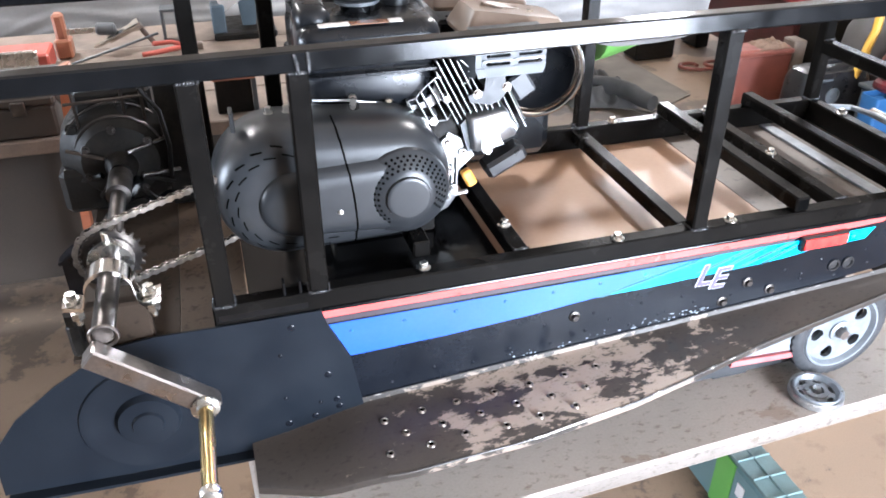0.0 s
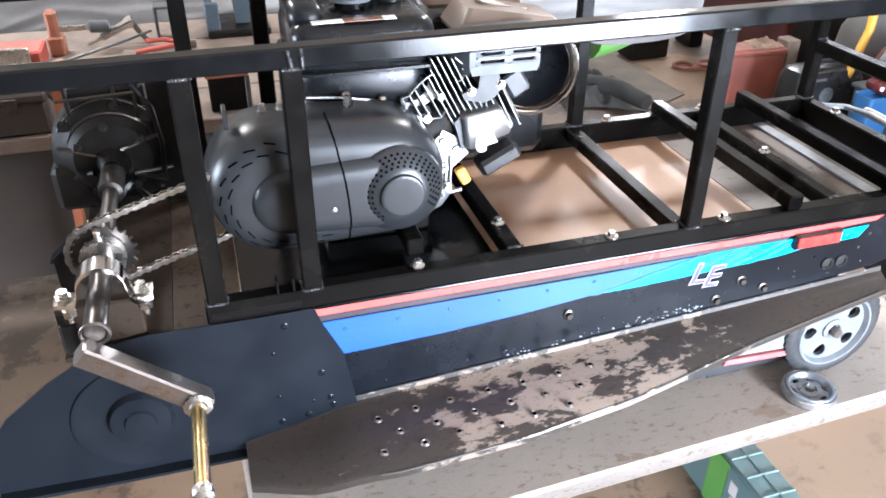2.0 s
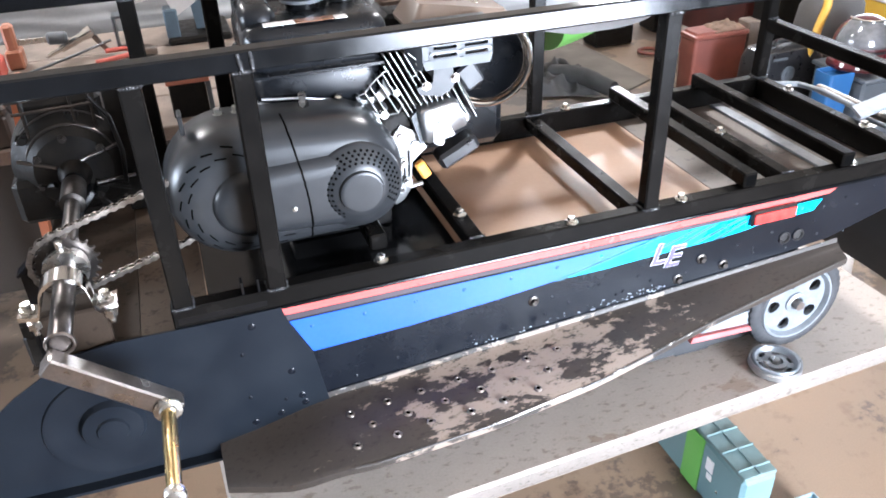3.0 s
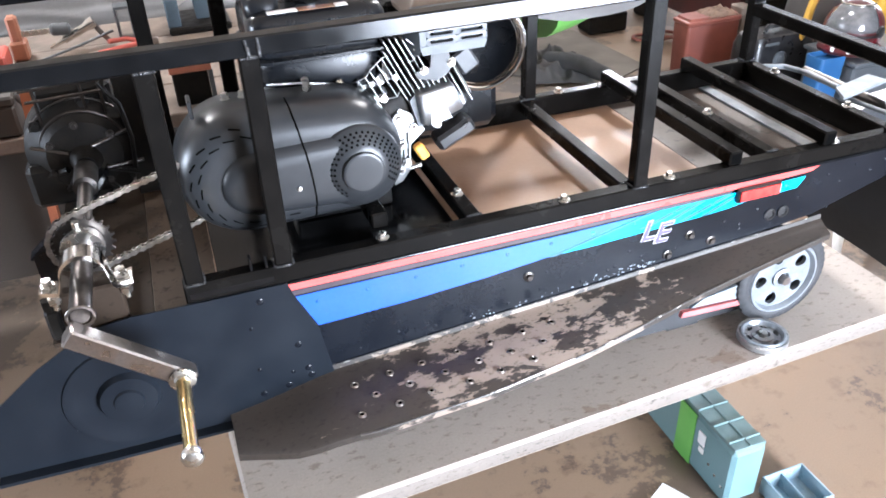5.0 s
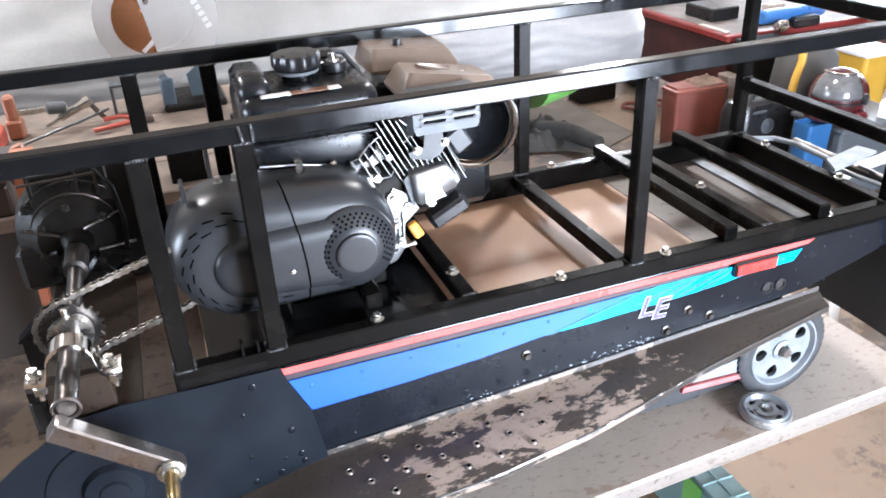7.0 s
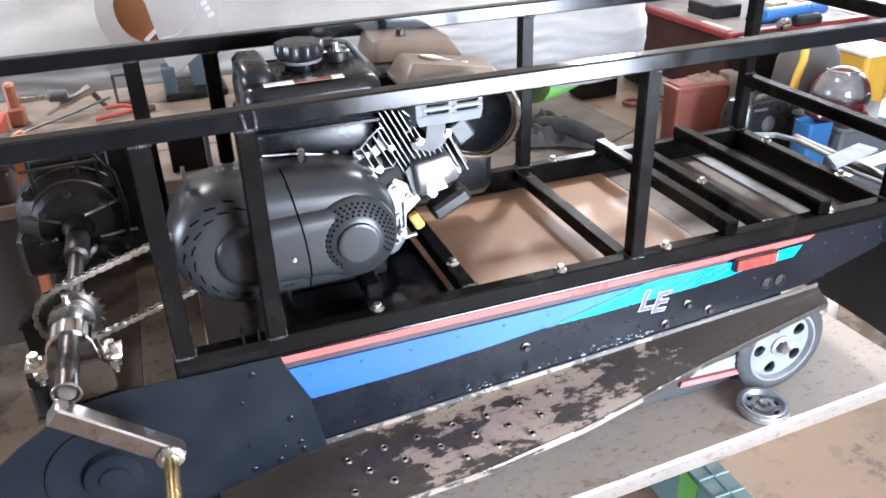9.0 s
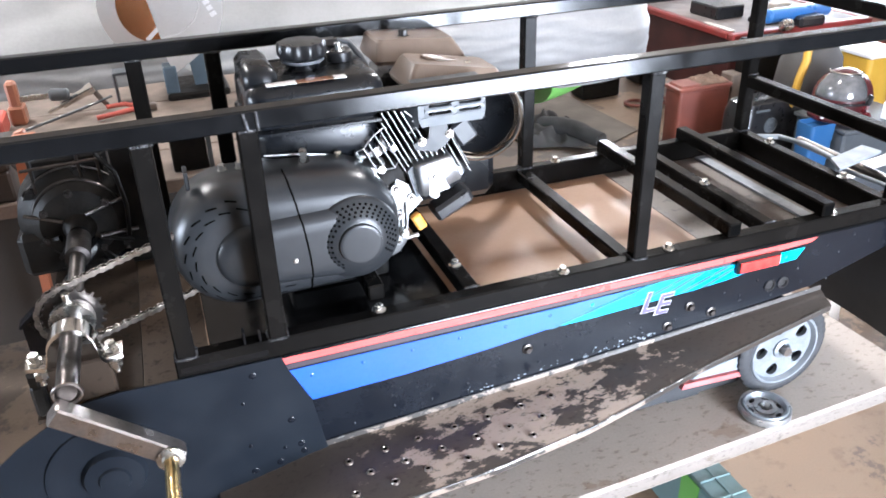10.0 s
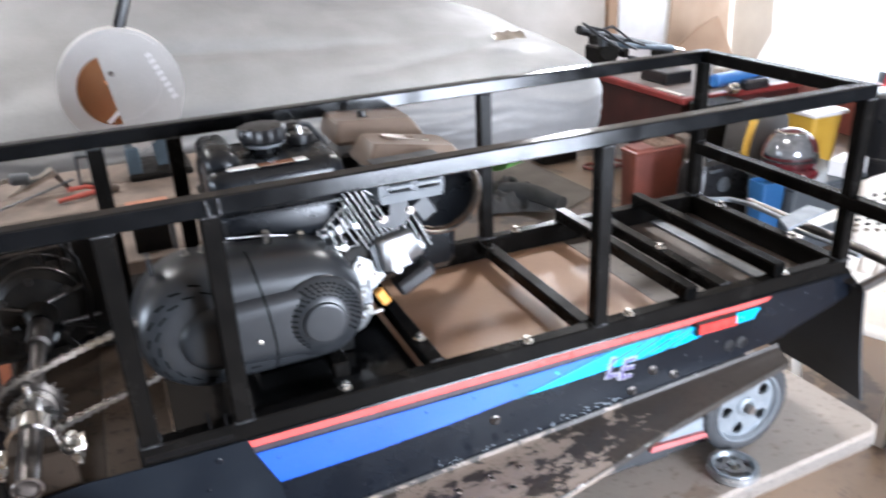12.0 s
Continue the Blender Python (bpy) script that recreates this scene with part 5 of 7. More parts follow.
for k in range(9):
    a = radians(115 + 20 * k)
    shared("link", link, Matrix.Translation((SX + 0.0455 * math.cos(a), 0.0985, SZ + 0.0455 * math.sin(a))) @ Matrix.Rotation(-a - math.pi / 2, 4, "Y"), chain)
settle(chain)

# ---- teal case on the floor ----
M_TEAL = paint("teal_case_plastic", (0.115, 0.20, 0.215), (0.14, 0.23, 0.245), 0.45, 0, 12, 0.04, 200, 0.08)
M_TEALTOP = paint("dull_teal_ribs", (0.15, 0.22, 0.22), (0.11, 0.17, 0.17), 0.5, 0, 14, 0.06)
M_GREEN = paint("bright_green_plastic", (0.12, 0.36, 0.07), (0.15, 0.40, 0.09), 0.4, 0, 9, 0.03, 200, 0.08)
case = thing("tool_case", (1.15, 0.27, 0), "teal plastic tool case with a green band under the table edge", "case")
body = part("body", G().box((1.100, 0.045, 0.006), (1.198, 0.50, 0.186), 0.010), M_TEAL, case)
part("foot_rail", G().box((1.106, 0.06, 0), (1.192, 0.48, 0.008), 0.002), M_TEAL, case)
part("green_band", G().box((1.0975, 0.195, 0.006), (1.1005, 0.265, 0.184), 0.001), M_GREEN, case, "bright green band")
part("label", G().box((1.0970, 0.150, 0.110), (1.1000, 0.178, 0.150), 0.0006), M_WHITE, case, "white printed label")
part("label", G().box((1.0970, 0.150, 0.085), (1.1000, 0.170, 0.103), 0.0006), M_WHITE, case, "white printed label")
part("lid", G().box((1.103, 0.050, 0.184), (1.195, 0.495, 0.194), 0.003), M_TEALTOP, case)
for k in range(7):
    y = 0.075 + 0.062 * k
    part("rib", G().box((1.104, y, 0.193), (1.194, y + 0.005, 0.199), 0.001), M_TEALTOP, case)
part("rib", G().box((1.147, 0.052, 0.193), (1.152, 0.49, 0.1985), 0.001), M_TEALTOP, case)
for k in range(4):
    part("rivet", G().lathe((1.100, 0.07 + 0.028 * k, 0.05 + 0.012 * k), (-1, 0, 0), [(0, 0.005), (0.002, 0.003)], 10), M_ZINC, case)
settle(case)
tray = thing("plastic_tray", (1.28, 0.02, 0), "shallow clear blue-grey plastic tray on the floor", "tray")
M_TRAY = paint("blue_grey_plastic", (0.24, 0.34, 0.40), (0.30, 0.40, 0.46), 0.3, 0, 10, 0.02)
part("base", G().box((1.215, -0.06, 0), (1.34, 0.055, 0.006), 0.002), M_TRAY, tray)
for lo, hi in (((1.215, -0.06, 0.004), (1.220, 0.055, 0.055)), ((1.335, -0.06, 0.004), (1.340, 0.055, 0.055)), ((1.2195, 0.050, 0.004), (1.3355, 0.055, 0.055)), ((1.2195, -0.06, 0.004), (1.3355, -0.055, 0.055)), ((1.27, -0.0555, 0.004), (1.274, 0.0505, 0.05))):
    part("side", G().box(lo, hi, 0.001), M_TRAY, tray)
settle(tray)
tagged(new("paper_sheet", mesh_of("paper_sheet", G().box((0.93, 0.02, 0), (1.04, 0.15, 0.0015), 0.0003, Matrix.Rotation(0.5, 3, "Z")), M_WHITE)), "small white paper sheet lying on the floor", "paper")
tagged(new("floor_chip", mesh_of("floor_chip", G().prism([(0.70, 0.19), (0.722, 0.178), (0.735, 0.195), (0.712, 0.207)], 2, 0, 0.006), M_RUBBER)), "small black square scrap on the floor", "scrap")

# ---- black storage box ----
bin_ = thing("storage_box", (2.2, -0.05, 0), "black plastic storage box with a latched lid on the floor", "box")
part("body", G().loft([[(x, y, z) for x, y in rounded(1.955 + d, -0.30 + d, 2.44 - d, 0.185 - d, 0.03, 4)] for z, d in ((0, 0.02), (0.01, 0.014), (0.28, 0.0))]), M_BLACKPL, bin_)
part("lid", G().loft([[(x, y, z) for x, y in rounded(1.935 + d, -0.32 + d, 2.46 - d, 0.205 - d, 0.03, 4)] for z, d in ((0.275, 0.0), (0.31, 0.0), (0.325, 0.008), (0.330, 0.02))]), M_BLACKPL, bin_)
latch = part("latch", G().box((1.905, 0.05, 0.24), (1.940, 0.14, 0.318), 0.006), M_BLACKPL, bin_)
for k in range(3):
    part("latch_hole", G().cyl((1.902, 0.065 + 0.03 * k, 0.300), (1.909, 0.065 + 0.03 * k, 0.300), 0.006, 10), M_GUARD, latch)
part("lid_ridge", G().box((1.99, -0.27, 0.328), (2.40, 0.15, 0.340), 0.006), M_BLACKPL, bin_)
settle(bin_)

# ---- white plastic armchair ----
chair = thing("garden_chair", (0, 0, 0), "white moulded plastic armchair with a lattice back", "chair")


def back_point(u, v):
    """u across -1..1, v from the seat up 0..1; the chair faces -x."""
    w = 0.225 + 0.02 * v
    x = 0.185 + 0.11 * v - 0.05 * u * u
    top = 0.385 - 0.085 * u * u
    return (x, u * w, 0.415 + top * v)


def back_part(name, g):
    ob = part(name, g, M_CHAIR, chair, "", 60)
    bm = bmesh.new()
    bm.from_mesh(ob.data)
    bmesh.ops.remove_doubles(bm, verts=bm.verts, dist=0.0008)
    bmesh.ops.recalc_face_normals(bm, faces=bm.faces)
    bm.to_mesh(ob.data)
    bm.free()
    ob.modifiers.new("thickness", "SOLIDIFY").thickness = 0.006


g = G()
nu, nv = 10, 7
for i in range(nu):
    for j in range(nv):
        u0, u1 = -0.86 + 1.72 * i / nu, -0.86 + 1.72 * (i + 1) / nu
        v0, v1 = 0.47 + 0.37 * j / nv, 0.47 + 0.37 * (j + 1) / nv
        um, vm = (u0 + u1) / 2, (v0 + v1) / 2
        du, dv = (u1 - u0) * 0.34, (v1 - v0) * 0.37
        c = [back_point(u0, v0), back_point(u1, v0), back_point(u1, v1), back_point(u0, v1)]
        hl, hb, hr, ht = back_point(um - du, vm), back_point(um, vm - dv), back_point(um + du, vm), back_point(um, vm + dv)
        g.add([*c, hl, hb, hr, ht], [(0, 1, 5), (1, 2, 6), (2, 3, 7), (3, 0, 4), (0, 5, 4), (1, 6, 5), (2, 7, 6), (3, 4, 7)])
back_part("backrest", g)


def band(name, u0, u1, v0, v1, n=6):
    g = G()
    for i in range(n):
        a, b = u0 + (u1 - u0) * i / n, u0 + (u1 - u0) * (i + 1) / n
        for j in range(n):
            p, q = v0 + (v1 - v0) * j / n, v0 + (v1 - v0) * (j + 1) / n
            g.add([back_point(a, p), back_point(b, p), back_point(b, q), back_point(a, q)], [(0, 1, 2, 3)])
    back_part(name, g)


band("back_post", -1, -0.86, 0, 1)
band("back_post", 0.86, 1, 0, 1)
band("top_band", -0.86, 0.86, 0.84, 1.0, 12)
band("middle_band", -0.86, 0.86, 0.36, 0.47, 12)
band("lower_band", -0.86, 0.86, -0.03, 0.10, 12)
for k in range(6):
    u = -0.78 + 0.29 * k
    band("back_slat", u - 0.06, u + 0.205, 0.10, 0.36, 3)
rows = []
for i in range(11):
    x = -0.24 + 0.44 * i / 10
    rows.append([(x, -0.235 + 0.47 * j / 10, 0.425 - 0.02 * math.sin(math.pi * i / 10) - 0.012 * (1 - (j / 5 - 1) ** 2) - (0.03 if i == 0 else 0)) for j in range(11)])
seat = part("seat", G().grid(rows), M_CHAIR, chair, "", 60)
mod = seat.modifiers.new("thickness", "SOLIDIFY")
mod.thickness = 0.007
for y in (-0.24, 0.24):
    s = 1 if y > 0 else -1
    part("side_skirt", G().box((-0.23, y - 0.006, 0.372), (0.20, y + 0.006, 0.432), 0.004), M_CHAIR, chair)
    part("leg", G().loft([[(x + a, yy + b, z) for a, b in ((-w, -0.020), (w, -0.020), (w * 0.8, 0.020), (-w * 0.8, 0.020))] for x, yy, z, w in ((-0.150, y - 0.045 * s, 0, 0.026), (-0.160, y - 0.020 * s, 0.2, 0.058), (-0.165, y + 0.010 * s, 0.40, 0.085), (-0.215, y + 0.020 * s, 0.52, 0.026), (-0.20, y + 0.03 * s, 0.62, 0.026))]), M_CHAIR, chair)
    part("leg", G().loft([[(x + a, yy + b, z) for a, b in ((-w, -0.018), (w, -0.018), (w * 0.8, 0.018), (-w * 0.8, 0.018))] for x, yy, z, w in ((0.32, y - 0.03 * s, 0, 0.020), (0.24, y + 0.015 * s, 0.2, 0.026), (0.20, y, 0.42, 0.034))]), M_CHAIR, chair)
    part("armrest", G().loft([[(x, yy - 0.027, z), (x, yy + 0.027, z), (x, yy + 0.022, z + 0.014), (x, yy - 0.022, z + 0.014)] for x, yy, z in ((-0.225, y + 0.03 * s, 0.605), (-0.18, y + 0.032 * s, 0.622), (-0.05, y + 0.03 * s, 0.628), (0.10, y + 0.01 * s, 0.630), (0.245, y - 0.01 * s, 0.640))]), M_CHAIR, chair)
for c in chair.children:
    c.data.transform(Matrix.Diagonal((0.66, 0.78, 1.04, 1)))
chair.matrix_basis = pose(2.175, 0.600, 0, 0, 0, 15)

# ---- covered boat ----
boat = thing("covered_boat", (0, 2.5, 0), "green boat hull under a wrinkled silver-grey cloth cover", "boat")
rows = []
nx, nn = 220, 90
for i in range(nx + 1):
    x = -2.8 + 4.95 * i / nx
    e = max(0.0, (x - 1.80) / 0.35)
    close = math.sqrt(max(0.0, 1 - min(1, e) ** 2.4))
    crest = 1.30 + 0.13 * max(0, 1.3 - x) if x < 1.3 else 1.30 - 0.20 * ((x - 1.3) / 0.76) ** 1.5
    crest = min(crest, 1.62)
    low = 0.77 + 0.02 * math.sin(3 * x) - 0.085 * min(1.0, max(0.0, (x - 1.2) / 0.4))
    row = []
    for j in range(nn + 1):
        t = j / nn
        if t < 0.35:
            k = t / 0.35
            y, z = 1.94 - 0.045 * math.sin(math.pi * k), low + (1.02 - low) * k
        else:
            k = (t - 0.35) / 0.65
            y, z = 1.94 + 1.2 * k, 1.02 + (crest - 1.02) * math.sin(min(1, k * 1.25) * math.pi / 2) ** 0.8
        y = 2.5 + (y - 2.5) * (0.35 + 0.65 * close)
        z = min(z, low + (z - low) * (0.55 + 0.45 * close))
        f = noise.noise(Vector((x * 2.2, y * 3.0 + z * 4, 3.0))) * 0.012
        w1 = x * 0.9 + z * 4.2 + 0.5 * noise.noise(Vector((x * 1.5, z * 2, 7)))
        f += 0.007 * (1 - abs(noise.noise(Vector((w1 * 1.3, x * 0.6, 2.0)))) * 2.5) ** 2 + 0.0030 * noise.noise(Vector((x * 3 + z * 14, y * 6, z * 16))) + 0.0022 * (1 - abs(noise.noise(Vector((x * 3.5 + z * 6, y * 9, z * 40)))) * 3)
        f += 0.005 * (1 - abs(noise.noise(Vector((x * 2.0, y * 5, z * 22 + 2.5 * noise.noise(Vector((x * 2, z * 3, 1)))))))  * 3) if t < 0.5 else 0.006 * (1 - abs(noise.noise(Vector((x * 0.8 + y * 2.6, y * 2.2 - x * 0.5, 9.0)))) * 4)
        f -= 0.030 * math.exp(-((z - 1.20 + 0.07 * (x - 0.6)) / 0.022) ** 2) * max(0.0, 1 - ((x - 0.6) / 0.75) ** 2) + 0.022 * math.exp(-((z - 1.10 - 0.05 * (x - 1.2)) / 0.016) ** 2) * max(0.0, 1 - ((x - 1.3) / 0.5) ** 2)
        row.append((x, y - f, z + f * 0.6))
    rows.append(row)
part("cover", G().grid(rows), M_TARP, boat, "silver-grey cloth cover with soft wrinkles", 80)
hull_rows = []
for i in range(31):
    x = 1.58 + 0.47 * i / 30
    e = max(0.0, (x - 1.3) / 0.76)
    half = 0.45 * math.sqrt(max(0.002, 1 - e ** 2.8))
    keel = 0.50 + 0.14 * e ** 2
    hull_rows.append([(x, 2.38 + half * math.cos(a) * (1 if abs(math.cos(a)) > 0.02 else 0), 0.83 + (keel - 0.83) * math.sin(a) ** 0.5 if math.sin(a) > 1e-6 else 0.83) for a in [math.pi * j / 16 for j in range(17)]])
part("hull", G().loft(hull_rows), M_GREEN, boat, "bright green plastic hull", 60)
part("chassis", G().box((-2.6, 2.02, 0.70), (1.578, 2.9, 0.82), 0.02), M_GREASE, boat)
for x in (-1.6, 0.55):
    part("stand", G().box((x, 2.1, 0), (x + 0.08, 2.8, 0.05), 0.005).box((x + 0.01, 2.2, 0.05), (x + 0.07, 2.28, 0.70), 0.004).box((x + 0.01, 2.62, 0.05), (x + 0.07, 2.70, 0.70), 0.004), M_GREASE, boat)
settle(boat)

rows = []
for i in range(13):
    rows.append([(1.545 + 0.012 * i + 0.006 * noise.noise(Vector((i, j, 1.0))), 2.03 + 0.008 * j, 1.150 + 0.004 * j + 0.014 * abs(noise.noise(Vector((i * 0.7, j * 0.9, 5.0))))) for j in range(7)])
tagged(new("foil_packet", mesh_of("foil_packet", G().grid(rows), M_CHROME, 20)), "small crumpled silver packet lying on the boat cover", "packet")

M_ORANGEDULL = paint("dull_orange_plastic", (0.42, 0.13, 0.05), (0.34, 0.11, 0.05), 0.5, 0, 10, 0.05)
# ---- workbench with the chop saw and clutter ----
M_WOOD = paint("grimy_bench_wood", (0.20, 0.155, 0.125), (0.12, 0.094, 0.076), 0.6, 0, 12, 0.2, 160, 0.1)
BZ = 0.93
bench = thing("workbench", (-1.0, 1.4, 0), "grimy brown wooden workbench with tools on top", "workbench")
for k in range(4):
    part("plank", G().box((-2.4, 0.92 + 0.225 * k, BZ - 0.035), (0.34, 0.92 + 0.225 * k + 0.219, BZ), 0.003), M_WOOD, bench)
for x in (-2.2, -1.0, 0.20):
    for y in (1.0, 1.7):
        part("leg", G().box((x, y, 0), (x + 0.07, y + 0.07, BZ - 0.035), 0.004), M_WOOD, bench)
# added board, its dark colour stands in for the shade below the bench
part("apron", G().box((-2.2, 1.072, 0.48), (0.27, 1.095, BZ - 0.036), 0.003), paint("underbench_shade", (0.03, 0.024, 0.019), (0.045, 0.035, 0.027), 0.6, 0, 10, 0.1), bench, "added dark board standing in for shade under the bench top")
settle(bench)

M_SAW = paint("light_grey_saw_enamel", (0.52, 0.505, 0.49), (0.46, 0.445, 0.43), 0.35, 0, 10, 0.03, 200, 0.08)
M_COPPER = paint("copper_orange_blade", (0.50, 0.20, 0.075), (0.62, 0.30, 0.15), 0.26, 0.75, 5, 0.05, 100, 0.08)
M_BLUEGREY = paint("blue_grey_casting", (0.085, 0.125, 0.16), (0.065, 0.095, 0.12), 0.45, 0.2, 20, 0.1)
saw = thing("chop_saw", (0.06, 1.6, BZ), "light grey metal-cutting chop saw with a copper blade on the bench", "saw")
sx, sy, sz = 0.066, 1.60, 1.215
outline = []
for k in range(60):
    a = radians(-20 + 250 * k / 59)
    rr = 0.178
    outline.append((sx + rr * math.cos(a), sz + rr * math.sin(a)))
outline += [(sx - 0.10, sz - 0.155), (0.048, 1.075), (0.070, 1.008), (0.125, 1.040), (0.215, 1.105)]
part("blade_guard", G().prism(outline, 1, sy, sy + 0.075), M_SAW, saw, "", 30)
part("guard_face", G().prism([(0.004, 1.363), (0.083, 1.384), (0.142, 1.369), (0.186, 1.333), (0.229, 1.253), (0.243, 1.195), (0.218, 1.111), (0.072, 1.010), (0.055, 1.060), (0.050, 1.109), (0.015, 1.316)], 1, sy - 0.008, sy), M_SAW, saw)
part("guard_rib", G().tube([(0.052, sy - 0.008, 1.120), (0.105, sy - 0.008, 1.128), (0.152, sy - 0.008, 1.163), (0.172, sy - 0.008, 1.200), (0.174, sy - 0.008, 1.238)], 0.003, 8), M_SAW, saw)
blade = [(sx - 0.042, sz + 0.095)] + [(sx - 0.026 + 0.100 * math.cos(radians(a)), sz + 0.105 * math.sin(radians(a))) for a in range(105, 296, 8)] + [(sx + 0.012, sz - 0.095)]
part("blade", G().prism(blade, 1, sy - 0.005, sy - 0.001), M_COPPER, saw, "copper-coloured round blade seen in the guard")
part("hub", G().lathe((sx + 0.006, sy, sz - 0.006), (0, -1, 0), [(0, 0.032), (0.006, 0.030), (0.0075, 0.010)], 26), M_GUARD, saw)
part("guard_screw", G().lathe((sx - 0.022, sy - 0.008, sz + 0.050), (0, -1, 0), [(0, 0.009), (0.003, 0.008)], 14), M_STEEL, saw)
TURN = Matrix.Rotation(radians(-26), 3, "Y")
for k in range(8):
    c = Vector((0.157 + 0.0078 * k, sy - 0.0088, 1.307 - 0.0184 * k))
    h = Vector((0.0085 + 0.0012 * (k % 2), 0.001, 0.0066))
    part("brand_bar", G().box(c - h, c + h, 0.0004, TURN), M_WHITE, saw, "white print bar")
c, h = Vector((sx - 0.038, sy - 0.0062, sz - 0.080)), Vector((0.024, 0.001, 0.006))
part("brand_bar", G().box(c - h, c + h, 0.0004, Matrix.Rotation(radians(-40), 3, "Y")), M_WHITE, saw, "white print bar")
part("handle", G().tube([(sx + 0.02, sy + 0.04, sz + 0.16), (sx + 0.06, sy + 0.04, sz + 0.26), (sx + 0.03, sy + 0.04, sz + 0.34)], 0.018, 10), M_BLACKPL, saw)
part("pivot_arm", G().prism([(sx + 0.05, sz - 0.13), (sx + 0.13, sz - 0.08), (sx + 0.12, sz - 0.16), (sx + 0.10, BZ + 0.03), (sx + 0.06, BZ + 0.03)], 1, sy + 0.02, sy + 0.07), M_BLUEGREY, saw)
part("vice", G().box((sx - 0.030, sy - 0.02, BZ + 0.02), (sx + 0.010, sy + 0.05, BZ + 0.105), 0.004), M_BLUEGREY, saw)
part("base", G().box((sx - 0.03, sy - 0.03, BZ), (sx + 0.16, sy + 0.18, BZ + 0.022), 0.006), M_GREASE, saw)
settle(saw)

M_CLAMP = paint("orange_clamp_plastic", (0.36, 0.15, 0.085), (0.30, 0.12, 0.07), 0.4, 0, 12, 0.04)
M_TOOLRED = paint("red_tool_grip", (0.42, 0.09, 0.07), (0.36, 0.07, 0.05), 0.4, 0, 12, 0.04)
cl = thing("bar_clamp", (-0.39, 1.55, BZ), "orange and steel bar clamp standing on the bench", "clamp")
part("jaw", G().box((-0.405, 1.52, BZ), (-0.360, 1.58, BZ + 0.055), 0.006).box((-0.398, 1.53, BZ + 0.05), (-0.368, 1.57, BZ + 0.125), 0.008), M_CLAMP, cl)
part("bar", G().box((-0.37, 1.545, BZ + 0.062), (-0.24, 1.555, BZ + 0.078), 0.001), M_ZINC, cl)
part("grip", G().cyl((-0.29, 1.55, BZ + 0.072), (-0.235, 1.55, BZ + 0.068), 0.018, 12, 0.006), M_GUARD, cl)
settle(cl)
gun = thing("grease_gun", (-0.2, 1.60, BZ), "shiny silver grease gun lying on the bench", "tool")
part("barrel", G().lathe((-0.305, 1.57, BZ + 0.014), (0.91, 0, 0.41), [(0, 0.005), (0.045, 0.007), (0.047, 0.012), (0.12, 0.013), (0.135, 0.018), (0.15, 0.017)], 18), M_CHROME, gun)
part("lever", G().tube([(-0.175, 1.57, BZ + 0.075), (-0.160, 1.57, BZ + 0.045), (-0.135, 1.57, BZ + 0.008)], 0.008, 8), M_STEEL, gun)
part("nozzle", G().tube([(-0.12, 1.52, BZ + 0.055), (-0.22, 1.50, BZ + 0.030), (-0.36, 1.45, BZ + 0.006)], 0.004, 8), M_GUARD, gun)
settle(gun)
pl = thing("pliers", (-0.12, 1.5, BZ), "red-handled pliers on the bench", "tool")
part("grip", G().tube([(-0.17, 1.46, BZ + 0.012), (-0.11, 1.47, BZ + 0.016), (-0.06, 1.50, BZ + 0.014)], 0.0075, 8), M_TOOLRED, pl)
part("grip", G().tube([(-0.14, 1.50, BZ + 0.030), (-0.09, 1.52, BZ + 0.026), (-0.05, 1.51, BZ + 0.016)], 0.007, 8), M_TOOLRED, pl)
part("jaw", G().box((-0.055, 1.495, BZ + 0.004), (0.0, 1.515, BZ + 0.024), 0.003), M_STEEL, pl)
settle(pl)
blk = thing("steel_bracket", (-0.05, 1.62, BZ), "dull steel angle bracket standing on the bench", "bracket")
part("plate", G().box((-0.111, 1.60, BZ), (-0.104, 1.66, BZ + 0.10), 0.001), M_GUARD, blk)
part("plate", G().box((-0.104, 1.60, BZ + 0.092), (-0.066, 1.66, BZ + 0.10), 0.001), M_GUARD, blk)
part("plate", G().box((-0.070, 1.60, BZ), (-0.064, 1.66, BZ + 0.092), 0.001), M_GUARD, blk)
settle(blk)
wb = thing("wooden_box", (0.06, 1.0, BZ), "small reddish wooden box with a dark front on the bench", "box")
M_REDWOOD = paint("reddish_wood", (0.42, 0.17, 0.10), (0.34, 0.13, 0.08), 0.5, 0, 16, 0.1)
part("lid", G().box((0.010, 0.95, BZ + 0.085), (0.110, 1.05, BZ + 0.108), 0.002), M_REDWOOD, wb)
part("body", G().box((0.015, 0.96, BZ), (0.100, 1.04, BZ + 0.085), 0.003), M_GREASE, wb)
part("post", G().box((0.101, 0.955, BZ), (0.112, 0.975, BZ + 0.085), 0.001), M_GUARD, wb)
settle(wb)
ch = thing("orange_handle_tool", (-0.27, 1.0, BZ), "orange-handled lever tool leaning beside the gearbox", "tool")
part("lever", G().tube([(-0.245, 0.98, BZ), (-0.275, 0.98, BZ + 0.06), (-0.300, 0.98, BZ + 0.15)], 0.014, 8), M_CLAMP, ch)
part("lever", G().tube([(-0.275, 0.96, BZ), (-0.330, 0.96, BZ + 0.09)], 0.009, 8), M_GUARD, ch)
settle(ch)
# added dark box of guessed form at the left end of the bench
tc = thing("dark_tool_chest", (-0.56, 1.05, BZ), "low dark brown box added on the bench edge", "chest")
M_DARKBOX = paint("dark_brown_enamel", (0.024, 0.019, 0.015), (0.036, 0.028, 0.022), 0.5, 0, 8, 0.08)
part("body", G().box((-0.80, 0.93, BZ), (-0.335, 1.16, BZ + 0.075), 0.006), M_DARKBOX, tc)
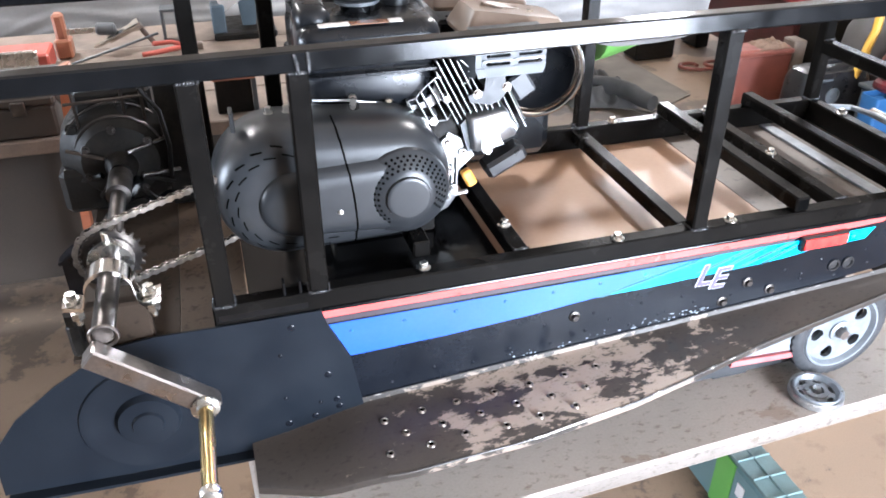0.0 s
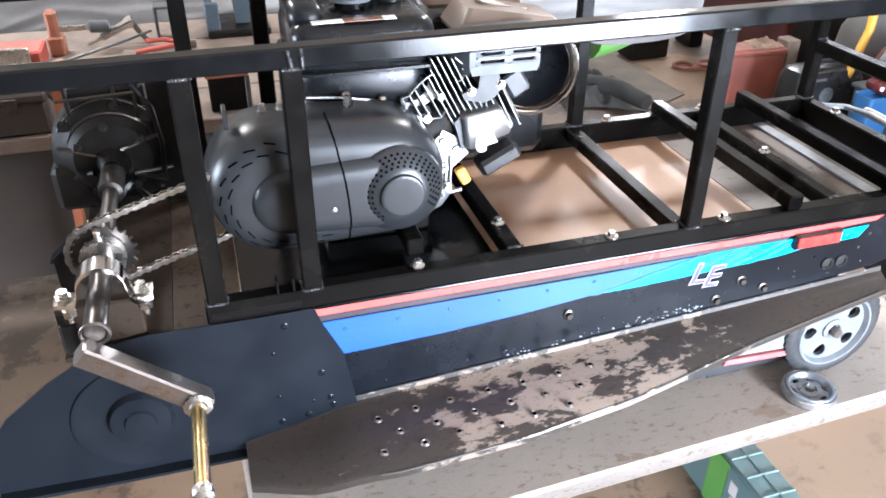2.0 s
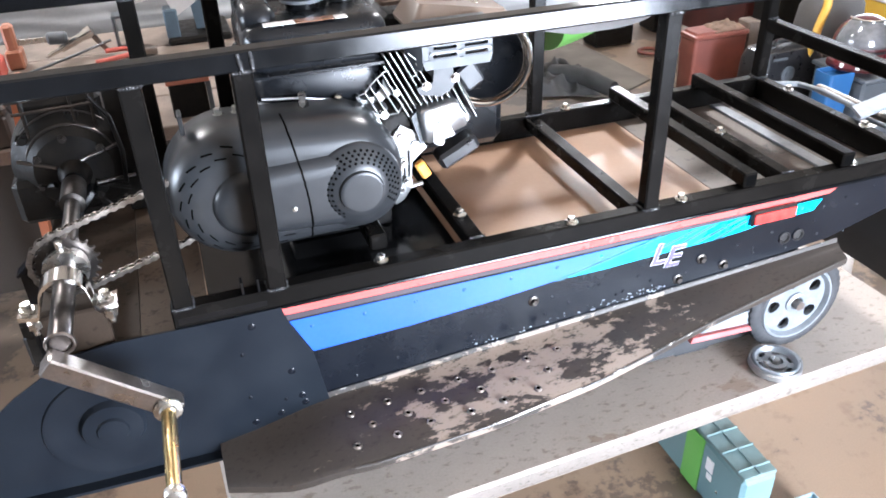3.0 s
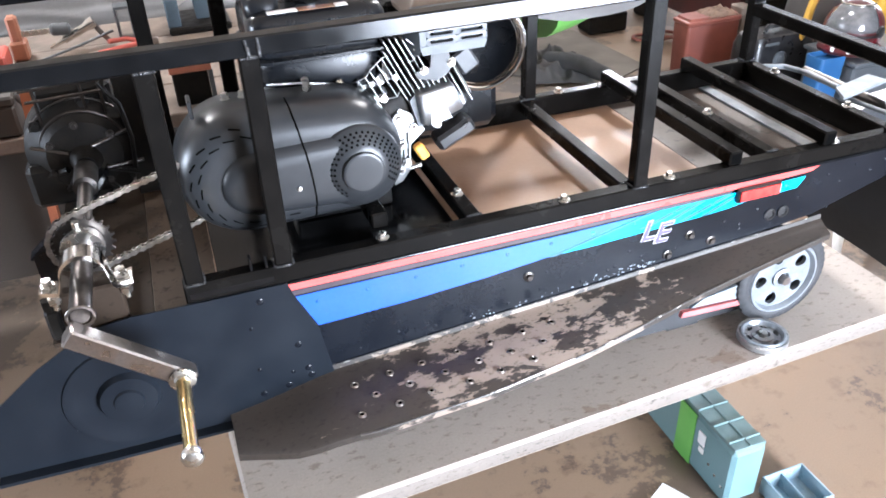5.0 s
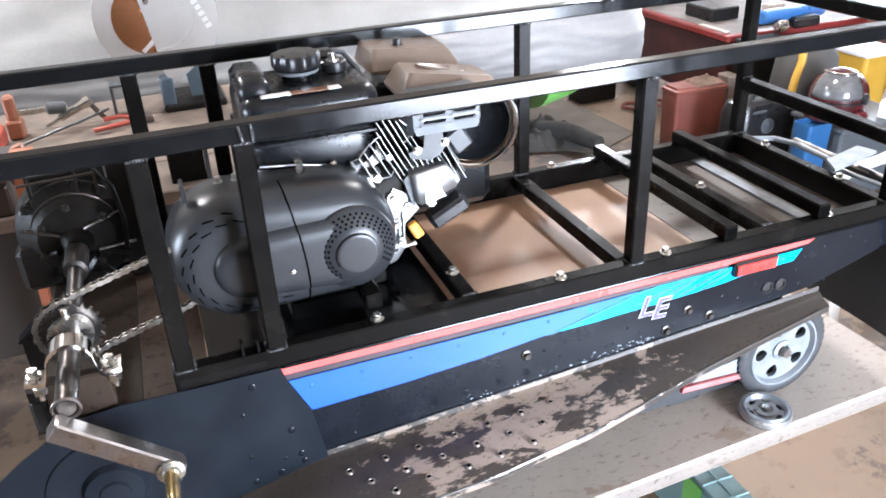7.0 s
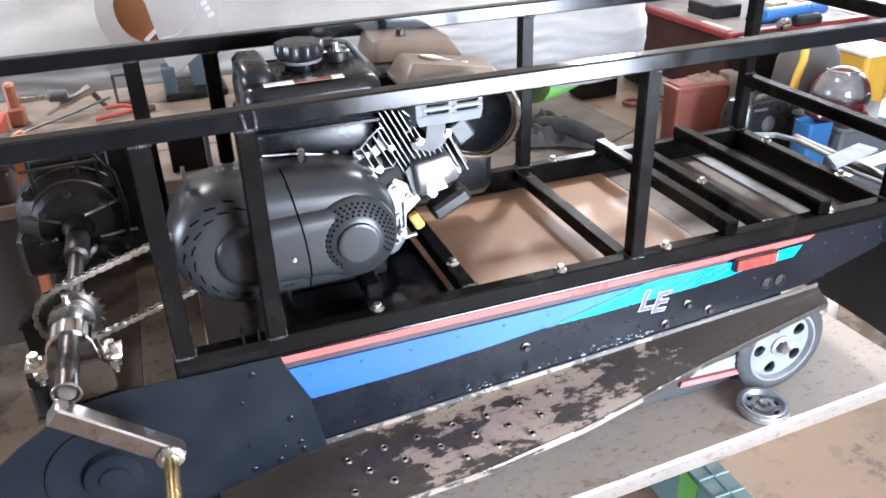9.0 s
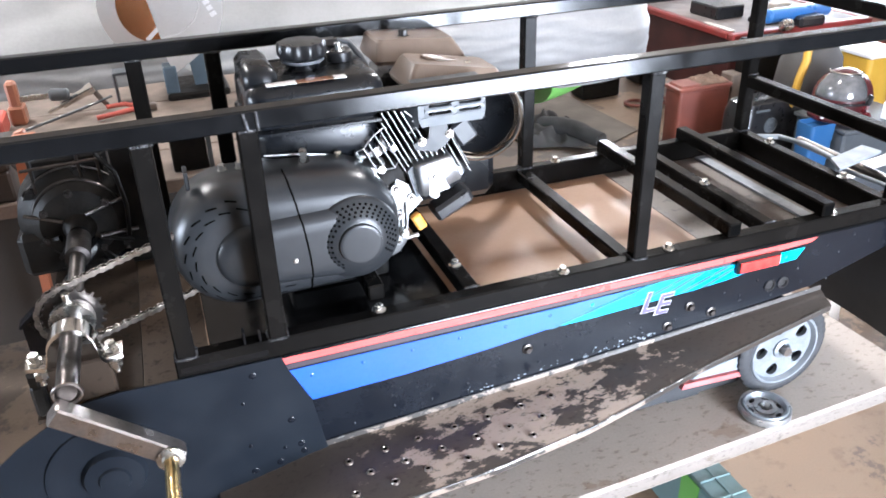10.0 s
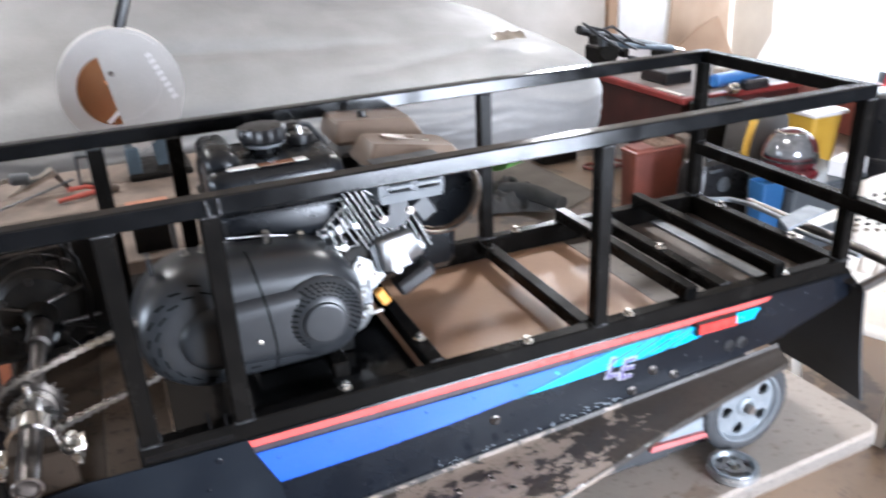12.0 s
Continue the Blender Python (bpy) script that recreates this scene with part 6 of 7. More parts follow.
part("lid", G().box((-0.805, 0.926, BZ + 0.076), (-0.331, 1.164, BZ + 0.098), 0.006), M_DARKBOX, tc)
part("latch", G().box((-0.42, 0.918, BZ + 0.058), (-0.39, 0.926, BZ + 0.090), 0.002), M_DARKSTEEL, tc, "dull steel latch")
settle(tc)
rt = thing("red_tool_tray", (-0.42, 1.45, BZ), "red and grey tool tray on the bench", "tray")
part("tray", G().box((-0.56, 1.40, BZ), (-0.405, 1.52, BZ + 0.055), 0.006), M_TOOLRED, rt)
part("bar", G().box((-0.53, 1.385, BZ), (-0.43, 1.399, BZ + 0.070), 0.003), M_ZINC, rt)
settle(rt)

# ---- clutter behind the cart ----
tagged(new("orange_stake", mesh_of("orange_stake", G().loft([[(x - w, y - 0.02, z), (x + w, y - 0.02, z), (x + w, y + 0.02, z), (x - w, y + 0.02, z)] for x, y, z, w in ((-0.36, 0.872, 0.0, 0.012), (-0.310, 0.872, 0.86, 0.009), (-0.292, 0.872, 0.97, 0.016), (-0.279, 0.872, 1.05, 0.023), (-0.277, 0.872, 1.10, 0.023))]), M_ORANGEDULL)), "dull orange plastic stake leaning against the bench", "stake")
M_MAT = paint("grey_brown_mat", (0.125, 0.105, 0.085), (0.095, 0.082, 0.068), 0.85, 0, 6, 0.2, 300)
tagged(new("floor_mat", mesh_of("floor_mat", G().prism([(2.60, 3.69), (2.66, 2.90), (2.30, 2.72), (1.88, 3.1), (2.1, 3.75)], 2, 0, 0.012), M_MAT)), "flat grey-brown mat lying on the floor", "mat")
M_CLOTH = paint("dark_grey_cloth", (0.060, 0.057, 0.056), (0.085, 0.080, 0.078), 0.9, 0, 8, 0.3, 200)
jacket = thing("work_jacket", (2.15, 3.0, 0.012), "crumpled dark grey work jacket on the mat", "jacket")
rows = []
for i in range(49):
    row = []
    for j in range(37):
        u, v = i / 48 - 0.5, j / 36 - 0.5
        edge = max(0.0, 1 - (2 * u) ** 4) * max(0.0, 1 - (2 * v) ** 4)
        h = edge * (0.03 + 0.11 * abs(noise.noise(Vector((u * 2.6, v * 3.0, 1.5)))) + 0.035 * (1 - abs(noise.noise(Vector((u * 5, v * 4 + u * 3, 4)))) * 3))
        row.append((2.13 + 0.36 * u + 0.1 * v, 3.05 + 0.42 * v - 0.12 * u, 0.014 + max(0.0, h)))
    rows.append(row)
part("body", G().grid(rows), M_CLOTH, jacket, "", 70)
rings = []
for k in range(15):
    t = k / 14
    x, y, z = 2.10 + 0.20 * t + 0.02 * math.sin(5 * t), 3.06 - 0.38 * t, 0.075 + 0.02 * math.sin(3 * t)
    rings.append([(x + (0.055 - 0.015 * t) * (1 + 0.16 * noise.noise(Vector((k * 0.6, i, 3)))) * math.cos(2 * math.pi * i / 16), y + 0.012 * math.cos(2 * math.pi * i / 16), z + (0.055 - 0.012 * t) * (1 + 0.2 * noise.noise(Vector((k * 0.7, i * 0.6, 8)))) * math.sin(2 * math.pi * i / 16)) for i in range(16)])
part("sleeve", G().loft(rings), paint("grey_sleeve_cloth", (0.075, 0.073, 0.072), (0.055, 0.054, 0.053), 0.9, 0, 8, 0.3, 200), jacket, "lighter grey sleeve", 60)
settle(jacket)
# plain dark block added near the trailer, what it depicts is unknown
tagged(new("tool_case", mesh_of("tool_case", G().box((2.66, 3.56, 0.0), (2.94, 3.74, 0.13), 0.012).box((2.74, 3.63, 0.13), (2.86, 3.66, 0.15), 0.006), M_GREASE)), "small black block with a raised ridge on the floor", "case")

M_DKRED = paint("dark_red_steel", (0.22, 0.024, 0.02), (0.15, 0.02, 0.018), 0.45, 0, 6, 0.05, 100)
tr = thing("red_trailer", (3.3, 3.0, 0), "red steel garden trailer piled with tools and boxes", "trailer")
# bed in a darker red than the rim, shade below it painted in
part("bed", G().box((3.05, 2.64, 0.20), (3.95, 3.60, 0.56), 0.01), paint("shaded_red_bed", (0.075, 0.013, 0.011), (0.035, 0.012, 0.011), 0.55, 0, 4, 0.1), tr)
for lo, hi in (((3.01, 2.59, 0.565), (4.00, 2.64, 0.605)), ((3.01, 3.59, 0.565), (4.00, 3.64, 0.605)), ((3.01, 2.64, 0.565), (3.06, 3.59, 0.605)), ((3.95, 2.64, 0.565), (4.00, 3.59, 0.605))):
    part("rim", G().box(lo, hi, 0.008), M_DKRED, tr, "dull red folded rim")
part("load_sheet", G().box((3.06, 2.64, 0.56), (3.95, 3.59, 0.60), 0.012), paint("dusty_grey_sheet", (0.20, 0.17, 0.155), (0.12, 0.105, 0.10), 0.7, 0, 5, 0.3), tr, "dusty grey sheet over the load")
for x in (3.22, 3.72):
    part("wheel", G().lathe((x, 2.565, 0.16), (0, 1, 0), [(0, 0.08), (0.0, 0.15), (0.012, 0.16), (0.058, 0.16), (0.07, 0.15), (0.07, 0.08)], 28), M_RUBBER, tr)
settle(tr)
M_SAW_PALE = paint("pale_card", (0.55, 0.50, 0.44), (0.46, 0.42, 0.37), 0.6, 0, 10, 0.03)
M_BLUEPL = paint("blue_plastic", (0.03, 0.13, 0.38), (0.04, 0.16, 0.42), 0.35, 0, 8, 0.03)
bt = thing("blue_power_tool", (3.43, 2.61, 0.60), "blue and white power tool lying in the trailer", "tool")
part("body", G().cyl((3.24, 2.62, 0.675), (3.74, 2.70, 0.66), 0.040, 18, 0.012), M_BLUEPL, bt)
part("guard", G().cyl((3.30, 2.56, 0.632), (3.37, 2.56, 0.632), 0.032, 14, 0.008), M_ZINC, bt)
part("grip", G().box((3.44, 2.56, 0.600), (3.62, 2.66, 0.66), 0.015), M_BLACKPL, bt)
settle(bt)
for kind, x0, x1, y0, y1, z1, mat, lab in (("carton", 3.56, 3.84, 2.80, 2.92, 0.625, M_WHITE, "flat white carton in the trailer"), ("tool_bag", 3.16, 3.36, 2.94, 3.20, 0.675, M_BLACKPL, "black tool bag in the trailer"), ("tool_tray", 3.30, 3.58, 2.72, 2.84, 0.630, M_GREASE, "low black tool tray in the trailer"), ("booklet", 3.62, 3.74, 2.98, 3.06, 0.645, M_SAW_PALE, "pale printed box in the trailer")):
    tagged(new(kind, mesh_of(kind, G().box((x0, y0, 0.60), (x1, y1, z1), 0.008), mat)), lab, "box")
tagged(new("steel_rule", mesh_of("steel_rule", G().box((3.04, 2.66, 0.605), (3.075, 2.90, 0.612), 0.001), M_SAW_PALE)), "short pale strip lying on the trailer rim", "strip")

M_CANRED = paint("faded_red_plastic", (0.22, 0.065, 0.045), (0.16, 0.05, 0.038), 0.5, 0, 8, 0.06)
can = thing("fuel_can", (2.76, 2.49, 0), "faded red plastic fuel container with rags on top", "container")
part("body", G().loft([[(x, y, z) for x, y in rounded(2.58 + d, 2.42 + d, 2.905 - d, 2.56 - d, 0.018, 4)] for z, d in ((0, 0.014), (0.012, 0.006), (0.34, 0.0), (0.375, 0.0), (0.390, 0.005), (0.412, 0.012))]), M_CANRED, can)
part("ledge", G().loft([[(x, y, z) for x, y in rounded(2.573 + d, 2.413 + d, 2.912 - d, 2.567 - d, 0.020, 4)] for z, d in ((0.378, 0.004), (0.382, 0), (0.396, 0), (0.400, 0.006))]), M_CANRED, can)
rows = []
for i in range(25):
    rows.append([(2.700 + 0.0080 * i, 2.425 + 0.0058 * j, 0.406 + max(0.0, 1 - (i / 12 - 1) ** 4) * max(0.0, 1 - (j / 12 - 1) ** 4) * (0.015 + 0.040 * abs(noise.noise(Vector((i * 0.22, j * 0.25, 4.0)))))) for j in range(25)])
rag = part("rag", G().grid(rows), paint("tan_rag", (0.20, 0.125, 0.085), (0.11, 0.075, 0.055), 0.85, 0, 20, 0.3), can, "crumpled brown rag", 60)
rag.modifiers.new("thickness", "SOLIDIFY").thickness = 0.004
settle(can)
tagged(new("wood_block", mesh_of("wood_block", G().box((2.92, 2.44, 0), (2.995, 2.54, 0.43), 0.006), M_WOOD)), "upright brown wooden block beside the fuel can", "block")
tagged(new("air_hose", mesh_of("air_hose", G().tube([(2.88 + 0.10 * math.cos(0.55 * k) + 0.012 * k, 3.34 + 0.07 * math.sin(0.55 * k) - 0.006 * k, 0.012 + 0.0018 * k) for k in range(22)], 0.011, 8), M_CANRED)), "faded red hose lying loose on the floor", "hose")

hs = thing("grey_crate", (3.05, 1.85, 0), "grey plastic crate under the helmet", "crate")
part("body", G().box((2.95, 1.66, 0), (3.40, 1.98, 0.35), 0.012), M_GUARD, hs)
part("lid", G().box((2.94, 1.65, 0.345), (3.41, 1.99, 0.365), 0.006), M_GUARD, hs)
settle(hs)
helm = thing("helmet", (3.03, 1.80, 0.365), "dark red full-face helmet with a clear visor", "helmet")
M_HELM = paint("dark_red_helmet", (0.10, 0.012, 0.016), (0.04, 0.010, 0.011), 0.30, 0, 14, 0.05, 80, 0.08, 0.0)
M_VISOR = paint("smoky_visor", (0.20, 0.20, 0.21), (0.09, 0.092, 0.095), 0.14, 0.35, 9, 0.02, 60, 0.08, 0.4)
rings = []
for k in range(15):
    a = radians(-62 + 152 * k / 14)
    rr = 0.128 * math.cos(a)
    rings.append([(3.03 + max(0.002, rr) * 1.05 * math.cos(b), 1.80 + max(0.002, rr) * 1.0 * math.sin(b), 0.482 + 0.135 * math.sin(a)) for b in [2 * math.pi * i / 36 for i in range(36)]])
part("shell", G().loft(rings), M_HELM, helm, "", 60)
rows = []
for k in range(9):
    a = radians(4 + 52 * k / 8)
    rows.append([(3.03 + 0.1385 * math.cos(a) * math.cos(b), 1.80 + 0.132 * math.cos(a) * math.sin(b), 0.487 + 0.140 * math.sin(a)) for b in [radians(165 + 110 * i / 20) for i in range(21)]])
vis = part("visor", G().grid(rows), M_VISOR, helm, "clear grey visor", 60)
vis.modifiers.new("thickness", "SOLIDIFY").thickness = 0.003
part("visor_rim", G().tube([(3.03 + 0.1405 * math.cos(radians(56)) * math.cos(b), 1.80 + 0.134 * math.cos(radians(56)) * math.sin(b), 0.489 + 0.142 * math.sin(radians(56))) for b in [radians(150 + 140 * i / 24) for i in range(25)]], 0.0050, 8), M_CHROME, helm, "bright visor edge")
part("visor_pivot", G().lathe((3.03 + 0.128 * math.cos(radians(285)), 1.80 + 0.126 * math.sin(radians(285)), 0.492), (0.26, -0.97, 0), [(0, 0.028), (0.010, 0.026), (0.013, 0.012)], 20), M_BLACKPL, helm)
part("brow_trim", G().tube([(3.03 + 0.139 * math.cos(b), 1.80 + 0.134 * math.sin(b), 0.478) for b in [radians(160 + 130 * i / 20) for i in range(21)]], 0.006, 8), M_BLACKPL, helm)
part("chin_bar", G().tube([(3.03 + 0.135 * math.cos(b), 1.80 + 0.130 * math.sin(b), 0.415) for b in [radians(165 + 120 * i / 12) for i in range(13)]], 0.028, 10), M_HELM, helm)
for b in (200, 225, 250):
    b = radians(b)
    part("vent", G().box((3.03 + 0.160 * math.cos(b) - 0.008, 1.80 + 0.155 * math.sin(b) - 0.008, 0.408), (3.03 + 0.160 * math.cos(b) + 0.008, 1.80 + 0.155 * math.sin(b) + 0.008, 0.428), 0.003), M_WHITE, helm)
settle(helm)
cs = thing("black_case", (2.75, 2.1, 0), "black hard case with a round dial on its side", "case")
part("body", G().loft([[(x, y, z) for x, y in rounded(2.66 + d, 2.00 + d, 3.05 - d, 2.20 - d, 0.05, 5)] for z, d in ((0, 0.02), (0.02, 0.004), (0.20, 0.0), (0.36, 0.004), (0.41, 0.02), (0.425, 0.05))]), M_BLACKPL, cs)
part("dial", G().lathe((2.82, 2.00, 0.305), (0, -1, 0), [(0, 0.040), (0.004, 0.040), (0.004, 0.034), (0.0015, 0.033), (0.0015, 0.014), (0.005, 0.013)], 28), M_GUARD, cs)
part("print_bar", G().box((2.72, 1.996, 0.380), (2.80, 2.001, 0.392), 0.0005), M_GUARD, cs)
part("handle", G().tube([(2.74, 2.06, 0.40), (2.77, 2.06, 0.455), (2.92, 2.06, 0.455), (2.96, 2.06, 0.40)], 0.012, 8), M_BLACKPL, cs)
settle(cs)
tagged(new("blue_bin", mesh_of("blue_bin", G().loft([[(x, y, z) for x, y in rounded(2.79 + d, 1.70 + d, 2.93 - d, 1.81 - d, 0.015, 4)] for z, d in ((0, 0.015), (0.38, 0.0), (0.395, 0.0), (0.395, 0.006), (0.37, 0.008))]), paint("dull_blue_plastic", (0.02, 0.085, 0.22), (0.025, 0.10, 0.25), 0.45, 0, 8, 0.03))), "small dull blue plastic bin on the floor", "bin")
M_YEL = paint("mustard_yellow_plastic", (0.50, 0.29, 0.035), (0.56, 0.34, 0.05), 0.4, 0, 8, 0.04)
yb = thing("yellow_tote", (3.55, 2.2, 0), "yellow plastic tote with a pale lid", "tote")
part("body", G().loft([[(x, y, z) for x, y in rounded(3.50 + d, 2.10 + d, 3.72 - d, 2.42 - d, 0.03, 4)] for z, d in ((0, 0.03), (0.52, 0.0), (0.53, 0.0))]), M_YEL, yb)
part("lid", G().box((3.485, 2.085, 0.53), (3.735, 2.435, 0.555), 0.010), M_WHITE, yb, "pale lid")
settle(yb)
bag = thing("black_duffel", (3.20, 2.18, 0), "large round black bag with a yellow strap", "bag")
part("body", G().loft([[(3.20 + 0.19 * k * math.cos(b), 2.20 + 0.12 * k * math.sin(b), z) for b in [2 * math.pi * i / 28 for i in range(28)]] for z, k in ((0, 0.8), (0.05, 1.0), (0.40, 1.05), (0.55, 0.95), (0.64, 0.6), (0.66, 0.2))]), M_CLOTH, bag, "", 60)
part("strap", G().tube([(2.990, 2.02, 0.67), (2.992, 2.02, 0.60), (2.968, 2.02, 0.52), (2.955, 2.02, 0.44), (2.940, 2.03, 0.36)], 0.020, 8), M_YEL, bag, "yellow webbing strap")
settle(bag)
tb = thing("dark_tool_cart", (3.15, 2.48, 0), "dark steel cart behind the crate", "cart")
part("body", G().box((3.02, 2.40, 0.05), (3.30, 2.56, 0.60), 0.01), M_GREASE, tb)
for x, y in ((3.04, 2.43), (3.26, 2.43), (3.04, 2.53), (3.26, 2.53)):
    part("castor", G().cyl((x, y - 0.012, 0.027), (x, y + 0.012, 0.027), 0.027, 14, 0.004), M_RUBBER, tb)
settle(tb)
pk = thing("small_carton", (3.30, 1.70, 0.365), "small printed white carton on the crate", "carton")
part("body", G().box((3.24, 1.64, 0.365), (3.40, 1.76, 0.445), 0.003, Matrix.Rotation(0.3, 3, "Z")), M_WHITE, pk)
part("print_bar", G().box((3.27, 1.6305, 0.385), (3.37, 1.6395, 0.425), 0.001, Matrix.Rotation(0.3, 3, "Z")), M_CANRED, pk)
settle(pk)
sp = thing("waste_bin", (3.72, 1.82, 0), "tall round black waste bin beside the chair", "bin")
part("barrel", G().lathe((3.72, 1.82, 0), (0, 0, 1), [(0, 0.105), (0.02, 0.115), (0.64, 0.130), (0.65, 0.136), (0.69, 0.136), (0.70, 0.12)], 32), M_BLACKPL, sp)
part("hoop", G().lathe((3.72, 1.82, 0.35), (0, 0, 1), [(0, 0.124), (0.005, 0.128), (0.02, 0.128), (0.025, 0.124)], 32, False), M_BLACKPL, sp)
settle(sp)
tagged(new("glass_jar", mesh_of("glass_jar", G().lathe((3.75, 1.80, 0.70), (0, 0, 1), [(0, 0.085), (0.01, 0.085), (0.09, 0.045), (0.11, 0.035), (0.115, 0.02)], 22), M_LIGHTSTEEL)), "dull metal jar on top of the waste bin", "jar")
rm = thing("red_snow_blower", (4.6, 1.9, 0), "red machine housing standing near the door", "machine")
M_BRRED = paint("bright_red_enamel", (0.62, 0.04, 0.05), (0.52, 0.03, 0.04), 0.35, 0, 5, 0.03)
part("housing", G().prism([(4.22, 0.10), (4.56, 0.10), (4.56, 0.46), (4.46, 0.68), (4.32, 0.68)], 1, 2.0, 2.35), M_BRRED, rm)
part("skid", G().box((4.18, 1.98, 0), (4.60, 2.37, 0.10), 0.01), M_GREASE, rm)
settle(rm)
gb = thing("grey_cabinet", (4.5, 1.2, 0), "plain grey metal cabinet near the door", "cabinet")
part("body", G().box((3.72, 1.25, 0.03), (4.30, 1.62, 0.56), 0.008), M_GUARD, gb)
part("top", G().box((3.70, 1.23, 0.56), (4.32, 1.64, 0.585), 0.006), M_RIM, gb)
part("plinth", G().box((3.74, 1.27, 0), (4.28, 1.60, 0.03), 0.002), M_BLACKPL, gb)
settle(gb)
# leaning panels and dark bike parts at the back
M_CARD = paint("brown_cardboard", (0.36, 0.23, 0.14), (0.30, 0.19, 0.12), 0.75, 0, 5, 0.08)
tagged(new("cardboard_panel", mesh_of("cardboard_panel", G().prism([(4.56, 0.0), (5.22, 0.0), (5.22, 0.29), (5.00, 0.68), (4.78, 0.60), (4.53, 0.43)], 1, 4.60, 4.62), M_CARD)), "torn brown cardboard panel leaning upright", "cardboard")
tagged(new("cardboard_panel", mesh_of("cardboard_panel", G().prism([(4.60, 0.0), (5.30, 0.0), (5.26, 1.30), (4.66, 1.35)], 1, 4.78, 4.80), paint("pale_cardboard", (0.40, 0.28, 0.19), (0.35, 0.24, 0.16), 0.75, 0, 5, 0.08))), "pale brown cardboard panel behind the torn one", "cardboard")
tagged(new("cardboard_panel", mesh_of("cardboard_panel", G().prism([(5.50, 0.0), (6.00, 0.0), (6.24, 0.34), (6.18, 1.10), (5.50, 1.10)], 1, 5.20, 5.22), paint("cream_cardboard", (0.62, 0.54, 0.44), (0.56, 0.48, 0.39), 0.75, 0, 5, 0.08))), "cream cardboard panel beside the open door", "cardboard")
tagged(new("white_board", mesh_of("white_board", G().box((4.07, 4.75, 0), (4.55, 4.79, 1.5), 0.004), M_WHITE)), "white sheet board standing against the clutter", "board")
tagged(new("wood_post", mesh_of("wood_post", G().box((3.96, 4.74, 0), (4.05, 4.80, 1.6), 0.004), M_CARD)), "brown wooden post beside the white board", "post")
rt2 = thing("red_toolbox", (5.0, 3.3, 0), "long faded red toolbox on the floor by the door", "toolbox")
part("body", G().box((4.90, 2.98, 0), (5.20, 3.64, 0.26), 0.012), M_CANRED, rt2)
part("lid", G().prism([(4.89, 0.26), (5.21, 0.26), (5.15, 0.36), (4.95, 0.36)], 1, 2.97, 3.65), M_CANRED, rt2)
settle(rt2)
tagged(new("blue_drum", mesh_of("blue_drum", G().lathe((5.35, 3.05, 0), (0, 0, 1), [(0, 0.13), (0.02, 0.14), (0.20, 0.14), (0.21, 0.146), (0.22, 0.14), (0.40, 0.14), (0.42, 0.13)], 32), M_BLUEGREY)), "dull blue-grey drum standing by the door", "drum")
bk = thing("black_bicycle_parts", (3.34, 3.9, 0), "black machine with bars and cables behind the trailer", "machine")
part("frame", G().tube([(3.02, 3.72, 0.86), (3.22, 3.76, 0.80), (3.50, 3.80, 0.72), (3.92, 3.86, 0.62)], 0.030, 10), M_BLACKPL, bk)
part("bar", G().tube([(3.30, 3.66, 0.74), (3.52, 3.70, 0.70), (3.86, 3.76, 0.64)], 0.020, 10), M_BLUEGREY, bk, "blue-grey tube with bright ends")
part("bar_end", G().cyl((3.86, 3.76, 0.64), (3.96, 3.78, 0.615), 0.014, 12, 0.003), M_CHROME, bk)
part("motor", G().lathe((3.20, 3.62, 0.70), (0.6, 0.8, 0), [(0, 0.05), (0.02, 0.075), (0.10, 0.075), (0.13, 0.045)], 24), M_GREASE, bk)
for k in range(5):
    x, z = 3.06 + 0.085 * k, 0.80 - 0.045 * k + 0.02 * (k % 2)
    part("clamp_block", G().box((x, 3.60 + 0.02 * (k % 3), z - 0.03), (x + 0.045, 3.66 + 0.02 * (k % 3), z + 0.03), 0.006), (M_GREASE, M_GUARD, M_BLACKPL)[k % 3], bk)
for k in range(3):
    part("cable", G().tube([(2.98 + 0.05 * k, 3.60, 0.92 - 0.03 * k), (3.08 + 0.06 * k, 3.58, 0.84 + 0.02 * k), (3.22 + 0.08 * k, 3.60, 0.76), (3.36 + 0.07 * k, 3.62, 0.68 + 0.02 * k)], 0.009, 8), M_RUBBER, bk)
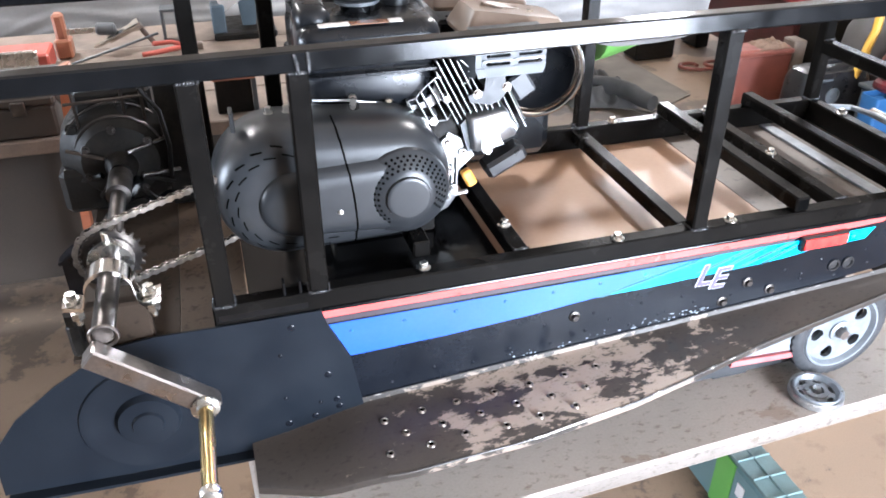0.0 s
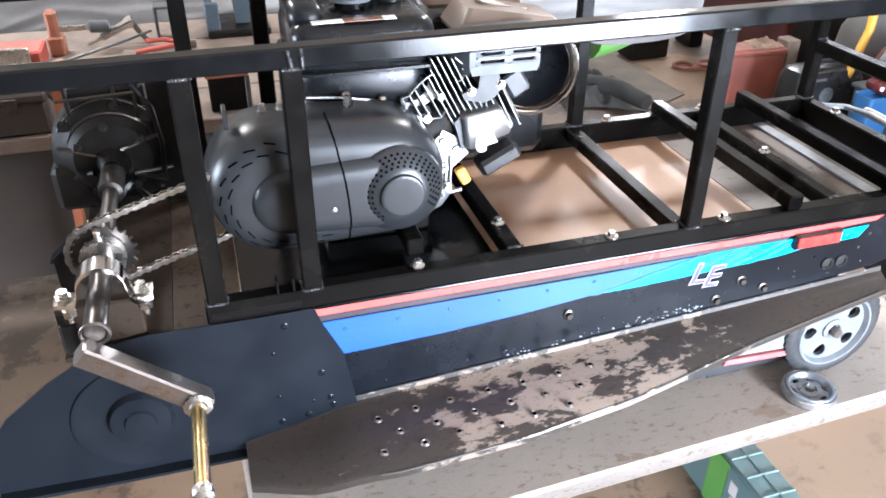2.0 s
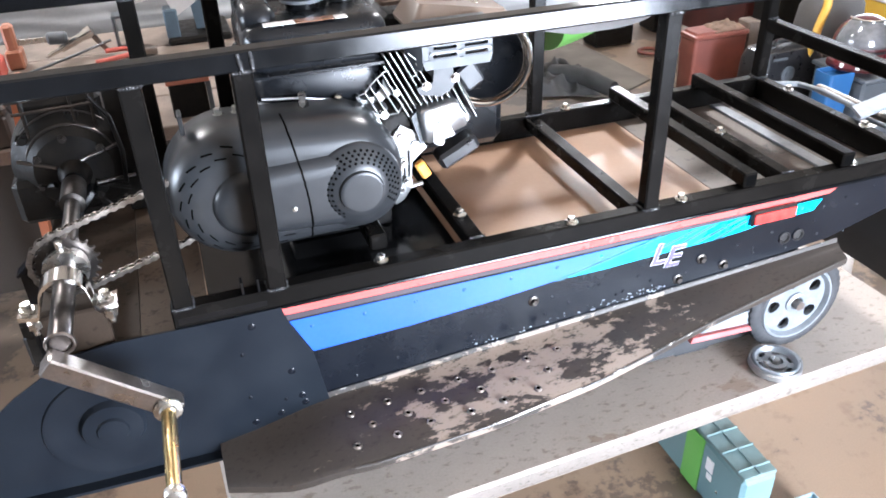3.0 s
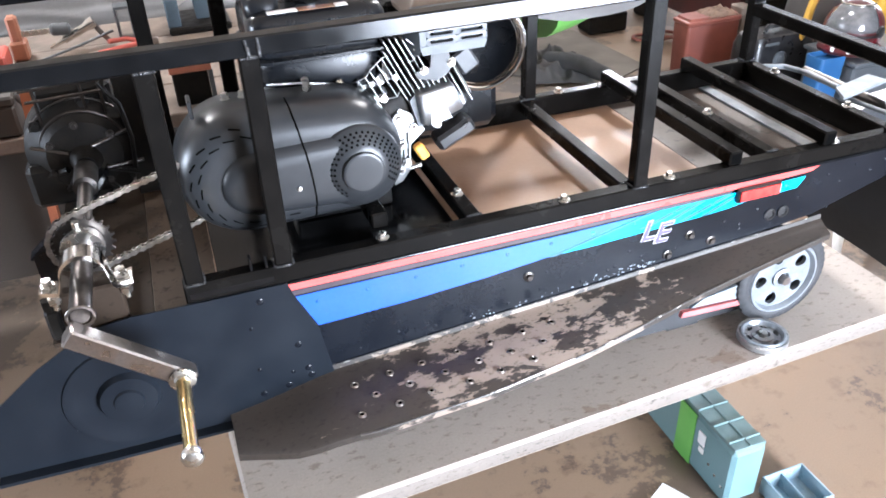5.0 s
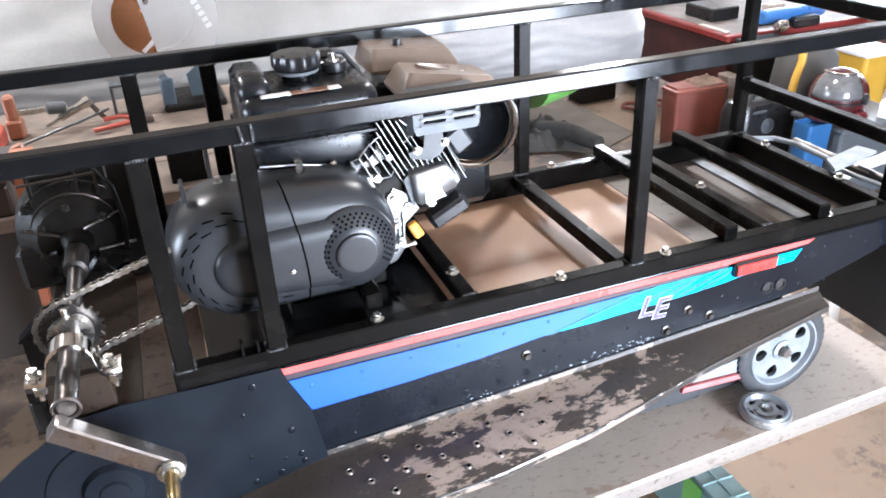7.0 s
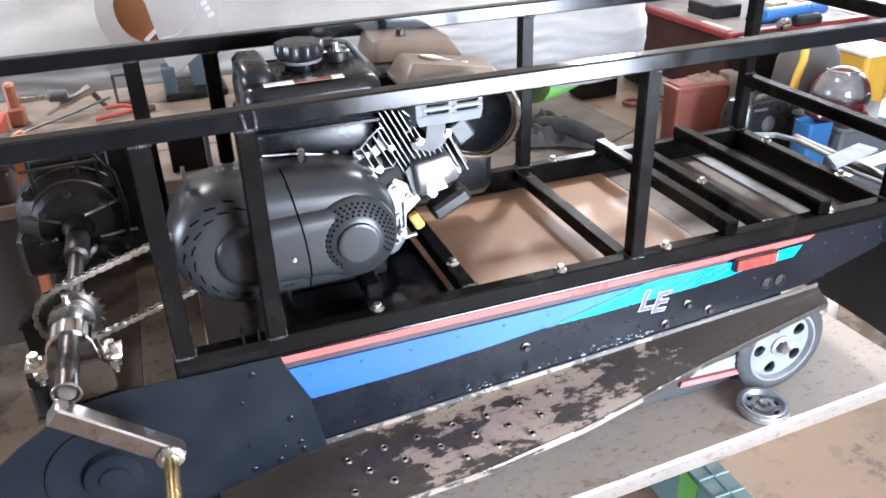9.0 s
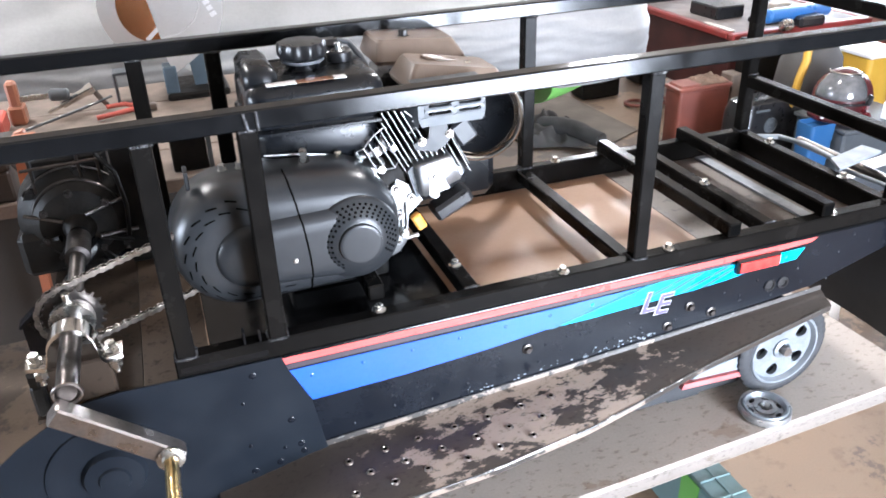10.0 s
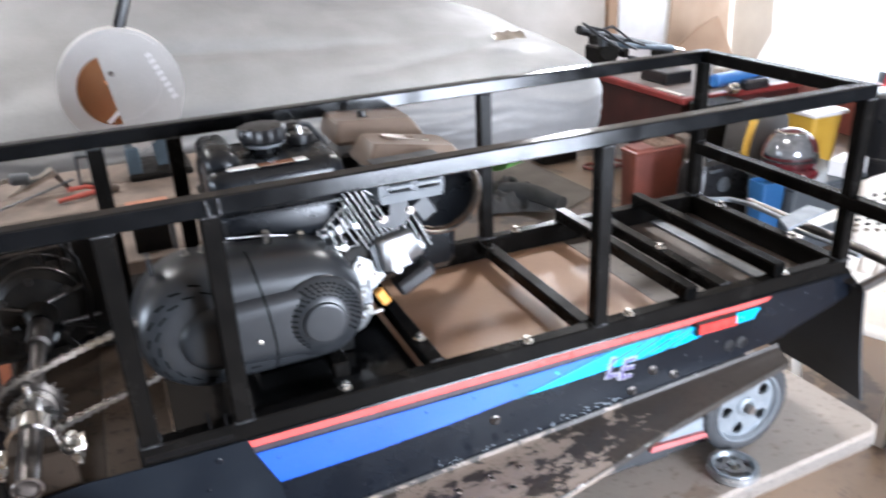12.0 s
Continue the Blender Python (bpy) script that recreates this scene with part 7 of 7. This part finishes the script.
part("stand", G().box((3.19, 3.70, 0), (3.29, 3.9, 0.72), 0.01), M_GREASE, bk)
part("stand", G().box((3.80, 3.8, 0), (3.90, 3.95, 0.62), 0.01), M_GREASE, bk)
settle(bk)
M_PAVE = paint("sunlit_pale_concrete", (0.70, 0.67, 0.63), (0.62, 0.60, 0.56), 0.8, 0, 2, 0.05)
structure("pavement", G().box((X1, -30, -0.1), (60, 60, -0.012), 0), M_PAVE, "pale sunlit concrete yard outside the door", "pavement")
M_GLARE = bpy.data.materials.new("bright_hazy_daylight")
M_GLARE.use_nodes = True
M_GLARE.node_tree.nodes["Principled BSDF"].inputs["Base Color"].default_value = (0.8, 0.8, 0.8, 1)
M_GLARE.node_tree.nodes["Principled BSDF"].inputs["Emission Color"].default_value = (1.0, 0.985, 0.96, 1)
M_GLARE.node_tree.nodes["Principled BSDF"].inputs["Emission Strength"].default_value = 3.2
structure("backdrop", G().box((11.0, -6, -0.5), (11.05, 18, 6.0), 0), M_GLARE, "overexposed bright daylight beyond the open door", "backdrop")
lampbox = thing("ceiling_light", (3.35, 4.5, ZC), "plain white shop light hanging under the ceiling", "light")
part("housing", G().box((3.05, 4.42, 2.56), (3.65, 4.58, 2.62), 0.006).box((3.10, 4.49, 2.62), (3.12, 4.51, ZC - 0.001), 0).box((3.58, 4.49, 2.62), (3.60, 4.51, ZC - 0.001), 0), M_WHITE, lampbox)
settle(lampbox)
bulb = thing("ceiling_light", (1.74, 1.47, ZC), "round white ceiling lamp under the boards", "light", "ceiling lamps")
part("base", G().lathe((1.74, 1.47, ZC - 0.002), (0, 0, -1), [(0, 0.09), (0.03, 0.085), (0.05, 0.06)], 28), M_WHITE, bulb)
part("reflector", G().lathe((1.74, 1.47, ZC - 0.045), (0, 0, -1), [(0, 0.05), (0.03, 0.12), (0.06, 0.15), (0.062, 0.145), (0.035, 0.115), (0.008, 0.05)], 32, False), M_WHITE, bulb)
settle(bulb)
# added housing above the bench fill lamp
copy_thing(bulb, Matrix.Translation((-0.95, 2.30, ZC)))
